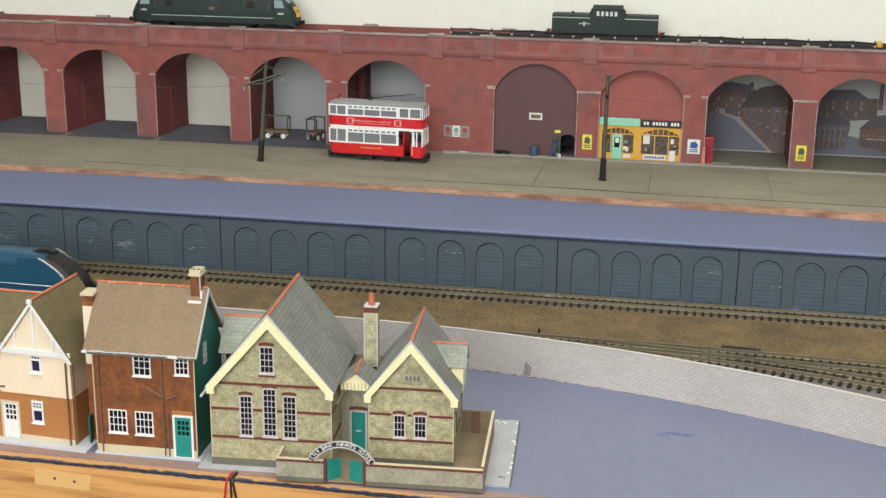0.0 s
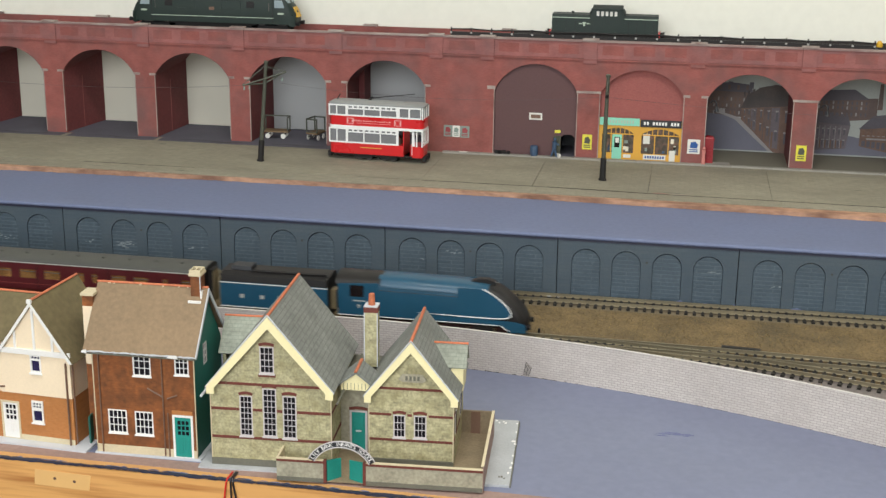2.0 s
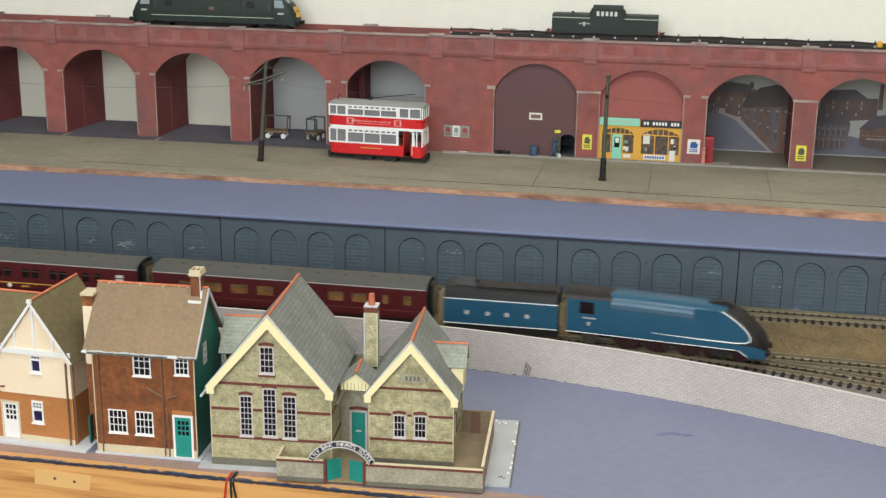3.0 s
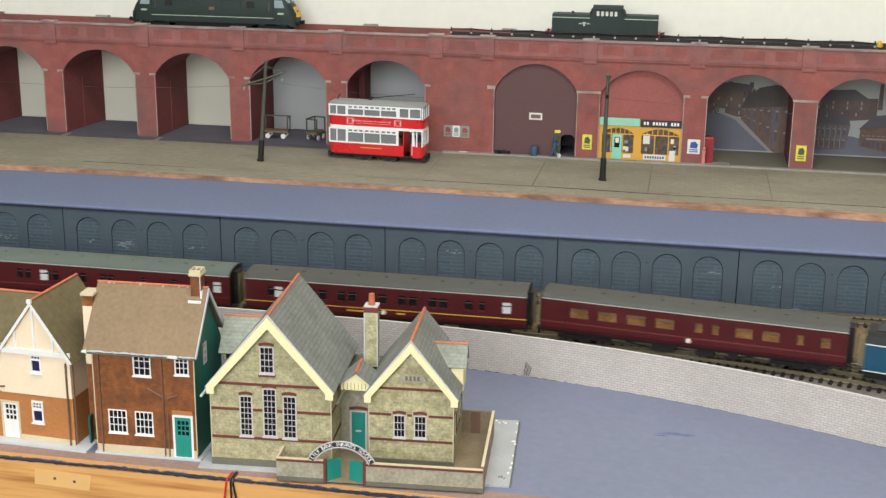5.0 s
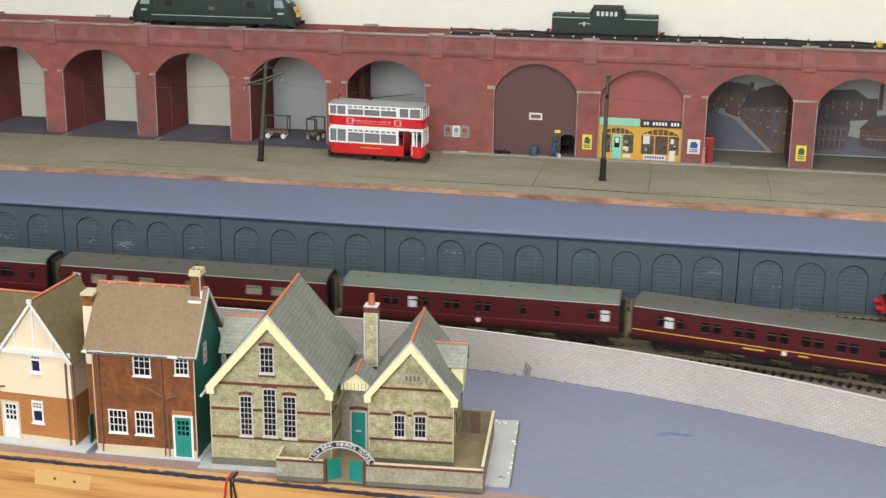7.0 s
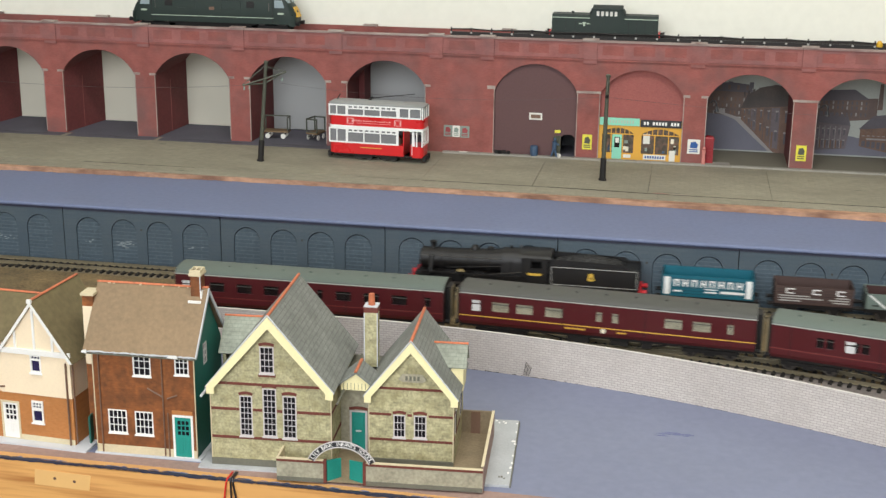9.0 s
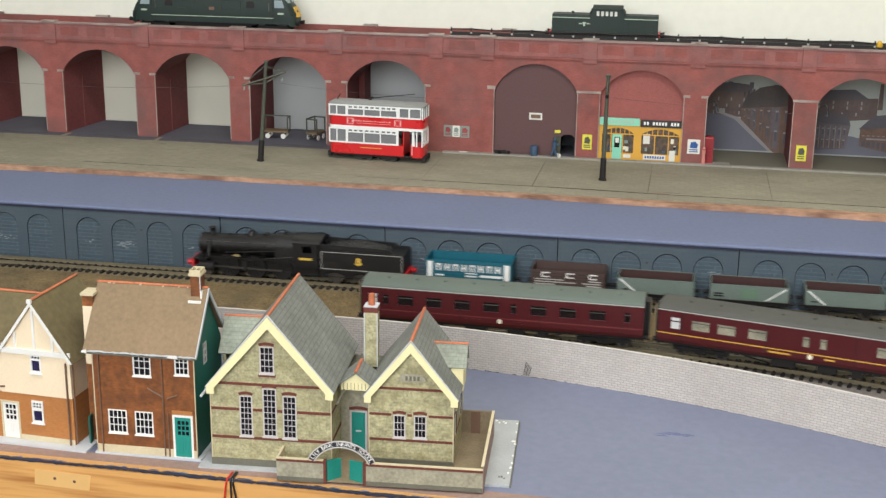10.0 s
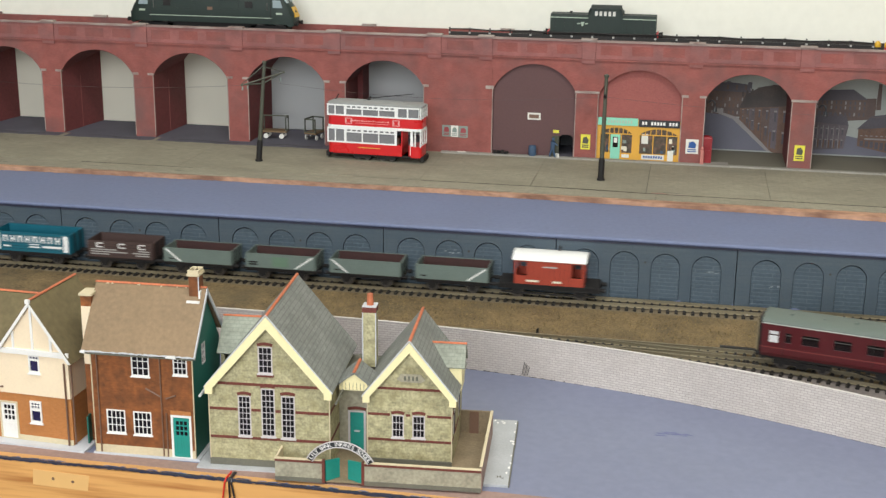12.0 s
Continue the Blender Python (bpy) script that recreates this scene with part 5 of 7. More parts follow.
    part("cab_roof", loft(BM(), [[(x, 17.4 * math.cos(a), 43 + 7.6 * math.sin(a)) for a in [math.pi * i / 12 for i in range(13)]] for x in (X(174), X(133))]), BLACK, e, "", True)
    ch = loft(BM(), [[(X(46 + a), y, z) for y, z in ((-3.5, 46), (3.5, 46), (3.5, 46 + h), (-3.5, 46 + h))] for a, h in ((-16, 3.0), (-9, 5.6), (0, 5.0), (6, 3.0))])
    part("chimney", ch, BLACK, e)
    part("frames", box(BM(), X(172), X(18), -6.5, 6.5, 7, 15), FRAMEBLACK, e)
    part("buffer_beam", box(BM(), X(3), X(0.6), -14, 14, 9.5, 14.5), FRAMEBLACK, e)
    for y in (-11, 11):
        part("buffer", tube(BM(), (X(1), y, 12), (X(-3.5), y, 12), 1.6, 2.8, 10), FRAMEBLACK, e)
    for s in (-1, 1):
        part("cylinder", box(BM(), X(47), X(30), s * 13.5 - 3, s * 13.5 + 3, 6.5, 14), FRAMEBLACK, e)
        part("coupling_rod", box(BM(), X(118), X(68), s * 11 - 0.5, s * 11 + 0.5, 10.4, 12), STEELW, e)
    for d in (66, 93, 120):
        wheelset(e, X(d), 13.2, 13.2, 8.1, 12, "near", WHEELRED)
    for d in (22, 46):
        wheelset(e, X(d), 6.4, 6.4, 8.1, 10, "near", WHEELRED)
    wheelset(e, X(152), 7.0, 7.0, 8.1, 0, "near")
    return e


def blue_tender():
    e = thing("tender", 0, 0, 0, 0, "blue streamlined tender with black top and pale lining", "tender")
    a, b = -51.0, 51.0
    for s in (-1, 1):
        sd = part("tender_side", slab(BM(), rect(a, b, 13, 37), (), s * 17.0 - 0.5, 1.0), LOCOBLUE, e)
        part("lining", box(BM(), a, b, s * 17.6 - 0.1, s * 17.6 + 0.1, 36.0, 36.8), WHITE, sd)
        part("lining", box(BM(), a, b, s * 17.6 - 0.1, s * 17.6 + 0.1, 13.2, 14.0), WHITE, sd)
        for x in (-30, -11, 6, 24):
            part("letter_bar", box(BM(), x - 1.9, x + 1.9, s * 17.6 - 0.1, s * 17.6 + 0.1, 22.4, 26), GREYLINE, sd)
    top = [(-16.5, 37), (16.5, 37), (15.5, 43), (11, 46), (-11, 46), (-15.5, 43)]
    part("tender_top", loft(BM(), [[(x, y, z) for y, z in top] for x in (a, b)]), BLACK, e, "black curved tender top")
    part("water_filler", loft(BM(), [[(x, y, z) for y, z in ((-8, 45), (8, 45), (7, 49.6), (-7, 49.6))] for x in (a + 8, a + 27)]), SIGNBLACK, e)
    part("coal_rail", slab(BM(), [(a + 28, 46), (b - 2, 46), (b - 2, 48.4), (b - 10, 47.6), (a + 28, 47.4)], (), -12, 0.8), BLACK, e)
    part("fire_iron_tunnel", tube(BM(), (a + 28, -9, 46.4), (b - 4, -9, 46.4), 1.3, 1.3, 8), BLACK, e, "", True)
    part("cab_handrail", tube(BM(), (b - 0.5, -17, 16), (b - 0.5, -17, 36), 0.5, 0.5, 6), BLACK, e)
    part("tender_back", box(BM(), a, a + 1, -16.6, 16.6, 12, 42), BLACK, e)
    part("tender_front", box(BM(), b - 1, b, -16.6, 16.6, 12, 45), BLACK, e)
    part("gangway", box(BM(), a - 6, a, -6.5, 6.5, 13, 37), GANGWAY, e, "tan corridor connection")
    part("gangway", box(BM(), b, b + 5, -5.5, 5.5, 14, 32), GANGWAY, e, "tan fall plate")
    part("frames", box(BM(), a, b, -13.4, 13.4, 6, 13.2), FRAMEBLACK, e)
    for x in (-36, -13, 13, 36):
        wheelset(e, x, 7.2, 7.2, 8.1, 0, "near")
    return e


def black_engine():
    """A black mixed-traffic engine running with its front towards -x; the front buffers are at x = -68."""
    e = thing("steam_locomotive", 0, 0, 0, 0, "weathered black steam locomotive with round-topped boiler", "locomotive")
    bm = tube(BM(), (-61, 0, 31.8), (-34, 0, 31.8), 10.6, 10.6, 22)
    part("smokebox", bm, BLACK, e, "", True)
    part("smokebox_door", loft(BM(), [[(-61 - q, r * math.cos(a), 31.8 + r * math.sin(a)) for a in [2 * math.pi * i / 18 for i in range(18)]] for q, r in ((0, 9.8), (1.4, 8.4), (2.2, 4), (2.4, 0.5))]), BLACK, e, "", True)
    part("boiler", tube(BM(), (-34, 0, 31.8), (22, 0, 33), 10.4, 11.8, 22), BLACK, e, "", True)
    bm = BM()
    for x in (-32, -14, 4, 20):
        tube(bm, (x - 0.5, 0, 31.9 + (x + 34) * 0.021), (x + 0.5, 0, 31.9 + (x + 34) * 0.021), 10.8 + (x + 34) * 0.022, None, 22)
    part("boiler_bands", bm, FRAMEBLACK, e)
    part("firebox", loft(BM(), [[(x, 12.6 * math.cos(a), 34 + 12.6 * math.sin(a)) for a in [math.pi * i / 12 for i in range(13)]] + [(x, -12.6, 18), (x, 12.6, 18)] for x in (20, 42)]), BLACK, e, "", True)
    part("chimney", revolve(BM(), (-50, 0, 41), [(3.6, 0), (2.8, 2), (2.9, 6), (3.6, 7.2), (3.4, 8)], 12), BLACK, e, "", True)
    part("dome", revolve(BM(), (-8, 0, 41.4), [(4.6, 0), (4.2, 3), (3.2, 5), (1.4, 6.2), (0.2, 6.4)], 12), BLACK, e, "", True)
    part("top_feed", revolve(BM(), (8, 0, 43.2), [(3.4, 0), (3.2, 2.6), (1.6, 3.4), (0.2, 3.5)], 12), BLACK, e, "", True)
    part("whistle", tube(BM(), (37, 4, 46), (37, 4, 49.4), 0.6, 0.6, 6), STEELW, e)
    part("safety_valve", revolve(BM(), (28, 0, 46), [(1.6, 0), (1.5, 3), (0.6, 3.2)], 8), BLACK, e)
    part("running_plate", slab(BM(), [(-66, 18), (-52, 18), (-49, 21), (44, 21), (46, 16), (68, 16), (68, 17.4), (47, 17.4), (45, 22.4), (-50, 22.4), (-53, 19.4), (-66, 19.4)], (), -16.5, 33), BLACK, e)
    cab = [(40, 17), (66, 17), (66, 42.5), (40, 42.5)]
    for s in (-1, 1):
        part("cab_side", slab(BM(), cab, [rect(50, 60, 32, 39)], s * 16 - 0.5, 1.0), BLACK, e)
        part("cab_number_bar", box(BM(), 46.5, 60, s * 16.7 - 0.15, s * 16.7 + 0.15, 24.6, 27.0), GOLD, e, "yellow number bar")
        part("name_plate", slab(BM(), [(-24, 23.2), (-16, 23.2), (-17, 25.2), (-20, 26), (-23, 25.2)], (), s * 14.6 - 0.3, 0.6), CREAMDULL, e, "dull brass name plate")
        for q, (xa, za, xb, zb) in enumerate(((-40, 40, -40, 24), (-8, 42, -12, 24), (8, 41, 8, 24), (-34, 30, 20, 30.5), (30, 40, 30, 24))):
            part("boiler_pipe", tube(BM(), (xa, s * (11.9 + q * 0.15), za - 4), (xb, s * (12.4 + q * 0.15), zb), 0.55, 0.55, 6), FRAMEBLACK, e)
        part("steam_pipe", tube(BM(), (-50, s * 9, 38), (-50, s * 14, 22), 2.0, 2.2, 10), BLACK, e, "", True)
        part("valve_gear_hanger", slab(BM(), [(-14, 19), (-8, 19), (-10, 9), (-13, 9)], (), s * 13.4 - 0.5, 1.0), FRAMEBLACK, e)
        part("connecting_rod", box(BM(), -50, -2, s * 12.6 - 0.4, s * 12.6 + 0.4, 10.4, 11.8), STEELW, e)
        part("reversing_rod", tube(BM(), (-8, s * 14.6, 20), (42, s * 15.4, 27), 0.5, 0.5, 5), STEELW, e)
        for d in (-30, -2, 26):
            part("splasher", loft(BM(), [[(d + 12.4 * math.cos(a), y, 12 + 12.4 * math.sin(a)) for a in [math.pi * (0.2 + 0.6 * i / 8) for i in range(9)]] for y in (s * 10, s * 14)]), BLACK, e)
        part("cylinder", tube(BM(), (-60, s * 14, 11), (-44, s * 14, 11), 4.6, 4.6, 14), FRAMEBLACK, e, "", True)
        part("coupling_rod", box(BM(), -30, 26, s * 11.2 - 0.5, s * 11.2 + 0.5, 9.2, 10.8), STEELW, e)
        part("handrail", tube(BM(), (-60, s * 11.6, 37), (20, s * 12.6, 38), 0.35, 0.35, 5), STEELW, e)
    part("cab_front", slab(BM(), [(-16, 17), (16, 17), (16, 42.5), (8, 46.6), (-8, 46.6), (-16, 42.5)], (), 40, 1, "zy"), BLACK, e)
    part("cab_roof", loft(BM(), [[(x, 17.0 * math.cos(a), 42 + 5.2 * math.sin(a)) for a in [math.pi * i / 10 for i in range(11)]] for x in (39, 69)]), BLACK, e, "", True)
    part("frames", box(BM(), -64, 64, -6.5, 6.5, 6, 20), FRAMEBLACK, e)
    part("buffer_beam", box(BM(), -68, -65.5, -15.5, 15.5, 10, 18.5), BUFFERRED, e, "red front buffer beam")
    for y in (-11, 11):
        part("buffer", tube(BM(), (-67, y, 13.5), (-73, y, 13.5), 1.6, 2.8, 10), BUFFERRED, e)
    for d in (-30, -2, 26):
        wheelset(e, d, 11.2, 11.2, 8.1, 12, "far")
    wheelset(e, -54, 6.2, 6.2, 8.1, 0, "far")
    return e


def black_tender():
    e = thing("tender", 0, 0, 0, 0, "black tender with coal, grey lining and a gold crest", "tender")
    a, b = -43.5, 43.5
    for s in (-1, 1):
        sd = part("tender_side", slab(BM(), rect(a, b, 15, 36.5), (), s * 16 - 0.5, 1.0), BLACK, e)
        bm = BM()
        for x0, x1, z0, z1 in ((a + 2, b - 2, 34.4, 35), (a + 2, b - 2, 17, 17.6), (a + 2, a + 2.6, 17, 35), (b - 2.6, b - 2, 17, 35)):
            box(bm, x0, x1, s * 16.6 - 0.1, s * 16.6 + 0.1, z0, z1)
        part("lining", bm, GREYLINE, sd)
        part("crest", slab(BM(), [(-4.4, 22.6), (-1.6, 22.6), (0.8, 24.0), (-0.4, 26.2), (-0.8, 29.8), (-3, 30.6), (-5.2, 29.8), (-5.6, 26.2), (-6.8, 24.0)], [[(-4, 24.6), (-2, 24.6), (-2, 26.4), (-4, 26.4)]], s * 16.6 - 0.15, 0.3), GOLD, sd, "gold crest")
        part("coal_plate", slab(BM(), [(a, 36), (b - 10, 36), (b - 16, 40), (a, 42)], (), s * 14 - 0.4, 0.8), BLACK, e)
        part("axle_frame", slab(BM(), rect(a, b, 8, 15), [archway(x - 9, x + 9, 8.2, 10, 12.5, 6) for x in (-28, 0, 28)], s * 12.8 - 0.5, 1.0), FRAMEBLACK, e)
    part("tank", box(BM(), a + 0.6, b - 0.6, -15.4, 15.4, 14, 35.5), BLACK, e)
    part("tank_end", box(BM(), b - 1, b, -16, 16, 14, 36.5), BLACK, e)
    bm = BM()
    rnd = random.Random(4)
    nx, ny = 26, 12
    grid = [[bm.verts.new((a + 3 + i * 70 / nx, -13 + j * 26 / ny, 35.5 + (8.5 * math.sin(math.pi * (i + 0.5) / (nx + 1)) ** 0.6 * math.sin(math.pi * (j + 0.3) / (ny + 0.6)) if 0 < i < nx and 0 < j < ny else 0) + rnd.uniform(-0.8, 0.8))) for j in range(ny + 1)] for i in range(nx + 1)]
    for i in range(nx):
        for j in range(ny):
            bm.faces.new((grid[i][j], grid[i + 1][j], grid[i + 1][j + 1], grid[i][j + 1]))
    part("coal", bm, COAL, e, "heap of black coal")
    part("rear_beam", box(BM(), b, b + 2, -15.5, 15.5, 10, 16.5), BUFFERRED, e, "red rear buffer beam")
    for y in (-11, 11):
        part("buffer", tube(BM(), (b + 1, y, 13.5), (b + 7, y, 13.5), 1.5, 2.6, 10), BUFFERRED, e)
    for x in (-28, 0, 28):
        wheelset(e, x, 7.4, 7.4, 8.1, 0, "far")
    return e


def chassis(w, L, wb):
    u = part("underframe", box(BM(), -L / 2, L / 2, -12.5, 12.5, 10.5, 14), FRAMEBLACK, w)
    for s in (-1, 1):
        part("solebar", box(BM(), -L / 2, L / 2, s * 13 - 0.7, s * 13 + 0.7, 9.5, 14), FRAMEBLACK, w)
        for q in (-1, 1):
            part("axle_guard", slab(BM(), [(q * wb / 2 - 6, 9.6), (q * wb / 2 + 6, 9.6), (q * wb / 2 + 2, 3.6), (q * wb / 2 - 2, 3.6)], (), s * 12.2 - 0.5, 1.0), FRAMEBLACK, w)
            part("buffer", tube(BM(), (q * L / 2, s * 11, 12), (q * (L / 2 + 6), s * 11, 12), 1.3, 2.3, 8), FRAMEBLACK, w)
        part("brake_lever", tube(BM(), (-4, s * 14, 8), (L / 2 - 8, s * 14, 10.5), 0.45, 0.45, 4), FRAMEBLACK, w)
    for q in (-1, 1):
        part("buffer_beam", box(BM(), -0.8, 0.8, -15, 15, 9.6, 14), FRAMEBLACK, w, "", False, at(q * (L / 2), 0, 0))
        wheelset(w, q * wb / 2, 6.4, 6.4, speed="far")


def open_wagon(label, paint, L, H, plank, inside=None):
    """An open wagon body with sides of planks or plates, a floor and a dark inside."""
    w = thing("goods_wagon", 0, 0, 0, 0, label, "goods wagon", "wagons of the goods train")
    chassis(w, L, L * 0.56)
    z0, z1, hw = 14, 14 + H, 16.0
    for s in (-1, 1):
        sd = part("side", box(BM(), -L / 2, L / 2, s * hw - 0.6, s * hw + 0.6, z0, z1), paint, w)
        part("side_lining", box(BM(), -L / 2 + 1, L / 2 - 1, s * (hw - 0.9) - 0.2, s * (hw - 0.9) + 0.2, z0, z1 - 0.5), inside or RUST, sd)
        n = plank
        for k in range(1, n):
            part("plank_joint", box(BM(), -L / 2, L / 2, s * (hw + 0.6) - 0.08, s * (hw + 0.6) + 0.08, z0 + H * k / n - 0.12, z0 + H * k / n + 0.12), FRAMEBLACK, sd)
        for x in (-L / 2 + 0.8, -9, 9, L / 2 - 0.8):
            part("strap", box(BM(), x - 0.7, x + 0.7, s * (hw + 0.7) - 0.2, s * (hw + 0.7) + 0.2, z0, z1), paint, sd)
    for q in (-1, 1):
        en = part("end", box(BM(), q * L / 2 - 0.6, q * L / 2 + 0.6, -hw + 0.6, hw - 0.6, z0, z1), paint, w)
        for y in (-6, 6):
            part("end_stanchion", box(BM(), q * (L / 2 + 0.6) - 0.6, q * (L / 2 + 0.6) + 0.6, y - 0.9, y + 0.9, z0 - 2, z1), FRAMEBLACK, en)
    part("wagon_floor", box(BM(), -L / 2, L / 2, -hw, hw, z0 - 0.5, z0 + 4), RUST, w, "rusty wagon floor")
    return w


def near_bar(w, x0, x1, z0, z1, m, y=-16.9, name="print_bar"):
    return part(name, box(BM(), x0, x1, y - 0.1, y + 0.1, z0, z1), m, w)


def teal_wagon():
    w = open_wagon("teal wooden open wagon with white lettering bars", TEAL, 85, 20.5, 7, TEAL)
    for x0, x1 in ((-41, -35.5), (35.5, 41)):
        near_bar(w, x0, x1, 15.6, 33, WHITE, name="white_stripe")
    for k in range(8):
        x = -29.4 + k * 8.4
        # block shapes stand for the owner's name
        near_bar(w, x - 2.7, x - 1.2, 24, 31, WHITE, name="lettering_bar")
        near_bar(w, x + 1.2, x + 2.7, 24, 31, WHITE, name="lettering_bar")
        near_bar(w, x - 1.2, x + 1.2, (29.5, 26.7)[k % 2], (31, 28.1)[k % 2], WHITE, name="lettering_bar")
    near_bar(w, -32, -24, 18.6, 20.2, WHITE)
    near_bar(w, -3, 9, 18.8, 20.2, WHITE)
    near_bar(w, -3, 9, 21.8, 22.8, WHITE)
    near_bar(w, 12, 34, 19, 21.4, WHITE)
    return w


def brown_wagon():
    w = open_wagon("dark brown wooden open wagon with pale lettering bars", WAGONBROWN, 71, 17, 6, WAGONBROWN)
    for x in (-22, 2, 24):
        near_bar(w, x - 4, x + 4, 28.2, 29.4, WHITE, name="lettering_bar")
        near_bar(w, x - 4, x - 2.4, 24.2, 29.4, WHITE, name="lettering_bar")
        near_bar(w, x - 4, x + 4, 24.2, 25.3, WHITE, name="lettering_bar")
    for z, x0, x1 in ((21.6, -32, -4), (21.6, 20, 32), (19.2, -32, 8), (19.2, 14, 32), (16.8, -32, -12), (16.8, 18, 32)):
        near_bar(w, x0, x1, z, z + 1.1, GREYLINE)
    return w


def steel_wagon(flip, marks):
    w = open_wagon("grey green steel mineral wagon with a white diagonal stripe", WAGONGREY, 72, 14.2, 1)
    a, b = ((-34, 27.6), (-18, 15)) if flip else ((34, 27.6), (16, 15))
    d = 1.3
    bm = slab(BM(), [(a[0] - d, a[1]), (a[0] + d, a[1]), (b[0] + d, b[1]), (b[0] - d, b[1])], (), -16.95, 0.15)
    part("diagonal_stripe", bm, WHITE, w, "white diagonal stripe")
    part("top_rail", box(BM(), -36, 36, -16.9, -15.2, 27.9, 28.6), WAGONGREY, w)
    for x in (-30, -4, 22):
        part("body_rivet_strip", box(BM(), x - 0.4, x + 0.4, -16.8, -16.5, 14.4, 27.8), WAGONGREY, w)
    if marks:
        near_bar(w, -10, 10, 16, 26, GREENPATCH, -16.75, "patch_of_paint")
        for z in (16.6, 19):
            near_bar(w, -33, -24, z, z + 1.4, FRAMEBLACK)
    else:
        near_bar(w, -31, -25, 17, 18.2, FRAMEBLACK)
    return w


def brake_van():
    w = thing("brake_van", 0, 0, 0, 0, "red brown goods brake van with white roof", "brake van")
    chassis(w, 98, 62)
    part("platform", box(BM(), -49, 49, -15.5, 15.5, 14, 15.6), FRAMEBLACK, w)
    for s in (-1, 1):
        sd = part("cabin_side", slab(BM(), rect(-34, 34, 15.5, 40), [rect(-32, -22, 24, 38), rect(22, 32, 24, 38)], s * 15.5 - 0.5, 1.0), VANRED, w)
        for x in range(-20, 21, 5):
            part("board_joint", box(BM(), x - 0.12, x + 0.12, s * 16.0 - 0.08, s * 16.0 + 0.08, 16, 39.6), FRAMEBLACK, sd)
        part("number_bar", box(BM(), -6, 8, s * 16.1 - 0.1, s * 16.1 + 0.1, 33, 34.4), GREYLINE, sd)
        for x0, x1 in ((-22, -10), (4, 12)):
            part("number_bar", box(BM(), x0, x1, s * 16.1 - 0.1, s * 16.1 + 0.1, 18, 20), CREAM, sd)
        part("footboard", box(BM(), -46, 46, s * 15.8 - 1.4, s * 15.8 + 1.4, 6.0, 6.9), FRAMEBLACK, w)
        for x in (-44, 0, 44):
            part("footboard_hanger", box(BM(), x - 0.5, x + 0.5, s * 14.5 - 0.4, s * 14.5 + 0.4, 6.5, 14), FRAMEBLACK, w)
    for x in (-20.5, 20.5):
        part("cabin_end", box(BM(), x - 0.5, x + 0.5, -15, 15, 15.5, 42), VANRED, w)
    for x in (-33.5, 33.5):
        part("veranda_rail", box(BM(), x - 0.5, x + 0.5, -15, 15, 15.5, 24), VANRED, w)
    part("roof", loft(BM(), [[(x, 17.0 * math.cos(a), 39.5 + 6.0 * math.sin(a)) for a in [math.pi * i / 12 for i in range(13)]] for x in (-36, 36)]), WHITE, w, "clean white curved roof", True)
    part("stove_pipe", tube(BM(), (8, 5, 44), (8, 5, 50), 1.2, 1.2, 8), FRAMEBLACK, w)
    return w


def trains():
    n, f = [], []
    n.append((streamliner(), 87.0, 60))
    n.append((blue_tender(), 182 + 51.0, 25))
    comp = [(-104, 9), (-88, 5)] + [(x + d, 7.5) for x in (-62, -34, -6, 22, 50) for d in (-5, 5)] + [(78, 7), (90, 5)]
    saloon = [(x, 16) for x in (-96, -71, -46, -21)] + [(8, 6), (22, 5)] + [(x, 14) for x in (46, 68)] + [(92, 5), (112, 8)]
    nine = [(x, 14) for x in (-86, -60, -34, -8, 34, 60, 86)] + [(12, 5), (-104, 5), (112, 5)]
    pairs = [(-92, 15), (-70, 15), (-44, 15), (60, 15), (84, 15), (-4, 5), (10, 5), (108, 5)]
    brake = [(x + d, 6) for x in (-80, -52, -24, 4) for d in (-4, 4)] + [(40, 5), (70, 5), (100, 7)]
    styles = [("maroon dining coach with tan interior behind wide windows", ROOFDARK, saloon, [], False, GLASSLIT),
              ("maroon corridor coach with a yellow waist line and dark grey roof", ROOFDARK, comp, [-98, 112], True, GLASSDARK),
              ("maroon coach with a pale green grey roof and small windows", ROOFPALE, brake, [-60, 112], False, GLASSDARK),
              ("maroon coach with a yellow waist line and bright interior", ROOFDARK, pairs, [-114], True, GLASSBRIGHT),
              ("last maroon coach with a pale green grey roof", ROOFPALE, nine, [-116], False, GLASSDARK)]
    gap = 292.0
    for (lb, rf, wi, wh, gold, pane), pitch in zip(styles, (275, 275, 264, 274, 268)):
        n.append((coach(lb, rf, wi, wh, gold, pane, "near", pitch / 2 - 7.8), gap + pitch / 2, 92))
        gap += pitch
    f.append((black_engine(), 67, 40))
    f.append((black_tender(), 178, 25))
    f.append((teal_wagon(), 286, 20))
    f.append((brown_wagon(), 384, 20))
    for k, (flip, marks) in enumerate(((True, False), (False, True), (True, False), (False, False))):
        f.append((steel_wagon(flip, marks), 468 + 87.9 * k, 20))
    f.append((brake_van(), 827.5, 30))
    return n, f


NOSE = [(0, -10.8), (1.25, 254), (2.5, 519), (3.2, 662), (5.5, 1077.5), (6.5, 1250), (7.2, 1383.5), (8.8, 1689), (9.5, 1818), (10.5, 1991), (12, 2262)]


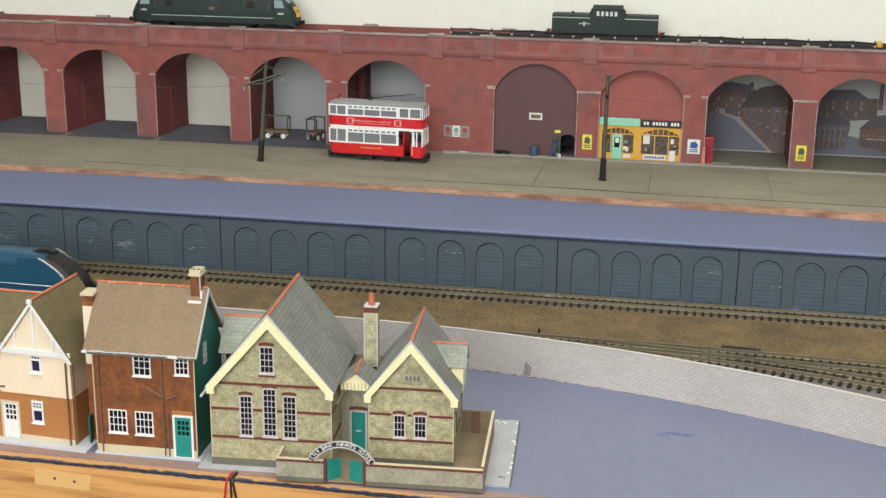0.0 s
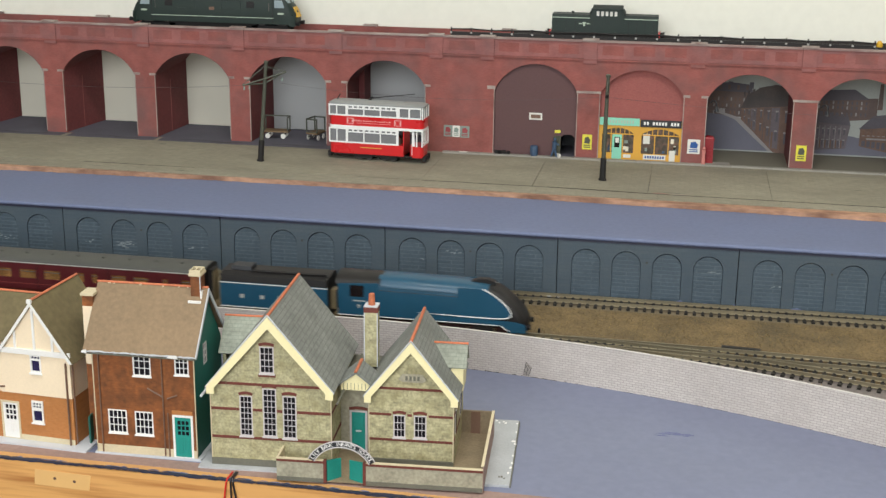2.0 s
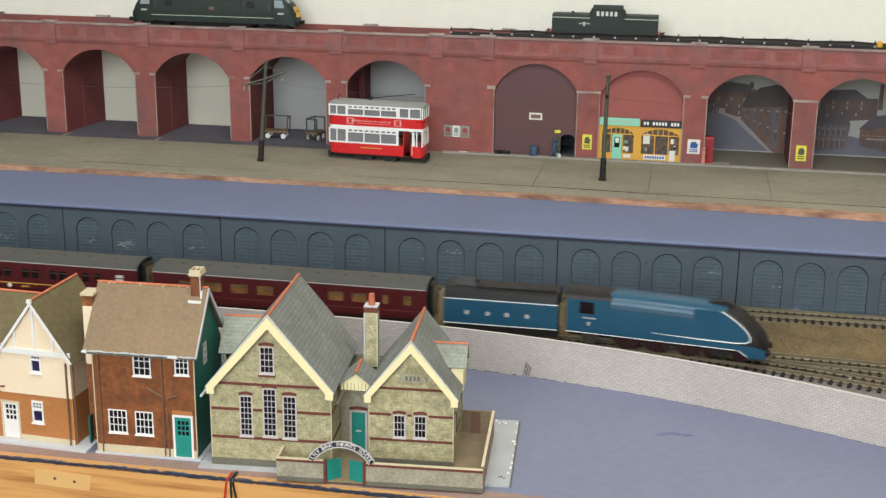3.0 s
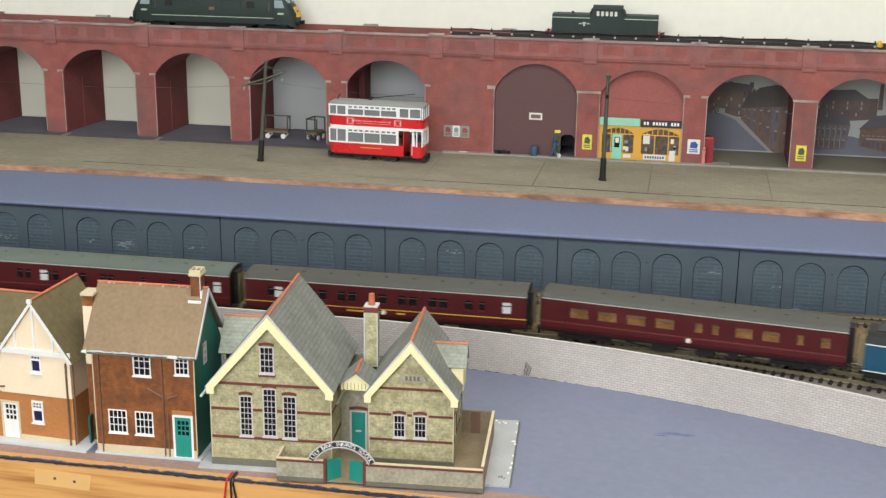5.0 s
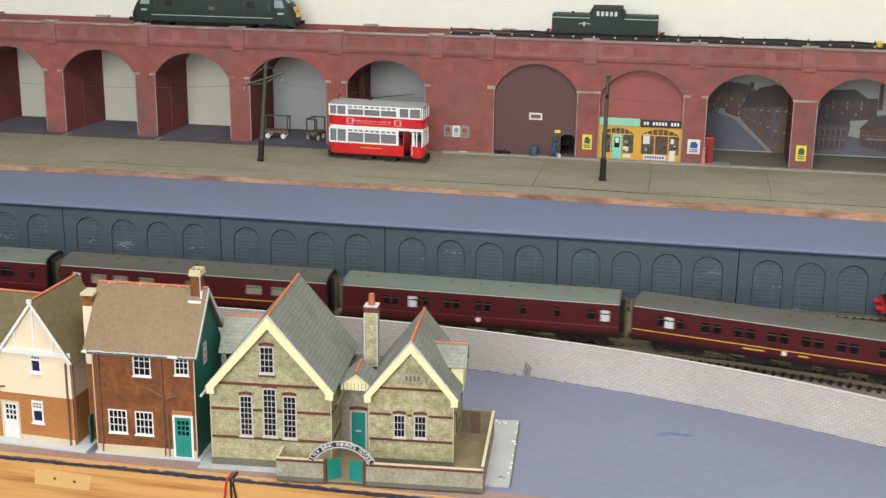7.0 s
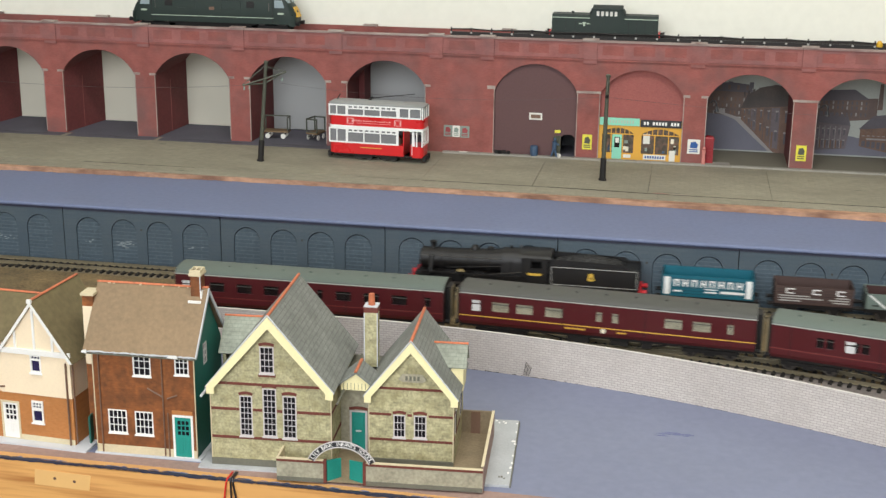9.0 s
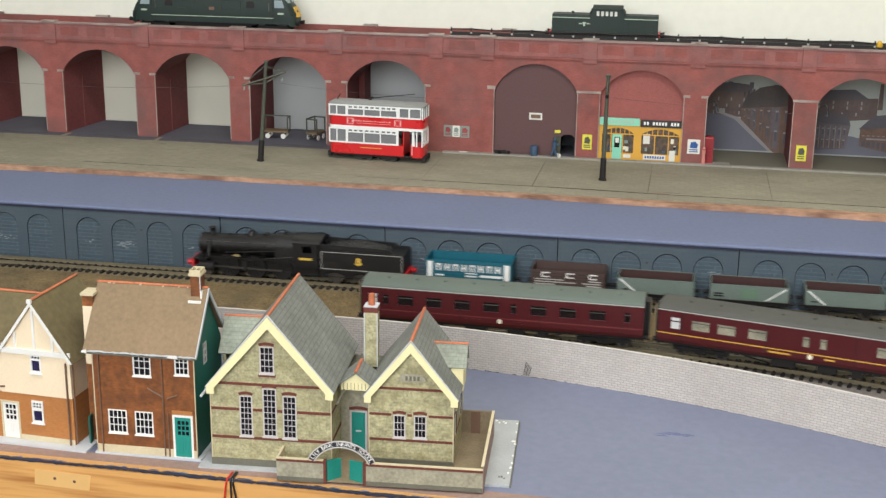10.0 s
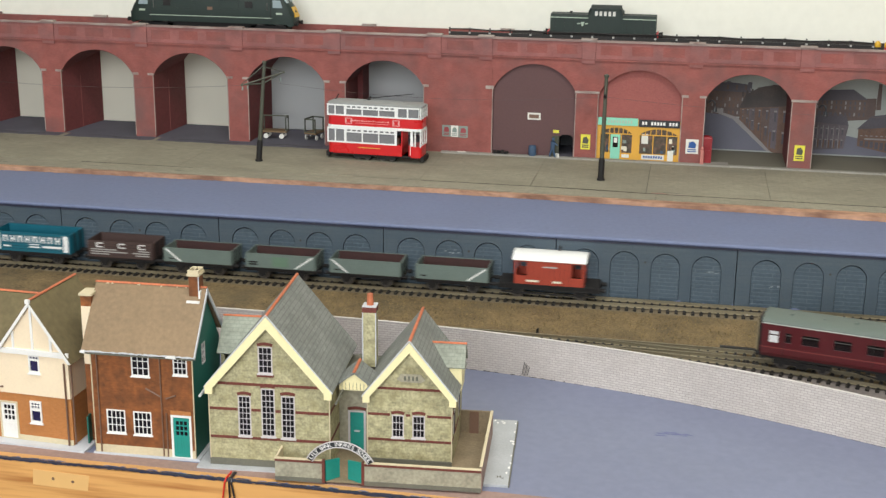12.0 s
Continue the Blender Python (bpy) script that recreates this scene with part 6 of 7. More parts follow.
def near_nose(t):
    """Where the express's nose is along the near line; it slows a little after three seconds."""
    ts, ss = [k[0] for k in NOSE], [k[1] for k in NOSE]
    i = max(0, min(len(ts) - 2, sum(1 for q in ts if q <= t) - 1))

    def slope(k):
        a, b = max(0, k - 1), min(len(ts) - 1, k + 1)
        return (ss[b] - ss[a]) / (ts[b] - ts[a])
    h = ts[i + 1] - ts[i]
    u = (t - ts[i]) / h
    return (2 * u ** 3 - 3 * u ** 2 + 1) * ss[i] + (u ** 3 - 2 * u ** 2 + u) * h * slope(i) + (3 * u ** 2 - 2 * u ** 3) * ss[i + 1] + (u ** 3 - u ** 2) * h * slope(i + 1)


def far_front(t):
    return 331.2 - 230.4 * (t - 8.8) - 7.0 * max(0.0, 8.8 - t)


def ride(path, s, half):
    a, b = path(s + half), path(s - half)
    return at((a[0] + b[0]) / 2, (a[1] + b[1]) / 2, RZ, math.degrees(math.atan2(a[1] - b[1], a[0] - b[0])))


NEAR, FAR = trains()
# ---- the street and the viaduct's fittings ----
WORKSHOP = mat("dark_maroon_workshop_front", C(94, 66, 66), 0.7, var=0.08, scale=16, fine=400)
SHOPGLASS = mat("shop_glass_with_wares", C(74, 66, 56), 0.35, var=0.6, scale=160, fine=500, patch=(C(126, 92, 78), 150, 0.8))
SHOPYELLOW = mat("ochre_shopfront_paint", C(218, 164, 62), 0.55, var=0.06, scale=50)
MINT = mat("mint_shop_paint", C(140, 212, 186), 0.55, var=0.05)
POSTERW = mat("white_enamel", C(222, 220, 212), 0.4, var=0.04)
POSTERY = mat("yellow_enamel", C(222, 212, 70), 0.4, var=0.05)
POSTERB = mat("blue_enamel", C(40, 84, 150), 0.4, var=0.05)
DULLBLUE = mat("dull_blue_plastic", C(60, 82, 108), 0.6, var=0.2, scale=150)
POSTERR = mat("red_enamel", C(150, 66, 70), 0.4, var=0.05)
POSTERG = mat("grey_green_enamel", C(132, 146, 138), 0.5, var=0.1)
DULLRED = mat("phone_box_red", C(142, 28, 36), 0.5, var=0.06)
MAST = mat("olive_mast_paint", C(76, 78, 66), 0.55, var=0.15, scale=60)
TRAMRED = mat("tram_red_enamel", C(206, 30, 34), 0.3, var=0.04, coat=0.3)
ADVERT = mat("pale_pink_print", C(226, 168, 164), 0.4, var=0.08, scale=200)
TRAMWHITE = mat("tram_white_enamel", C(238, 238, 236), 0.35, var=0.03)
TRAMROOF = mat("tram_grey_roof", C(148, 150, 148), 0.6, var=0.06)
DIESEL = mat("brunswick_green", C(26, 42, 37), 0.6, var=0.12, scale=30)
DIESELDARK = mat("dark_roof_green", C(40, 48, 46), 0.65, var=0.12, scale=30)
PALEGREEN = mat("pale_green_line", C(176, 190, 172), 0.5, var=0.05)
YELLOWEND = mat("yellow_warning_panel", C(216, 168, 44), 0.45, var=0.06)
GLASSPALE = mat("pale_cab_glazing", C(150, 164, 170), 0.15, var=0.08)
TRAMGLASS = mat("tram_glass", C(124, 124, 126), 0.15, var=0.1, scale=60)
UPPERBED = mat("dark_upper_bed", C(62, 58, 56), 0.9, var=0.3, scale=60, fine=400, bump=0.5)
WOOD = mat("trolley_wood", C(116, 94, 68), 0.7, var=0.15, scale=80)
SKYCARD = mat("printed_dull_sky", C(172, 176, 170), 0.8, var=0.08, scale=14)
PBRICK = mat("printed_brown_terrace", C(110, 94, 88), 0.8, var=0.18, scale=40, patch=(C(92, 82, 80), 50, 0.7))
PBRICK2 = mat("printed_orange_terrace", C(122, 98, 86), 0.8, var=0.2, scale=40, patch=(C(92, 78, 72), 60, 0.7))
PBRICK3 = mat("printed_mauve_terrace", C(112, 104, 108), 0.8, var=0.18, scale=40, patch=(C(96, 86, 86), 60, 0.7))
PROOF = mat("printed_slate_roofs", C(96, 92, 98), 0.8, var=0.14, scale=40)
PSMOKE = mat("printed_smoky_roofs", C(88, 80, 76), 0.8, var=0.2, scale=30, patch=(C(70, 66, 66), 40, 0.8))
PROAD = mat("printed_street", C(114, 114, 126), 0.8, var=0.08, scale=30)
PPAVE = mat("printed_pavement", C(152, 148, 146), 0.8, var=0.08, scale=30)
CONCRETE = mat("printed_concrete", C(112, 108, 95), 0.8, var=0.08, scale=20)


def viaduct_dressing():
    v = VIA
    for k, p in enumerate(PIERS_L + PIERS_R):
        wide = p in (PIERS_R[0], PIERS_R[2])
        if p == PIERS_L[-1]:
            spans = [(p - 14.6, p - 7)]
        elif wide:
            spans = [(p - 14.8, p + 14.8)]
        else:
            spans = [(p - 14.6, p - 6.5), (p + 6.5, p + 14.6)]
        for a, b in spans:
            part("impost", box(BM(), a, b, -1.2, 3, 81.2, 84.0), COPING, v, "worn pale impost stone")
        for x in (p - 13.5, p + 13.5):
            if abs(x - (PIERS_L[-1] + 13.5)) > 1:
                part("worn_edge", box(BM(), x - 0.5, x + 0.5, -0.3, 0.4, 3, 80.6), COPING, v)
    part("impost", box(BM(), 300, 309.8, -1.6, 3, 82, 86), COPING, v, "worn pale impost stone")
    part("worn_edge", box(BM(), 307.6, 309, -0.35, 0.4, 1, 82), COPING, v)
    part("flat_pilaster", box(BM(), 292, 308, -0.9, 0.1, 1, 107), REDBRICK, v)
    # parapet with sunk panels, bay by bay
    posts = sorted(PIERS_L + [299.3] + PIERS_R)
    for a, b in zip(posts, posts[1:]):
        x0, x1 = a + 8.2, b - 8.2
        n = 3 if b - a > 80 else 1
        w = (x1 - x0) / n
        part("parapet_facing", slab(BM(), rect(x0, x1, 123.4, 142.6), [rect(x0 + w * i + w * 0.16, x0 + w * (i + 1) - w * 0.16, 128, 139) for i in range(n)], -0.5, 0.6), PARAPET, v)
    for a, b, c in OPENINGS:
        part("arch_ring", loft(BM(), [[(x, -0.4 * q + 0.1, z) for q in (0, 1)] + [(x + 0 * q, -0.4 * q + 0.1, z + 1.6) for q in (1, 0)] for x, z in archway(a, b, 0, 81, c)[2:]]), REDBRICK, v)
        solid("arch_floor", box(BM(), a + 0.2, b - 0.2, 1, 94, 0.6, 0.95), ARCHFLOOR if a < 500 else CONCRETE, "grey floor sheet inside an arch", "floor sheet", "structure")
    part("rear_parapet", box(BM(), 236, 318, 93, 97, 130, 142), REDBRICK, v)
    part("rear_boarding", box(BM(), 318, PIERS_R[-1], 93, 97, 130, 142), UPPERBED, v, "dark boarding behind the railing")
    for x in (-243 - 155, -243, 130, -60, 312):
        part("rear_cap", box(BM(), x - 9, x + 9, 91.5, 98, 142, 144.6), COPING, v)
    # sheets behind the arches: cream for the room wall, greyer in the last two
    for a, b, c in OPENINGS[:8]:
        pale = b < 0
        solid("arch_back_sheet", slab(BM(), archway(a - 1, b + 1, 0.9, 81, c + 1.5), (), 95.4, 1.0), BACKCREAM if pale else BACKCARD, "plain cream sheet standing for the room wall behind an arch" if pale else "plain pale grey sheet closing the back of an arch", "card")
    # the rear half of the viaduct stands a little off the front half
    for k, w in ((3, 13), (4, 11), (5, 5)):
        a = OPENINGS[k][0]
        bm = loft(BM(), [[(a - 1, y0, z), (a + w * (y0 - 5) / 90, y0, z), (a + w, 95, z), (a - 1, 95, z)] for z in (0.9, 104) for y0 in (6,)])
        part("inner_reveal", bm, REDBRICK_SHADED, v)
        part("reveal_seam", box(BM(), a + w * 0.42, a + w * 0.42 + 0.4, 44, 45, 1, 70), REDINFILL, v)
    a = OPENINGS[7][0]
    part("inner_pier", box(BM(), a - 1, a + 7, 62, 95, 0.9, 104), REDBRICK_SHADED, v)
    # kerb along the foot
    kb = thing("kerb", 0, 0, 0, 0, "pale grey kerb stones along the foot of the viaduct", "kerb", "", "structure")
    me = mesh_of("kerb_stone", box(BM(), 0.15, 15.85, -3.5, 3.5, 0, 2.0), KERB)
    for i in range(35):
        ob = new("kerb_stone", me)
        ob.parent, ob.matrix_basis = kb, at(246 + i * 16, -4.2, 0.6)


def poster(x0, x1, z0, z1, back_m, ink_m, label, y=-0.2):
    """A framed enamel sign on the wall, its picture reduced to plain shapes."""
    p = thing("wall_poster", (x0 + x1) / 2, y, z0, 0, label, "poster", "posters on the viaduct")
    w, h = x1 - x0, z1 - z0
    part("panel", box(BM(), -w / 2, w / 2, -0.5, 0.1, 0, h), back_m, p)
    part("picture", slab(BM(), [(-w * 0.3, h * 0.42), (w * 0.26, h * 0.38), (w * 0.34, h * 0.66), (w * 0.1, h * 0.86), (-w * 0.24, h * 0.8)], (), -0.7, 0.3), ink_m, p)
    for z in (0.12, 0.25):
        part("print_bar", box(BM(), -w * 0.34, w * 0.34, -0.7, -0.4, h * z, h * (z + 0.07)), ink_m, p)
    return p


def workshop():
    a, b, c = OPENINGS[8]
    w = thing("workshop_front", 0, 4.4, 0, 0, "dark maroon workshop front filling an arch, small door open", "workshop front")
    part("infill", slab(BM(), archway(a + 0.1, b - 0.1, 1.0, 81, c - 0.1), [[(391.5, 1.2), (408.5, 1.2), (408.5, 25), (405, 28.4), (395, 28.4), (391.5, 25)]], 0, 1.4), WORKSHOP, w)
    # added black box: its colour stands for the unlit inside of the doorway
    part("dark_inside", slab(BM(), rect(386, 414, 1, 34), (), 70, 1), SIGNBLACK, w)
    for x in (386, 413):
        part("dark_box_side", box(BM(), x, x + 1, 1.6, 70, 1, 34), SIGNBLACK, w)
    part("dark_box_top", box(BM(), 387, 413, 1.6, 70, 33, 34), SIGNBLACK, w)
    part("open_door", box(BM(), 0, 9, -0.4, 0.4, 1, 27), MAST, w, "small door leaf standing open", False, at(391.4, -0.6, 0, 200))
    sg = part("sign_board", box(BM(), 352, 368, -0.9, 0, 45.5, 54), POSTERW, w, "white sign with dark lettering bar")
    part("sign_bar", box(BM(), 354, 366, -1.2, -0.8, 47.4, 52), PIPE, sg)
    part("yellow_plate", box(BM(), 384, 391, -0.8, 0, 30.4, 34), POSTERY, w, "small yellow plate")
    bm = revolve(BM(), (0, 0, 0), [(4.2, 0), (4.8, 2), (5.0, 6), (4.8, 10), (4.2, 12), (3.8, 12.1), (3.7, 11.2)], 16)
    solid("barrel", bm, DULLBLUE, "small blue barrel by the workshop wall", "barrel", "", True, at(360, -3.6, 2.6))
    rnd = random.Random(8)
    for k in range(4):
        bm = BM()
        tube(bm, (0, 0, 0), (rnd.uniform(3, 7), rnd.uniform(-1, 1), rnd.uniform(1, 4)), 1.5, 0.9, 7)
        box(bm, -2, 2, -1.5, 1.5, 0, rnd.uniform(2, 5))
        solid("scrap_part", bm, FRAMEBLACK, "dark scrap metal part beside the workshop", "scrap", "", False, at(313 + k * 5, -3.4, 2.6, rnd.uniform(0, 90)))
    # a workman figurine as one plain shape
    bm = BM()
    tube(bm, (-3.6, 0, 0), (-0.6, 0, 10), 1.2, 1.6, 8)
    tube(bm, (3.2, 0, 0), (0.6, 0, 10), 1.2, 1.6, 8)
    tube(bm, (0, 0, 9.6), (0.4, 0, 19), 2.6, 2.9, 10)
    tube(bm, (1.5, -0.5, 17.5), (6.4, -2, 14.6), 1.0, 0.8, 6)
    revolve(bm, (0.6, 0, 19.4), [(0.8, 0), (1.9, 1.2), (2.0, 2.6), (1.3, 4), (0.2, 4.4)], 10)
    solid("workman_figurine", bm, DULLBLUE, "small blue workman figurine by the open door", "figurine", "", True, at(385, -6, 2.6))
    solid("tool_box", box(BM(), -1.2, 1.2, -3, 3, 0, 4.4), POSTERW, "small pale box held out beside the figurine", "box", "", False, at(391, -7.4, 2.6, 30))


def shop():
    a, b, c = OPENINGS[9]
    s = thing("shop_front", a, 0, 0, 0, "ochre twin shopfront with mint and black fascias", "shop front")
    W = b - a
    part("brick_infill", slab(BM(), [(x - a, z) for x, z in archway(a + 0.1, b - 0.1, 50, 81, c - 0.1)], (), 8, 1.5), REDINFILL, s)
    lo = [(4.5, 42.6), (52, 97)]
    holes = []
    for x0, x1 in lo:
        holes.append([(q, z) for q, z in archway(x0, x1, 9.5, 33.5, 40.5, 10)])
    part("shop_facade", slab(BM(), rect(0.2, W - 0.2, 1, 51), holes, 4, 2.0), SHOPYELLOW, s)
    for x0, x1 in lo:
        w = part("shop_window", box(BM(), x0, x1, 5.6, 6.0, 9, 41), SHOPGLASS, s, "crowded display window")
        part("transom", box(BM(), x0, x1, 3.9, 5.4, 32.2, 33.4), SHOPYELLOW, w)
        n = 7
        for k in range(1, n):
            x = x0 + (x1 - x0) * k / n
            part("glazing_bar", box(BM(), x - 0.5, x + 0.5, 4.2, 5.4, 33.2, 40), SHOPYELLOW, w)
        rnd = random.Random(int(x0))
        for k in range(7):
            x, z = rnd.uniform(x0 + 2, x1 - 6), rnd.uniform(10.5, 24)
            part("display_item", box(BM(), x, x + rnd.uniform(2, 5), 5.0, 5.7, z, z + rnd.uniform(3, 7)), (POSTERG, PIPE, CREAM, DULLBLUE)[k % 4], w)
    for x in (15.4, 29.6, 68, 84.5):
        part("mullion", box(BM(), x - 0.6, x + 0.6, 4.0, 5.4, 9.5, 33), SHOPYELLOW, s)
    d = part("shop_door", slab(BM(), rect(17, 28.5, 2, 32), [rect(19.6, 26, 16, 29)], 3.6, 1.4), MINT, s, "mint shop door with a notice")
    part("door_pane", box(BM(), 19, 26.5, 4.6, 4.9, 15.6, 29.4), GLASSDARK, d)
    part("door_notice", box(BM(), 20.8, 25, 4.0, 4.5, 22, 28), POSTERW, d)
    f = part("mint_fascia", box(BM(), 1, 49, 2.4, 4.2, 43.5, 52.6), MINT, s, "mint fascia with pale lettering bars")
    for k in range(9):
        part("letter_bar", box(BM(), 13 + k * 3.4, 15 + k * 3.4, 2.2, 2.5, 46.2, 50), PALEGREEN, f)
    f = part("black_fascia", box(BM(), 50, W - 1, 2.4, 4.2, 43, 51.6), SIGNBLACK, s, "black fascia with white lettering bars")
    for k in range(12):
        if k not in (2, 8):
            part("letter_bar", box(BM(), 54 + k * 3.6, 56.4 + k * 3.6, 2.2, 2.5, 45.6, 49.4), FRAMEW, f)
    part("stall_board", box(BM(), 55, 82, 3.2, 4.1, 3, 9), POSTERW, s, "white board with blue lettering bars")
    for k in range(8):
        part("letter_bar", box(BM(), 57 + k * 3, 59 + k * 3, 3.0, 3.3, 4.6, 7.6), POSTERB, s)
    part("notice", box(BM(), 31, 40, 3.4, 4.1, 4, 8), POSTERW, s)
    part("pavement_board", box(BM(), 86, 93, 3.0, 4.1, 2, 15), POSTERW, s)
    part("window_poster", box(BM(), 54, 62, 4.4, 5.0, 22, 34), POSTERW, s)
    poster(418.4, 430, 12.6, 31, POSTERY, MAST, "small yellow enamel sign with a dark green device")
    poster(544.6, 559.6, 13.6, 31.2, POSTERW, POSTERB, "white enamel sign with a blue picture")
    poster(671.4, 683.4, 11.4, 30, POSTERY, MAST, "small yellow enamel sign with a dark picture")
    poster(246.4, 257, 20.4, 34.6, POSTERG, POSTERR, "small framed poster in red and grey")
    poster(257.4, 266.6, 20.2, 34.4, POSTERW, POSTERG, "small framed poster in grey and white")
    poster(267, 278.6, 19.8, 34.2, POSTERG, POSTERR, "small framed poster with a red device")


def street_backscene(k, scheme):
    """A printed town picture on card at the back of an arch, in flat layers."""
    a, b, c = OPENINGS[k]
    p = thing("printed_backscene", a, 90, 0.9, 0, "faded printed street scene on card inside an arch", "backscene", "printed street scenes")
    W = b - a
    part("sky_card", slab(BM(), [(x - a, z) for x, z in archway(a - 1, b + 1, 0.2, 81, c + 1)], (), 2.0, 1.0), SKYCARD, p)
    if scheme == 0:
        lay = [("far_terrace", [(0, 44), (54, 44), (54, 78), (0, 78)], PBRICK, 1.6), ("far_roof", [(0, 76), (58, 75), (52, 85), (30, 87), (0, 86)], PROOF, 1.4), ("street", [(0, 2), (84, 2), (60, 22), (40, 41), (20, 46), (0, 48)], PROAD, 1.2),
               ("pavement", [(80, 2), (88, 2), (64, 24), (46, 42), (22, 49), (16, 48), (36, 41)], PPAVE, 1.0), ("near_terrace", [(44, 41), (62, 24), (86, 1), (102, -1), (102, 60), (44, 56)], PBRICK2, 0.8), ("near_roof", [(43, 55), (102, 60), (102, 84), (84, 86), (66, 82), (50, 72)], PSMOKE, 0.6)]
    else:
        lay = [("far_terrace", [(0, 40), (80, 48), (80, 74), (0, 70)], PBRICK, 1.6), ("far_roof", [(0, 68), (12, 82), (52, 84), (70, 72)], PROOF, 1.4), ("street", [(0, 2), (102, 2), (102, 16), (50, 26), (0, 10)], PROAD, 1.2),
               ("near_terrace", [(0, 6), (46, 10), (50, 40), (0, 44)], PBRICK3, 0.8), ("near_roof", [(0, 43), (50, 39), (46, 52), (0, 58)], PROOF, 0.6), ("corner_shop", [(62, 14), (102, 6), (102, 40), (62, 36)], PBRICK2, 0.8), ("shop_roof", [(60, 35), (102, 39), (102, 56), (76, 52)], PROOF, 0.6),
               ("factory_chimney", [(80, 60), (86, 60), (85, 92), (81, 92)], PBRICK, 0.5)]
    made = {}
    for nm, pts, m, d in lay:
        made[nm] = part(nm, slab(BM(), pts, (), d, 0.3), m, p)
    rnd = random.Random(k)
    if scheme == 0:
        # seven house fronts stepping down the hill, each wider and lower than the last
        x = 45.0
        for i in range(7):
            w = 4.6 + i * 1.15
            foot, eave = 38 - max(0, x - 45) * 0.9, 55 + i * 0.6
            foot = max(foot, 2)
            fr = part("printed_house", slab(BM(), [(x, foot + 2), (x + w, foot - 1), (x + w, eave), (x, eave - 1)], (), 0.62, 0.15), (PBRICK2, PBRICK, PBRICK3)[i % 3], made["near_terrace"])
            h = (eave - foot) / 2
            for z in (foot + 0.25 * h, foot + 1.2 * h):
                part("printed_window", box(BM(), x + 0.55 * w, x + 0.8 * w, 0.4, 0.6, z + 0.1 * h, z + 0.55 * h), PROOF, fr)
                part("printed_lintel", box(BM(), x + 0.5 * w, x + 0.85 * w, 0.4, 0.6, z + 0.56 * h, z + 0.64 * h), PPAVE, fr)
            part("printed_door", box(BM(), x + 0.15 * w, x + 0.35 * w, 0.4, 0.6, foot + 1.5, foot + 0.8 * h), PIPE, fr)
            part("printed_chimney", box(BM(), x + 0.1 * w, x + 0.1 * w + 2.2 + i * 0.2, 0.4, 0.6, 70 + i * 2, 76 + i * 2), PSMOKE, made["near_roof"])
            x += w + 0.25
        for i in range(9):
            for z in (47, 56, 64):
                if not (z == 47 and 1 < i < 5):
                    part("printed_sash", box(BM(), 4 + i * 5.2, 5.6 + i * 5.2, 1.3, 1.6, z, z + 4), PPAVE if (i + z) % 3 == 0 else PIPE, made["far_terrace"])
        for i in range(5):
            part("printed_chimney", box(BM(), 4 + i * 11, 7 + i * 11, 1.1, 1.4, 78, 84), PBRICK, made["far_roof"])
        part("printed_shop", box(BM(), 14, 24, 1.2, 1.6, 48, 54), PPAVE, made["far_terrace"])
        for x in (26, 52):
            part("printed_chimney", box(BM(), x, x + 5, 1.2, 1.6, 80, 88), PROOF, made["far_roof"])
    else:
        for i in range(7):
            part("printed_door", box(BM(), 1.4 + i * 6.4, 2.9 + i * 6.4, 0.5, 0.8, 10, 20), PIPE, made["near_terrace"])
            part("printed_pilaster", box(BM(), 0.3 + i * 6.4, 0.9 + i * 6.4, 0.5, 0.8, 10, 38), PPAVE, made["near_terrace"])
            part("printed_chimney", box(BM(), 3 + i * 6.4, 5 + i * 6.4, 0.4, 0.7, 51, 57), PBRICK, made["near_roof"])
            for z in (13, 27):
                part("printed_window", box(BM(), 4 + i * 6.4, 5.8 + i * 6.4, 0.5, 0.8, z, z + 7), PROOF, made["near_terrace"])
                part("printed_lintel", box(BM(), 3.6 + i * 6.4, 6.2 + i * 6.4, 0.5, 0.8, z + 7, z + 8), PPAVE, made["near_terrace"])
        for i in range(6):
            part("printed_window", box(BM(), 65 + i * 6, 67.4 + i * 6, 0.5, 0.8, 28, 34), PIPE, made["corner_shop"])
            part("printed_sill", box(BM(), 64.6 + i * 6, 67.8 + i * 6, 0.5, 0.8, 26.8, 27.8), PPAVE, made["corner_shop"])
            part("printed_shop_window", box(BM(), 65 + i * 6, 69 + i * 6, 0.5, 0.8, 14 - i, 21 - i * 0.4), PROOF, made["corner_shop"])
        part("printed_awning", box(BM(), 70, 100, 0.4, 0.8, 22.4, 24.4), PPAVE, made["corner_shop"])
        for i in range(12):
            for z in (51, 59, 65):
                part("printed_sash", box(BM(), 4 + i * 5.6, 5.8 + i * 5.6, 1.3, 1.6, z, z + 4), PROOF if (i + z) % 3 else PPAVE, made["far_terrace"])
    return p


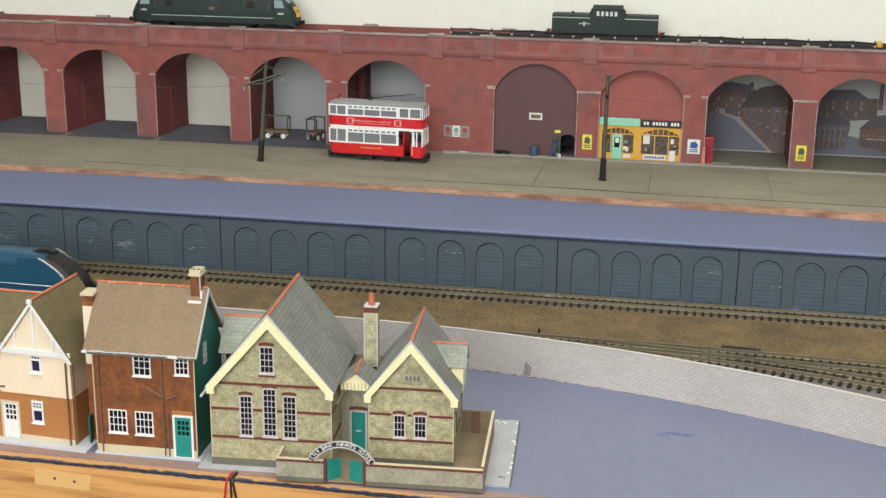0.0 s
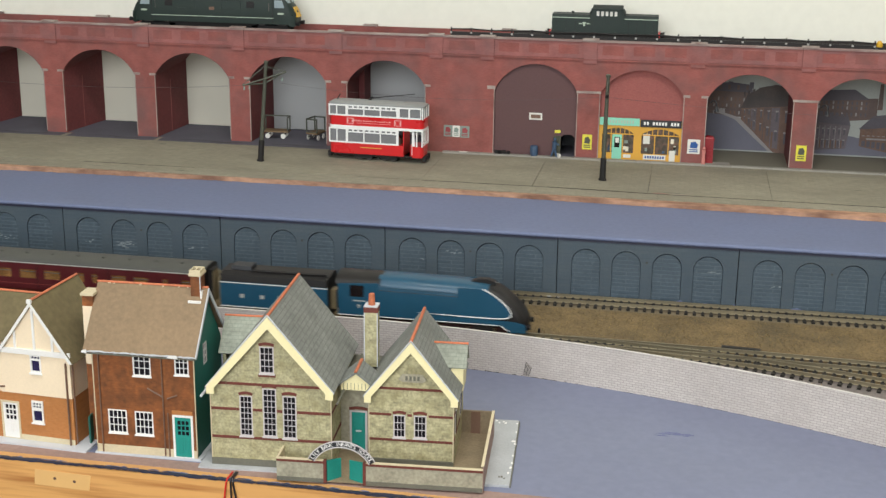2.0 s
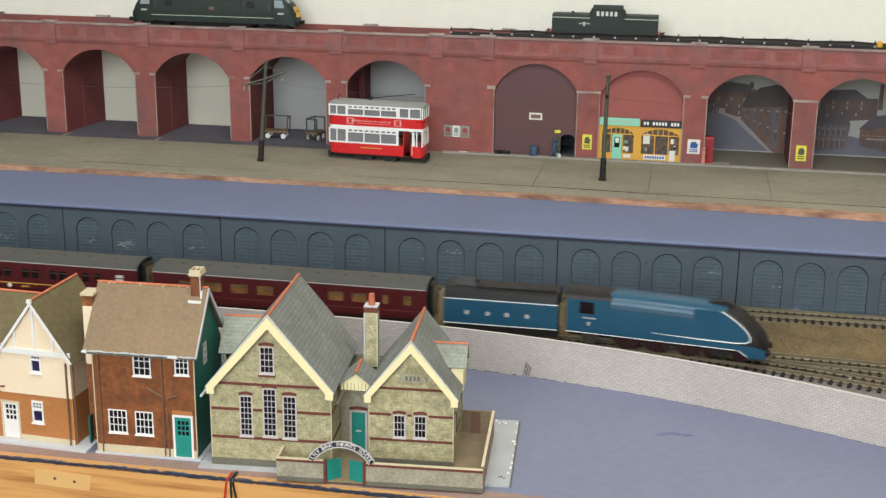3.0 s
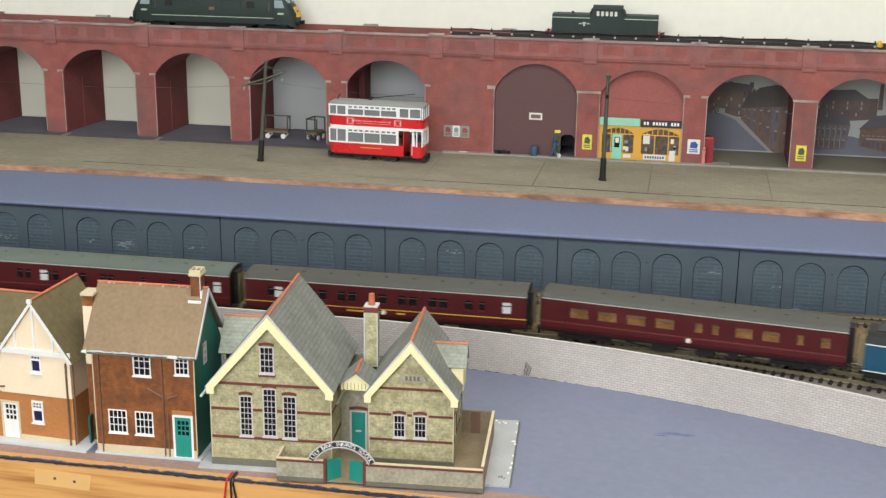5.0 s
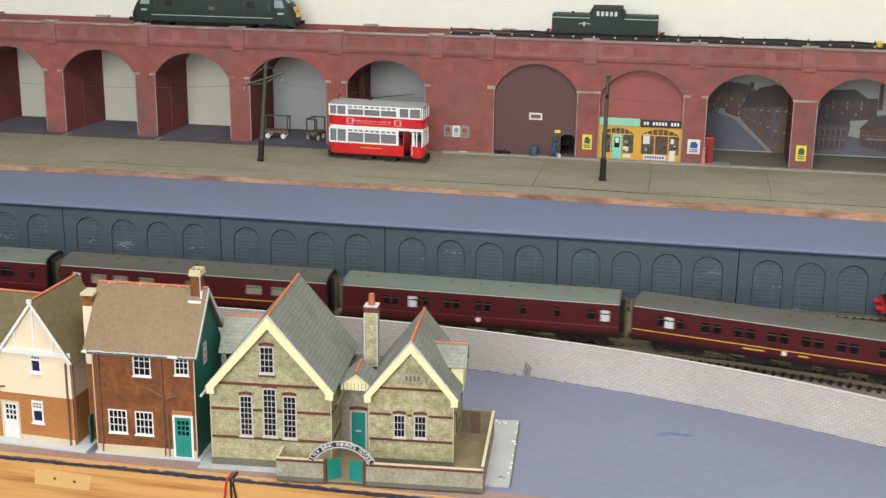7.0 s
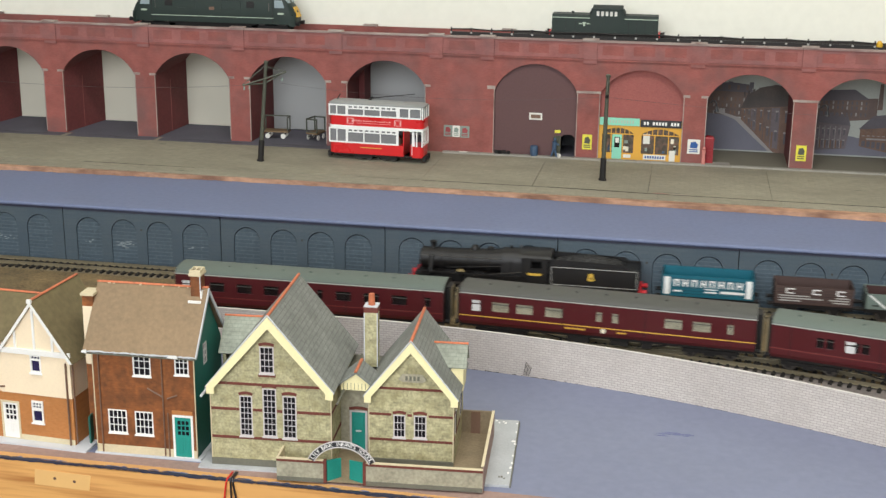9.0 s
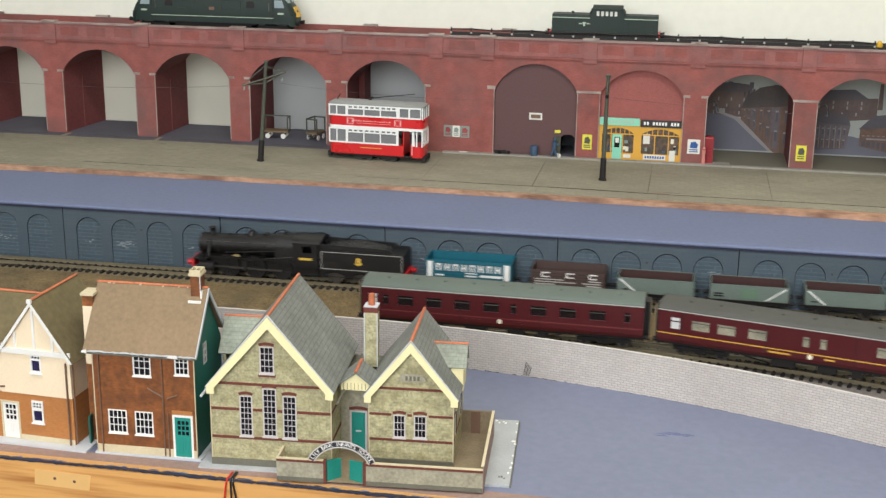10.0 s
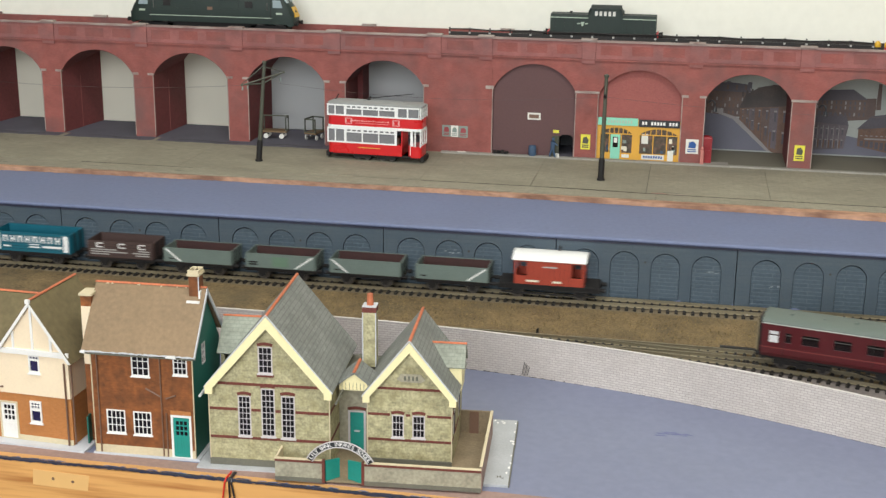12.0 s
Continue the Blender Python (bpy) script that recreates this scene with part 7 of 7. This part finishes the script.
def trolley(x, y, rz, L, label):
    t = thing("luggage_trolley", x, y, 0.95, rz, label, "trolley", "station trolleys")
    part("deck", box(BM(), -L / 2, L / 2, -8, 8, 9, 11), WOOD, t)
    for q in (-1, 1):
        f = slab(BM(), rect(-8, 8, 11, 29), [rect(-6.6, 6.6, 12, 27.4)], -0.7, 1.4, "zy")
        part("end_frame", f, MAST, t, "", False, at(q * (L / 2 - 1), 0, 0))
        for s in (-1, 1):
            part("wheel", tube(BM(), (q * L * 0.3, s * 7.4 - 0.6, 4.2), (q * L * 0.3, s * 7.4 + 0.6, 4.2), 3.3, 3.3, 16), POSTERW, t, "white spoked wheel", True)
        part("axle", tube(BM(), (q * L * 0.3, -7, 5), (q * L * 0.3, 7, 5), 0.7, 0.7, 6), FRAMEBLACK, t)
    part("top_rail", box(BM(), -L / 2 + 0.5, L / 2 - 0.5, 6.4, 7.8, 27.6, 29.2), MAST, t)
    return t


def tram_mast(x, y, lean, arms, label):
    m = thing("tram_mast", x, y, 0.6, 0, label, "mast", "masts along the street")
    m.matrix_basis = at(x, y, 0.6, 0, 0, lean)
    part("base_sleeve", revolve(BM(), (0, 0, 0), [(4.6, 0), (4.6, 1.6), (3.6, 2.2), (3.4, 24), (2.8, 26)], 14), FRAMEBLACK, m, "black base sleeve", True)
    part("pole", revolve(BM(), (0, 0, 25), [(2.6, 0), (2.4, 30), (2.2, 62), (2.0, 92), (2.8, 93), (2.8, 95), (1.0, 96)], 14), MAST, m, "", True)
    if arms:
        for y2, z2, x2 in ((-16, 84, -22), (10, 102, 22)):
            part("arm", tube(BM(), (0, 0, 94), (x2, y2, z2 + 8), 0.9, 0.8, 6), MAST, m)
        part("cross_arm", tube(BM(), (-22, -16, 91), (22, 10, 109), 1.0, 1.0, 6), MAST, m)
        part("stay", tube(BM(), (0, 0, 116), (-22, -16, 92), 0.5, 0.5, 5), MAST, m)
        part("stay", tube(BM(), (0, 0, 114), (22, 10, 109), 0.5, 0.5, 5), MAST, m)
        for p in ((-20, -15, 90), (-15, -11, 91), (18, 8, 102)):
            part("insulator", tube(BM(), (p[0], p[1], p[2] - 4), p, 1.2, 0.9, 8), POSTERG, m, "dull grey insulator", True)
    else:
        part("insulator", tube(BM(), (0, -4.4, 96), (0, -2, 97), 2.0, 2.0, 8), FRAMEBLACK, m, "dark clamp", True)
        part("bracket", tube(BM(), (0, -2, 112), (0, -9, 101), 0.8, 0.8, 6), MAST, m)
    return m


def tram():
    t = thing("tram", 176.8, -54, 0.6, -3.3, "red and white double-deck tram standing on the street", "tram")
    t.matrix_basis = at(178.2, -61, 0.6, -3.3) @ Matrix.Diagonal((0.97, 1, 1.07, 1))
    L, hw = 60.6, 14.5
    part("underframe", box(BM(), -L + 4, L - 4, -11, 11, 5, 8), FRAMEBLACK, t)
    for x in (-16, 16):
        tk = part("truck", box(BM(), x - 11, x + 11, -11.6, 11.6, 2.2, 6), FRAMEBLACK, t)
        for d in (-6, 6):
            part("wheel", tube(BM(), (x + d, -9.6, 3.6), (x + d, 9.6, 3.6), 3.6, 3.6, 14), STEELW, tk)
    for q in (-1, 1):
        part("fender", box(BM(), q * (L + 0.5) - 2.2, q * (L + 0.5) + 2.2, -11, 11, 2.5, 8), FRAMEBLACK, t)

    def ring(l, w, z, r=7.0):
        """A rounded-end plan outline."""
        pts = []
        for cx, cy, a0 in ((l - r, w - r, 0), (-l + r, w - r, 90), (-l + r, -w + r, 180), (l - r, -w + r, 270)):
            pts += [(cx + r * math.cos(radians(a0 + 15 * i)), cy + r * math.sin(radians(a0 + 15 * i)), z) for i in range(7)]
        return pts
    cut = 40.0

    def band(nm, z0, z1, m, l=L, w=hw, lb=""):
        return part(nm, loft(BM(), [ring(l, w, z0), ring(l, w, z1)]), m, t, lb, True)
    # lower panel stops short of the open platform
    part("lower_panel", box(BM(), -L + 8, cut - 4, -hw, hw, 7.5, 19.5), TRAMRED, t)
    part("lower_panel", loft(BM(), [ring(L * 0.3, hw - 0.6, 7.5), ring(L * 0.3, hw - 0.6, 19.5)]), TRAMRED, t, "", True, at(-L * 0.7, 0, 0))
    part("dash_panel", loft(BM(), [ring(9, hw - 0.8, 6.5, 6), ring(9, hw - 0.8, 19.5, 6)]), TRAMRED, t, "", True, at(L - 9.2, 0, 0))
    part("platform_step", box(BM(), cut - 4, L - 8, -hw + 1, hw - 1, 6.4, 8), FRAMEBLACK, t)
    part("bulkhead", box(BM(), cut - 5, cut - 4, -hw + 1, hw - 1, 8, 38), TRAMRED, t)
    part("stair_panel", slab(BM(), [(46, 9), (51, 9), (49, 36), (46.6, 36)], (), -hw + 1, 1.2), TRAMWHITE, t, "white stair stringer")
    part("fleet_line", box(BM(), -20, 8, -hw - 0.15, -hw + 0.1, 14.6, 15.4), GOLD, t)
    for nm, z0, z1 in (("lower_saloon", 19.5, 36.5), ("upper_saloon", 50.0, 63.0)):
        low = nm[0] == "l"
        wins = [(-35.5, -15.6), (-14.2, 5.6), (7, 26.6)]
        ends = [(-58.6, -50.6), (-49.2, -38.4)] + ([] if low else [(31, 42), (44, 57)])
        wx1 = 29.6 if low else L - 2.5
        for s in (-1, 1):
            holes = [rect(a, b, z0 + 1.6, z1 - 5.0) for a, b in wins] + [rect(a, b, z0 + 1.6, z1 - 1.8) for a, b in ends]
            holes += [rect(a + k * 6.7 + 0.8, a + k * 6.7 + 5.4, z1 - 3.6, z1 - 1.6) for a, b in wins for k in range(3)]
            w = part(nm + "_side", slab(BM(), rect(-L + 0.6, wx1, z0, z1), holes, s * (hw - 0.2) - 0.5, 1.0), TRAMWHITE, t)
            part("saloon_glass", box(BM(), -L + 2, wx1 - 1, s * (hw - 1.2) - 0.1, s * (hw - 1.2) + 0.1, z0 + 0.6, z1 - 0.6), TRAMGLASS, w, "grey tinted saloon glass")
        part("saloon_core", box(BM(), -L + 9, 30 if low else L - 9, -7, 7, z0, z0 + 7), PIPE, t, "brown seats inside")
        for q in ((-1,) if low else (-1, 1)):
            part("end_glass", box(BM(), q * (L - 1.4) - 0.2, q * (L - 1.4) + 0.2, -hw + 1.2, hw - 1.2, z0 + 0.5, z1 - 0.5), GLASSPALE, t)
            for y in (-hw + 0.6, -4.6, 4.6, hw - 0.6):
                part("end_pillar", box(BM(), q * (L - 0.9) - 0.7, q * (L - 0.9) + 0.7, y - 0.8, y + 0.8, z0, z1), TRAMWHITE, t)
    for x in (L - 1.2, L - 8):
        part("platform_pillar", box(BM(), x - 0.7, x + 0.7, -hw + 0.3, -hw + 1.5, 19, 37), TRAMWHITE, t)
        part("platform_pillar", box(BM(), x - 0.7, x + 0.7, hw - 1.5, hw - 0.3, 19, 37), TRAMWHITE, t)
    part("windscreen", slab(BM(), rect(-hw + 0.5, hw - 0.5, 19.5, 37), [rect(-hw + 2, -5, 21.5, 35), rect(-4, 4, 21.5, 35), rect(5, hw - 2, 21.5, 35)], L - 1.8, 1.0, "zy"), TRAMWHITE, t)
    band("cream_rail", 36.5, 39.4, TRAMWHITE, L + 0.4, hw + 0.3)
    b = band("advert_band", 39.4, 50.0, TRAMRED, L, hw, "red advertisement band")
    rnd = random.Random(5)
    for k in range(16):
        x = -28 + k * 3.0
        part("advert_bar", box(BM(), x, x + rnd.uniform(1.4, 2.4), -hw - 0.2, -hw + 0.1, 44.6, 44.6 + rnd.uniform(0.7, 1.6)), ADVERT, b)
    for x in (-37, 24):
        part("advert_scroll", slab(BM(), [(x, 41.4), (x + 9, 41.4), (x + 9, 48), (x, 48)], [[(x + 0.8, 42.2), (x + 8.2, 42.2), (x + 6.4, 44.6), (x + 8.2, 47.2), (x + 0.8, 47.2), (x + 2.6, 44.6)]], -hw - 0.2, 0.3), ADVERT, b)
    part("advert_line", box(BM(), -24, 20, -hw - 0.2, -hw + 0.1, 42.4, 42.8), ADVERT, b)
    r = part("roof", loft(BM(), [ring(L + 0.6, hw + 0.5, 63.0), ring(L + 0.6, hw + 0.5, 64.4), ring(L - 3, hw - 3, 65.8), ring(L - 9, hw - 7, 66.4)]), TRAMROOF, t, "", True)
    part("trolley_plank", box(BM(), -34, 34, -2.4, 2.4, 66.2, 67.2), TRAMROOF, r)
    part("trolley_pole", tube(BM(), (-10, 0, 69), (46, 2, 76), 0.5, 0.4, 5), FRAMEBLACK, r)
    part("trolley_base", tube(BM(), (-12, 0, 66.5), (-8, 0, 70.5), 2.2, 1.0, 8), FRAMEBLACK, r)
    part("trolley_hook", tube(BM(), (-54, 0, 66), (-50, 0, 72), 0.7, 0.7, 5), FRAMEBLACK, r)
    return t


def warship():
    """The long green diesel on the viaduct."""
    e = thing("diesel_locomotive", -64, 50, 136, 0, "long dark green diesel locomotive with a yellow nose panel", "locomotive")
    H, w = 109.5, 17.0

    def sec(x, top, hw, z0=11):
        return [(x, hw, z0), (x, hw + 0.3, 22), (x, hw - 0.6, top - 8), (x, hw - 4, top - 2.4), (x, 0, top), (x, -hw + 4, top - 2.4), (x, -hw + 0.6, top - 8), (x, -hw - 0.3, 22), (x, -hw, z0)]
    s = [sec(-H, 27, 13, 9), sec(-H + 4, 33, 15.5, 8), sec(-H + 9, 40, 16.4), sec(-H + 17, 49, w), sec(-H + 24, 50.5, w)]
    body = part("body", loft(BM(), s + [sec(-x, t[4][2], t[0][1], t[0][2]) for x, t in [(q[0][0], q) for q in s[::-1]]]), DIESEL, e, "", True)
    for sd in (-1, 1):
        y = sd * 17.35
        part("side_line", box(BM(), -82, 82, y - 0.15, y + 0.15, 18.4, 19.3), PALEGREEN, body)
        for q in (-1, 1):
            part("cab_window", slab(BM(), [(q * 97, 32), (q * 84, 32), (q * 84, 41.5), (q * 94, 41.5)], (), y - 0.5 if sd < 0 else y - 0.1, 0.6), GLASSPALE, body, "pale cab side window")
            part("door_line", box(BM(), q * 81 - 0.3, q * 81 + 0.3, y - 0.15, y + 0.15, 13, 42), BLACK, body)
            part("handrail", tube(BM(), (q * 76.5, y, 28), (q * 76.5, y, 38), 0.5, 0.5, 5), STEELW, body)
            part("number_bar", box(BM(), q * 92 - 4, q * 92 + 4, y - 0.15, y + 0.15, 23.6, 26), PALEGREEN, body)
        part("crest", box(BM(), -3.5, 3.5, y - 0.15, y + 0.15, 27, 31), PIPE, body)
        for x in (-58, 52):
            part("grille", box(BM(), x - 5, x + 5, y - 0.3, y + 0.3, 31, 39), BLACK, body)
        for x in (-34, 26):
            part("side_panel", slab(BM(), rect(x - 13, x + 13, 28, 40), [rect(x - 12.5, x + 12.5, 28.5, 39.5)], y - 0.15, 0.3), DIESELDARK, body)
    part("warning_panel", loft(BM(), [[(H - 4.6 + d, y, z) for y, z in ((-8, 20), (8, 20))] + [(H - 9.8 + d, y, z) for y, z in ((7, 32.6), (-7, 32.6))] for d in (4.4, 7.0)]), YELLOWEND, e, "yellow nose warning panel")
    for y0, y1 in ((-12, -1), (1, 12)):
        part("windscreen", loft(BM(), [[(H - 10 + d, y, 38) for y in (y0, y1)] + [(H - 15.4 + d, y, 45) for y in (y1, y0)] for d in (0.6, 2.0)]), GLASSPALE, e)
    part("roof_grille", box(BM(), -30, 30, -8, 8, 50, 51.4), DIESELDARK, e)
    part("skirt", box(BM(), -60, 60, -13, 13, 3, 12), FRAMEBLACK, e)
    for q in (-1, 1):
        bo = part("bogie", box(BM(), q * 76 - 24, q * 76 + 24, -13, 13, 3, 9), FRAMEBLACK, e)
        for d in (-14, 14):
            part("wheel", tube(BM(), (q * 76 + d, -9.4, 6.4), (q * 76 + d, 9.4, 6.4), 6.4, 6.4, 16), STEELW, bo)
        for y in (-11, 11):
            part("buffer", tube(BM(), (q * (H - 2), y, 12), (q * (H + 5), y, 12), 1.6, 2.8, 10), FRAMEBLACK, e)
    return e


def shunter():
    e = thing("diesel_shunter", 436.5, 50, 136, 0, "dark green centre-cab diesel shunter", "locomotive")
    part("footplate", box(BM(), -66, 66, -15.5, 15.5, 10, 14), FRAMEBLACK, e)
    for a, b in ((-64, -18), (24, 64)):
        h = part("bonnet", loft(BM(), [[(x, 14.5, 13), (x, 14.5, 31), (x, 12.5, 34.4), (x, -12.5, 34.4), (x, -14.5, 31), (x, -14.5, 13)] for x in (a, b)]), DIESEL, e)
        part("bonnet_top", box(BM(), a, b, -12, 12, 34.2, 35.4), DIESELDARK, h)
        part("bonnet_line", box(BM(), a, b, -14.9, -14.3, 31.0, 31.9), PALEGREEN, h)
        for k in range(4):
            x = a + (b - a) * (k + 0.5) / 4
            part("bonnet_door_line", box(BM(), x - 0.2, x + 0.2, -14.75, -14.3, 14, 30), BLACK, h)
    part("exhaust", tube(BM(), (-40, 0, 34), (-40, 0, 38), 2, 1.6, 8), DIESELDARK, e)
    c = part("cab", slab(BM(), [(-18, 13), (24, 13), (24, 38), (20, 43), (-14, 43), (-18, 38)], [rect(-10 + k * 5.4, -6.6 + k * 5.4, 34.4, 40) for k in range(5)], -15, 30), DIESEL, e)
    part("cab_glass", box(BM(), -11, 17, -14, -13.6, 33.8, 40.6), POSTERW, c, "bright cab windows")
    part("cab_roof", loft(BM(), [[(x, y, z) for y, z in ((-15.4, 42), (-10, 45.6), (0, 46.6), (10, 45.6), (15.4, 42))] for x in (-15, 21)]), DIESELDARK, e, "", True)
    for x in (-17.4, 23.4):
        part("cab_shoulder", tube(BM(), (x, -15.3, 37), (x * 0.86 + 0.4, -15.3, 43.4), 1.5, 1.5, 6), DIESELDARK, c)
    for a, b in ((-31, -27), (-21.6, -17), (10, 20)):
        part("crest_bar", box(BM(), a, b, -14.9, -14.4, 24, 25.2), PALEGREEN, e)
    part("crest", slab(BM(), [(-27, 26.5), (-26, 24.5), (-25.6, 21.6), (-23.6, 21.6), (-23.2, 24.5), (-22, 26.5)], (), -14.95, 0.5), PALEGREEN, e)
    for x in (-36, 0, 36):
        part("wheel", tube(BM(), (x, -9.6, 8), (x, 9.6, 8), 8, 8, 18), FRAMEBLACK, e)
    for q in (-1, 1):
        part("buffer_beam", box(BM(), q * 66 - 1, q * 66 + 1, -15, 15, 8, 15), BUFFERRED, e)
        for y in (-11, 11):
            part("buffer", tube(BM(), (q * 66, y, 12), (q * 72, y, 12), 1.6, 2.8, 10), FRAMEBLACK, e)
    return e


def viaduct_top():
    tr = thing("upper_track", 0, 0, 0, 0, "model track along the top of the viaduct", "track", "", "structure")
    for u in (-8.25, 8.25):
        part("rail", box(BM(), PIERS_L[0], PIERS_R[-1], 50 + u - 0.6, 50 + u + 0.6, 132.8, 136), RAIL, tr)
    bm = BM()
    x = PIERS_L[0] + 5
    while x < PIERS_R[-1] - 5:
        box(bm, x - 1.6, x + 1.6, 34.5, 65.5, 130, 132.9)
        x += 7.9
    tagged(part("sleepers", bm, SLEEPER, tr), kind="stuff")
    part("upper_bed", box(BM(), PIERS_L[0], PIERS_R[-1], 7, 92, 129.9, 130.3), UPPERBED, tr, "dark ballast bed along the viaduct top")
    f = thing("railing", 0, 24, 129.8, 0, "low black railing with clips behind the parapet", "railing")
    part("base_rail", box(BM(), 250, 752, -1.2, 1.2, 11.5, 17.6), SLEEPER, f)
    for k in range(20):
        top = BM()
        a, b = 250 + k * 25.1, 250 + (k + 1) * 25.1
        tube(top, (a, 0, 20.6 + 0.7 * math.sin(k * 2.1)), (b, 0, 20.6 + 0.7 * math.sin(k * 2.1 + 2.1)), 0.9, 0.9, 6)
        part("top_rail", top, SLEEPER, f)
    for k in range(21):
        part("post", box(BM(), 249 + k * 25.1, 250.6 + k * 25.1, -0.8, 0.8, 0, 22.8), SLEEPER, f)
        part("clip", box(BM(), 248.6 + k * 25.1, 251 + k * 25.1, -1.6, -1.0, 15.4, 17.6), GREYLINE, f)
    for x in (757, 768):
        b = thing("buffer_stop", x, 24, 129.8, 0, "small yellow and black buffer stop head", "buffer stop", "buffer stop heads")
        part("post", box(BM(), -3, 3, -3, 3, 0, 16), BUFFERRED if x > 760 else SLEEPER, b)
        part("head", revolve(BM(), (0, 0, 16), [(3.4, 0), (3.8, 2), (3.4, 5), (1.6, 7), (0.2, 7.4)], 10), YELLOWEND, b, "yellow rounded head", True)


def street_things():
    trolley(20, 30, 4, 34, "wooden platform trolley with dark end frames and white wheels")
    trolley(72, 32, 78, 24, "dark wooden hand trolley with a canopy frame")
    tram_mast(43, -105.7, 4.9, True, "tall olive tram mast with a bracket arm and black base")
    tram_mast(451.7, -110.2, 0.6, False, "tall olive tram mast with a black base")
    p = thing("telephone_box", 570, 9, 2.6, 0, "red model telephone box in the mouth of an arch", "telephone box")
    part("box_body", slab(BM(), rect(-5.5, 5.5, 0, 27), [rect(-4 + i * 2.8, -1.8 + i * 2.8, 6 + j * 4.6, 9.6 + j * 4.6) for i in range(3) for j in range(4)], -5.5, 1.0), DULLRED, p)
    part("box_core", box(BM(), -5.4, 5.4, -4.4, 5.5, 0, 27), DULLRED, p)
    part("box_cornice", box(BM(), -6, 6, -6, 6, 27, 29.4), DULLRED, p)
    part("box_dome", loft(BM(), [[(x * k, y * k, z) for x, y in ((-5.6, -5.6), (5.6, -5.6), (5.6, 5.6), (-5.6, 5.6))] for k, z in ((1, 29.4), (0.8, 31.2), (0.4, 32))]), DULLRED, p)
    solid("pavement_slab", box(BM(), 556, 596, -7.6, 12, 0.7, 2.5), KERB, "pale stone slab under the telephone box", "slab", "structure")
    bm = BM()
    for q in (-1, 1):
        tube(bm, (q * 1.2, 0, 0), (q * 0.8, 0, 9), 1.0, 1.3, 7)
    tube(bm, (0, 0, 8.6), (0, 0, 17), 2.0, 2.3, 9)
    revolve(bm, (0, 0, 17.4), [(0.7, 0), (1.7, 1.2), (1.6, 2.8), (0.2, 4)], 9)
    solid("pink_figurine", bm, mat("pale_pink_plastic", C(206, 132, 124), 0.6), "small plain pink figurine beside the telephone box", "figurine", "", True, at(564.5, -5.4, 2.6))
    for x in (568.5, 695.5):
        lp = thing("wall_lamp", x, -0.5, 76, 0, "black swan-neck lamp on a pier", "wall lamp", "pier lamps")
        bm, pts = BM(), [(0, 0, 0), (2, -2, 3), (5, -4, 3.6), (7, -5, 1), (7.4, -5, -4)]
        for u, w in zip(pts, pts[1:]):
            tube(bm, u, w, 0.9, 0.9, 6)
        part("neck", bm, SIGNBLACK, lp, "", True)
        part("lamp_shade", tube(BM(), (7.4, -5, -9), (7.4, -5, -3.4), 2.9, 1.4, 10), SIGNBLACK, lp, "", True)
    wire = mat("thin_wire", C(84, 70, 70), 0.5, var=0.05)
    for (xa, za), (xb, zb), sag in (((-420, 92), (30, 92), 10), ((72, 96), (451, 96), 10), ((453, 96), (900, 92), 8)):
        bm, n = BM(), 24
        pts = [(xa + (xb - xa) * i / n, -110, za + (zb - za) * i / n - sag * 4 * (i / n) * (1 - i / n)) for i in range(n + 1)]
        for u, w in zip(pts, pts[1:]):
            tube(bm, u, w, 0.16, 0.16, 4)
        solid("overhead_wire", bm, wire, "thin overhead wire strung between the masts", "wire")
    solid("dropped_card", box(BM(), -5, 5, -1.6, 1.6, 0, 0.7), POSTERW, "scrap of white card lying on the kerb", "scrap", "", False, at(272, -5, 2.6, 5))


viaduct_dressing()
workshop()
shop()
street_backscene(10, 0)
street_backscene(11, 1)
street_backscene(12, 0)
tram()
warship()
shunter()
viaduct_top()
street_things()


def motions():
    times = [k / 5 for k in range(61)]
    for ob, back, half in NEAR:
        walk(ob, [(t, ride(near_path, near_nose(t) - back, half)) for t in times])
    for ob, back, half in FAR:
        walk(ob, [(t, ride(far_path, far_front(t) + back, half)) for t in (0, 3, 6, 7.2, 8, 8.8, 9.6, 10.8, 12)])
    # driving wheels and carrying wheels roll with the trains
    steps = {"near": near_nose, "far": far_front}
    for ob, r, speed, (x, y, z) in SPIN:
        rate = 10 if r > 10 else 30
        walk(ob, [(k / rate, at(x, y, z, 0, 0, math.degrees(steps[speed](k / rate) / r))) for k in range(12 * rate + 1)])


motions()
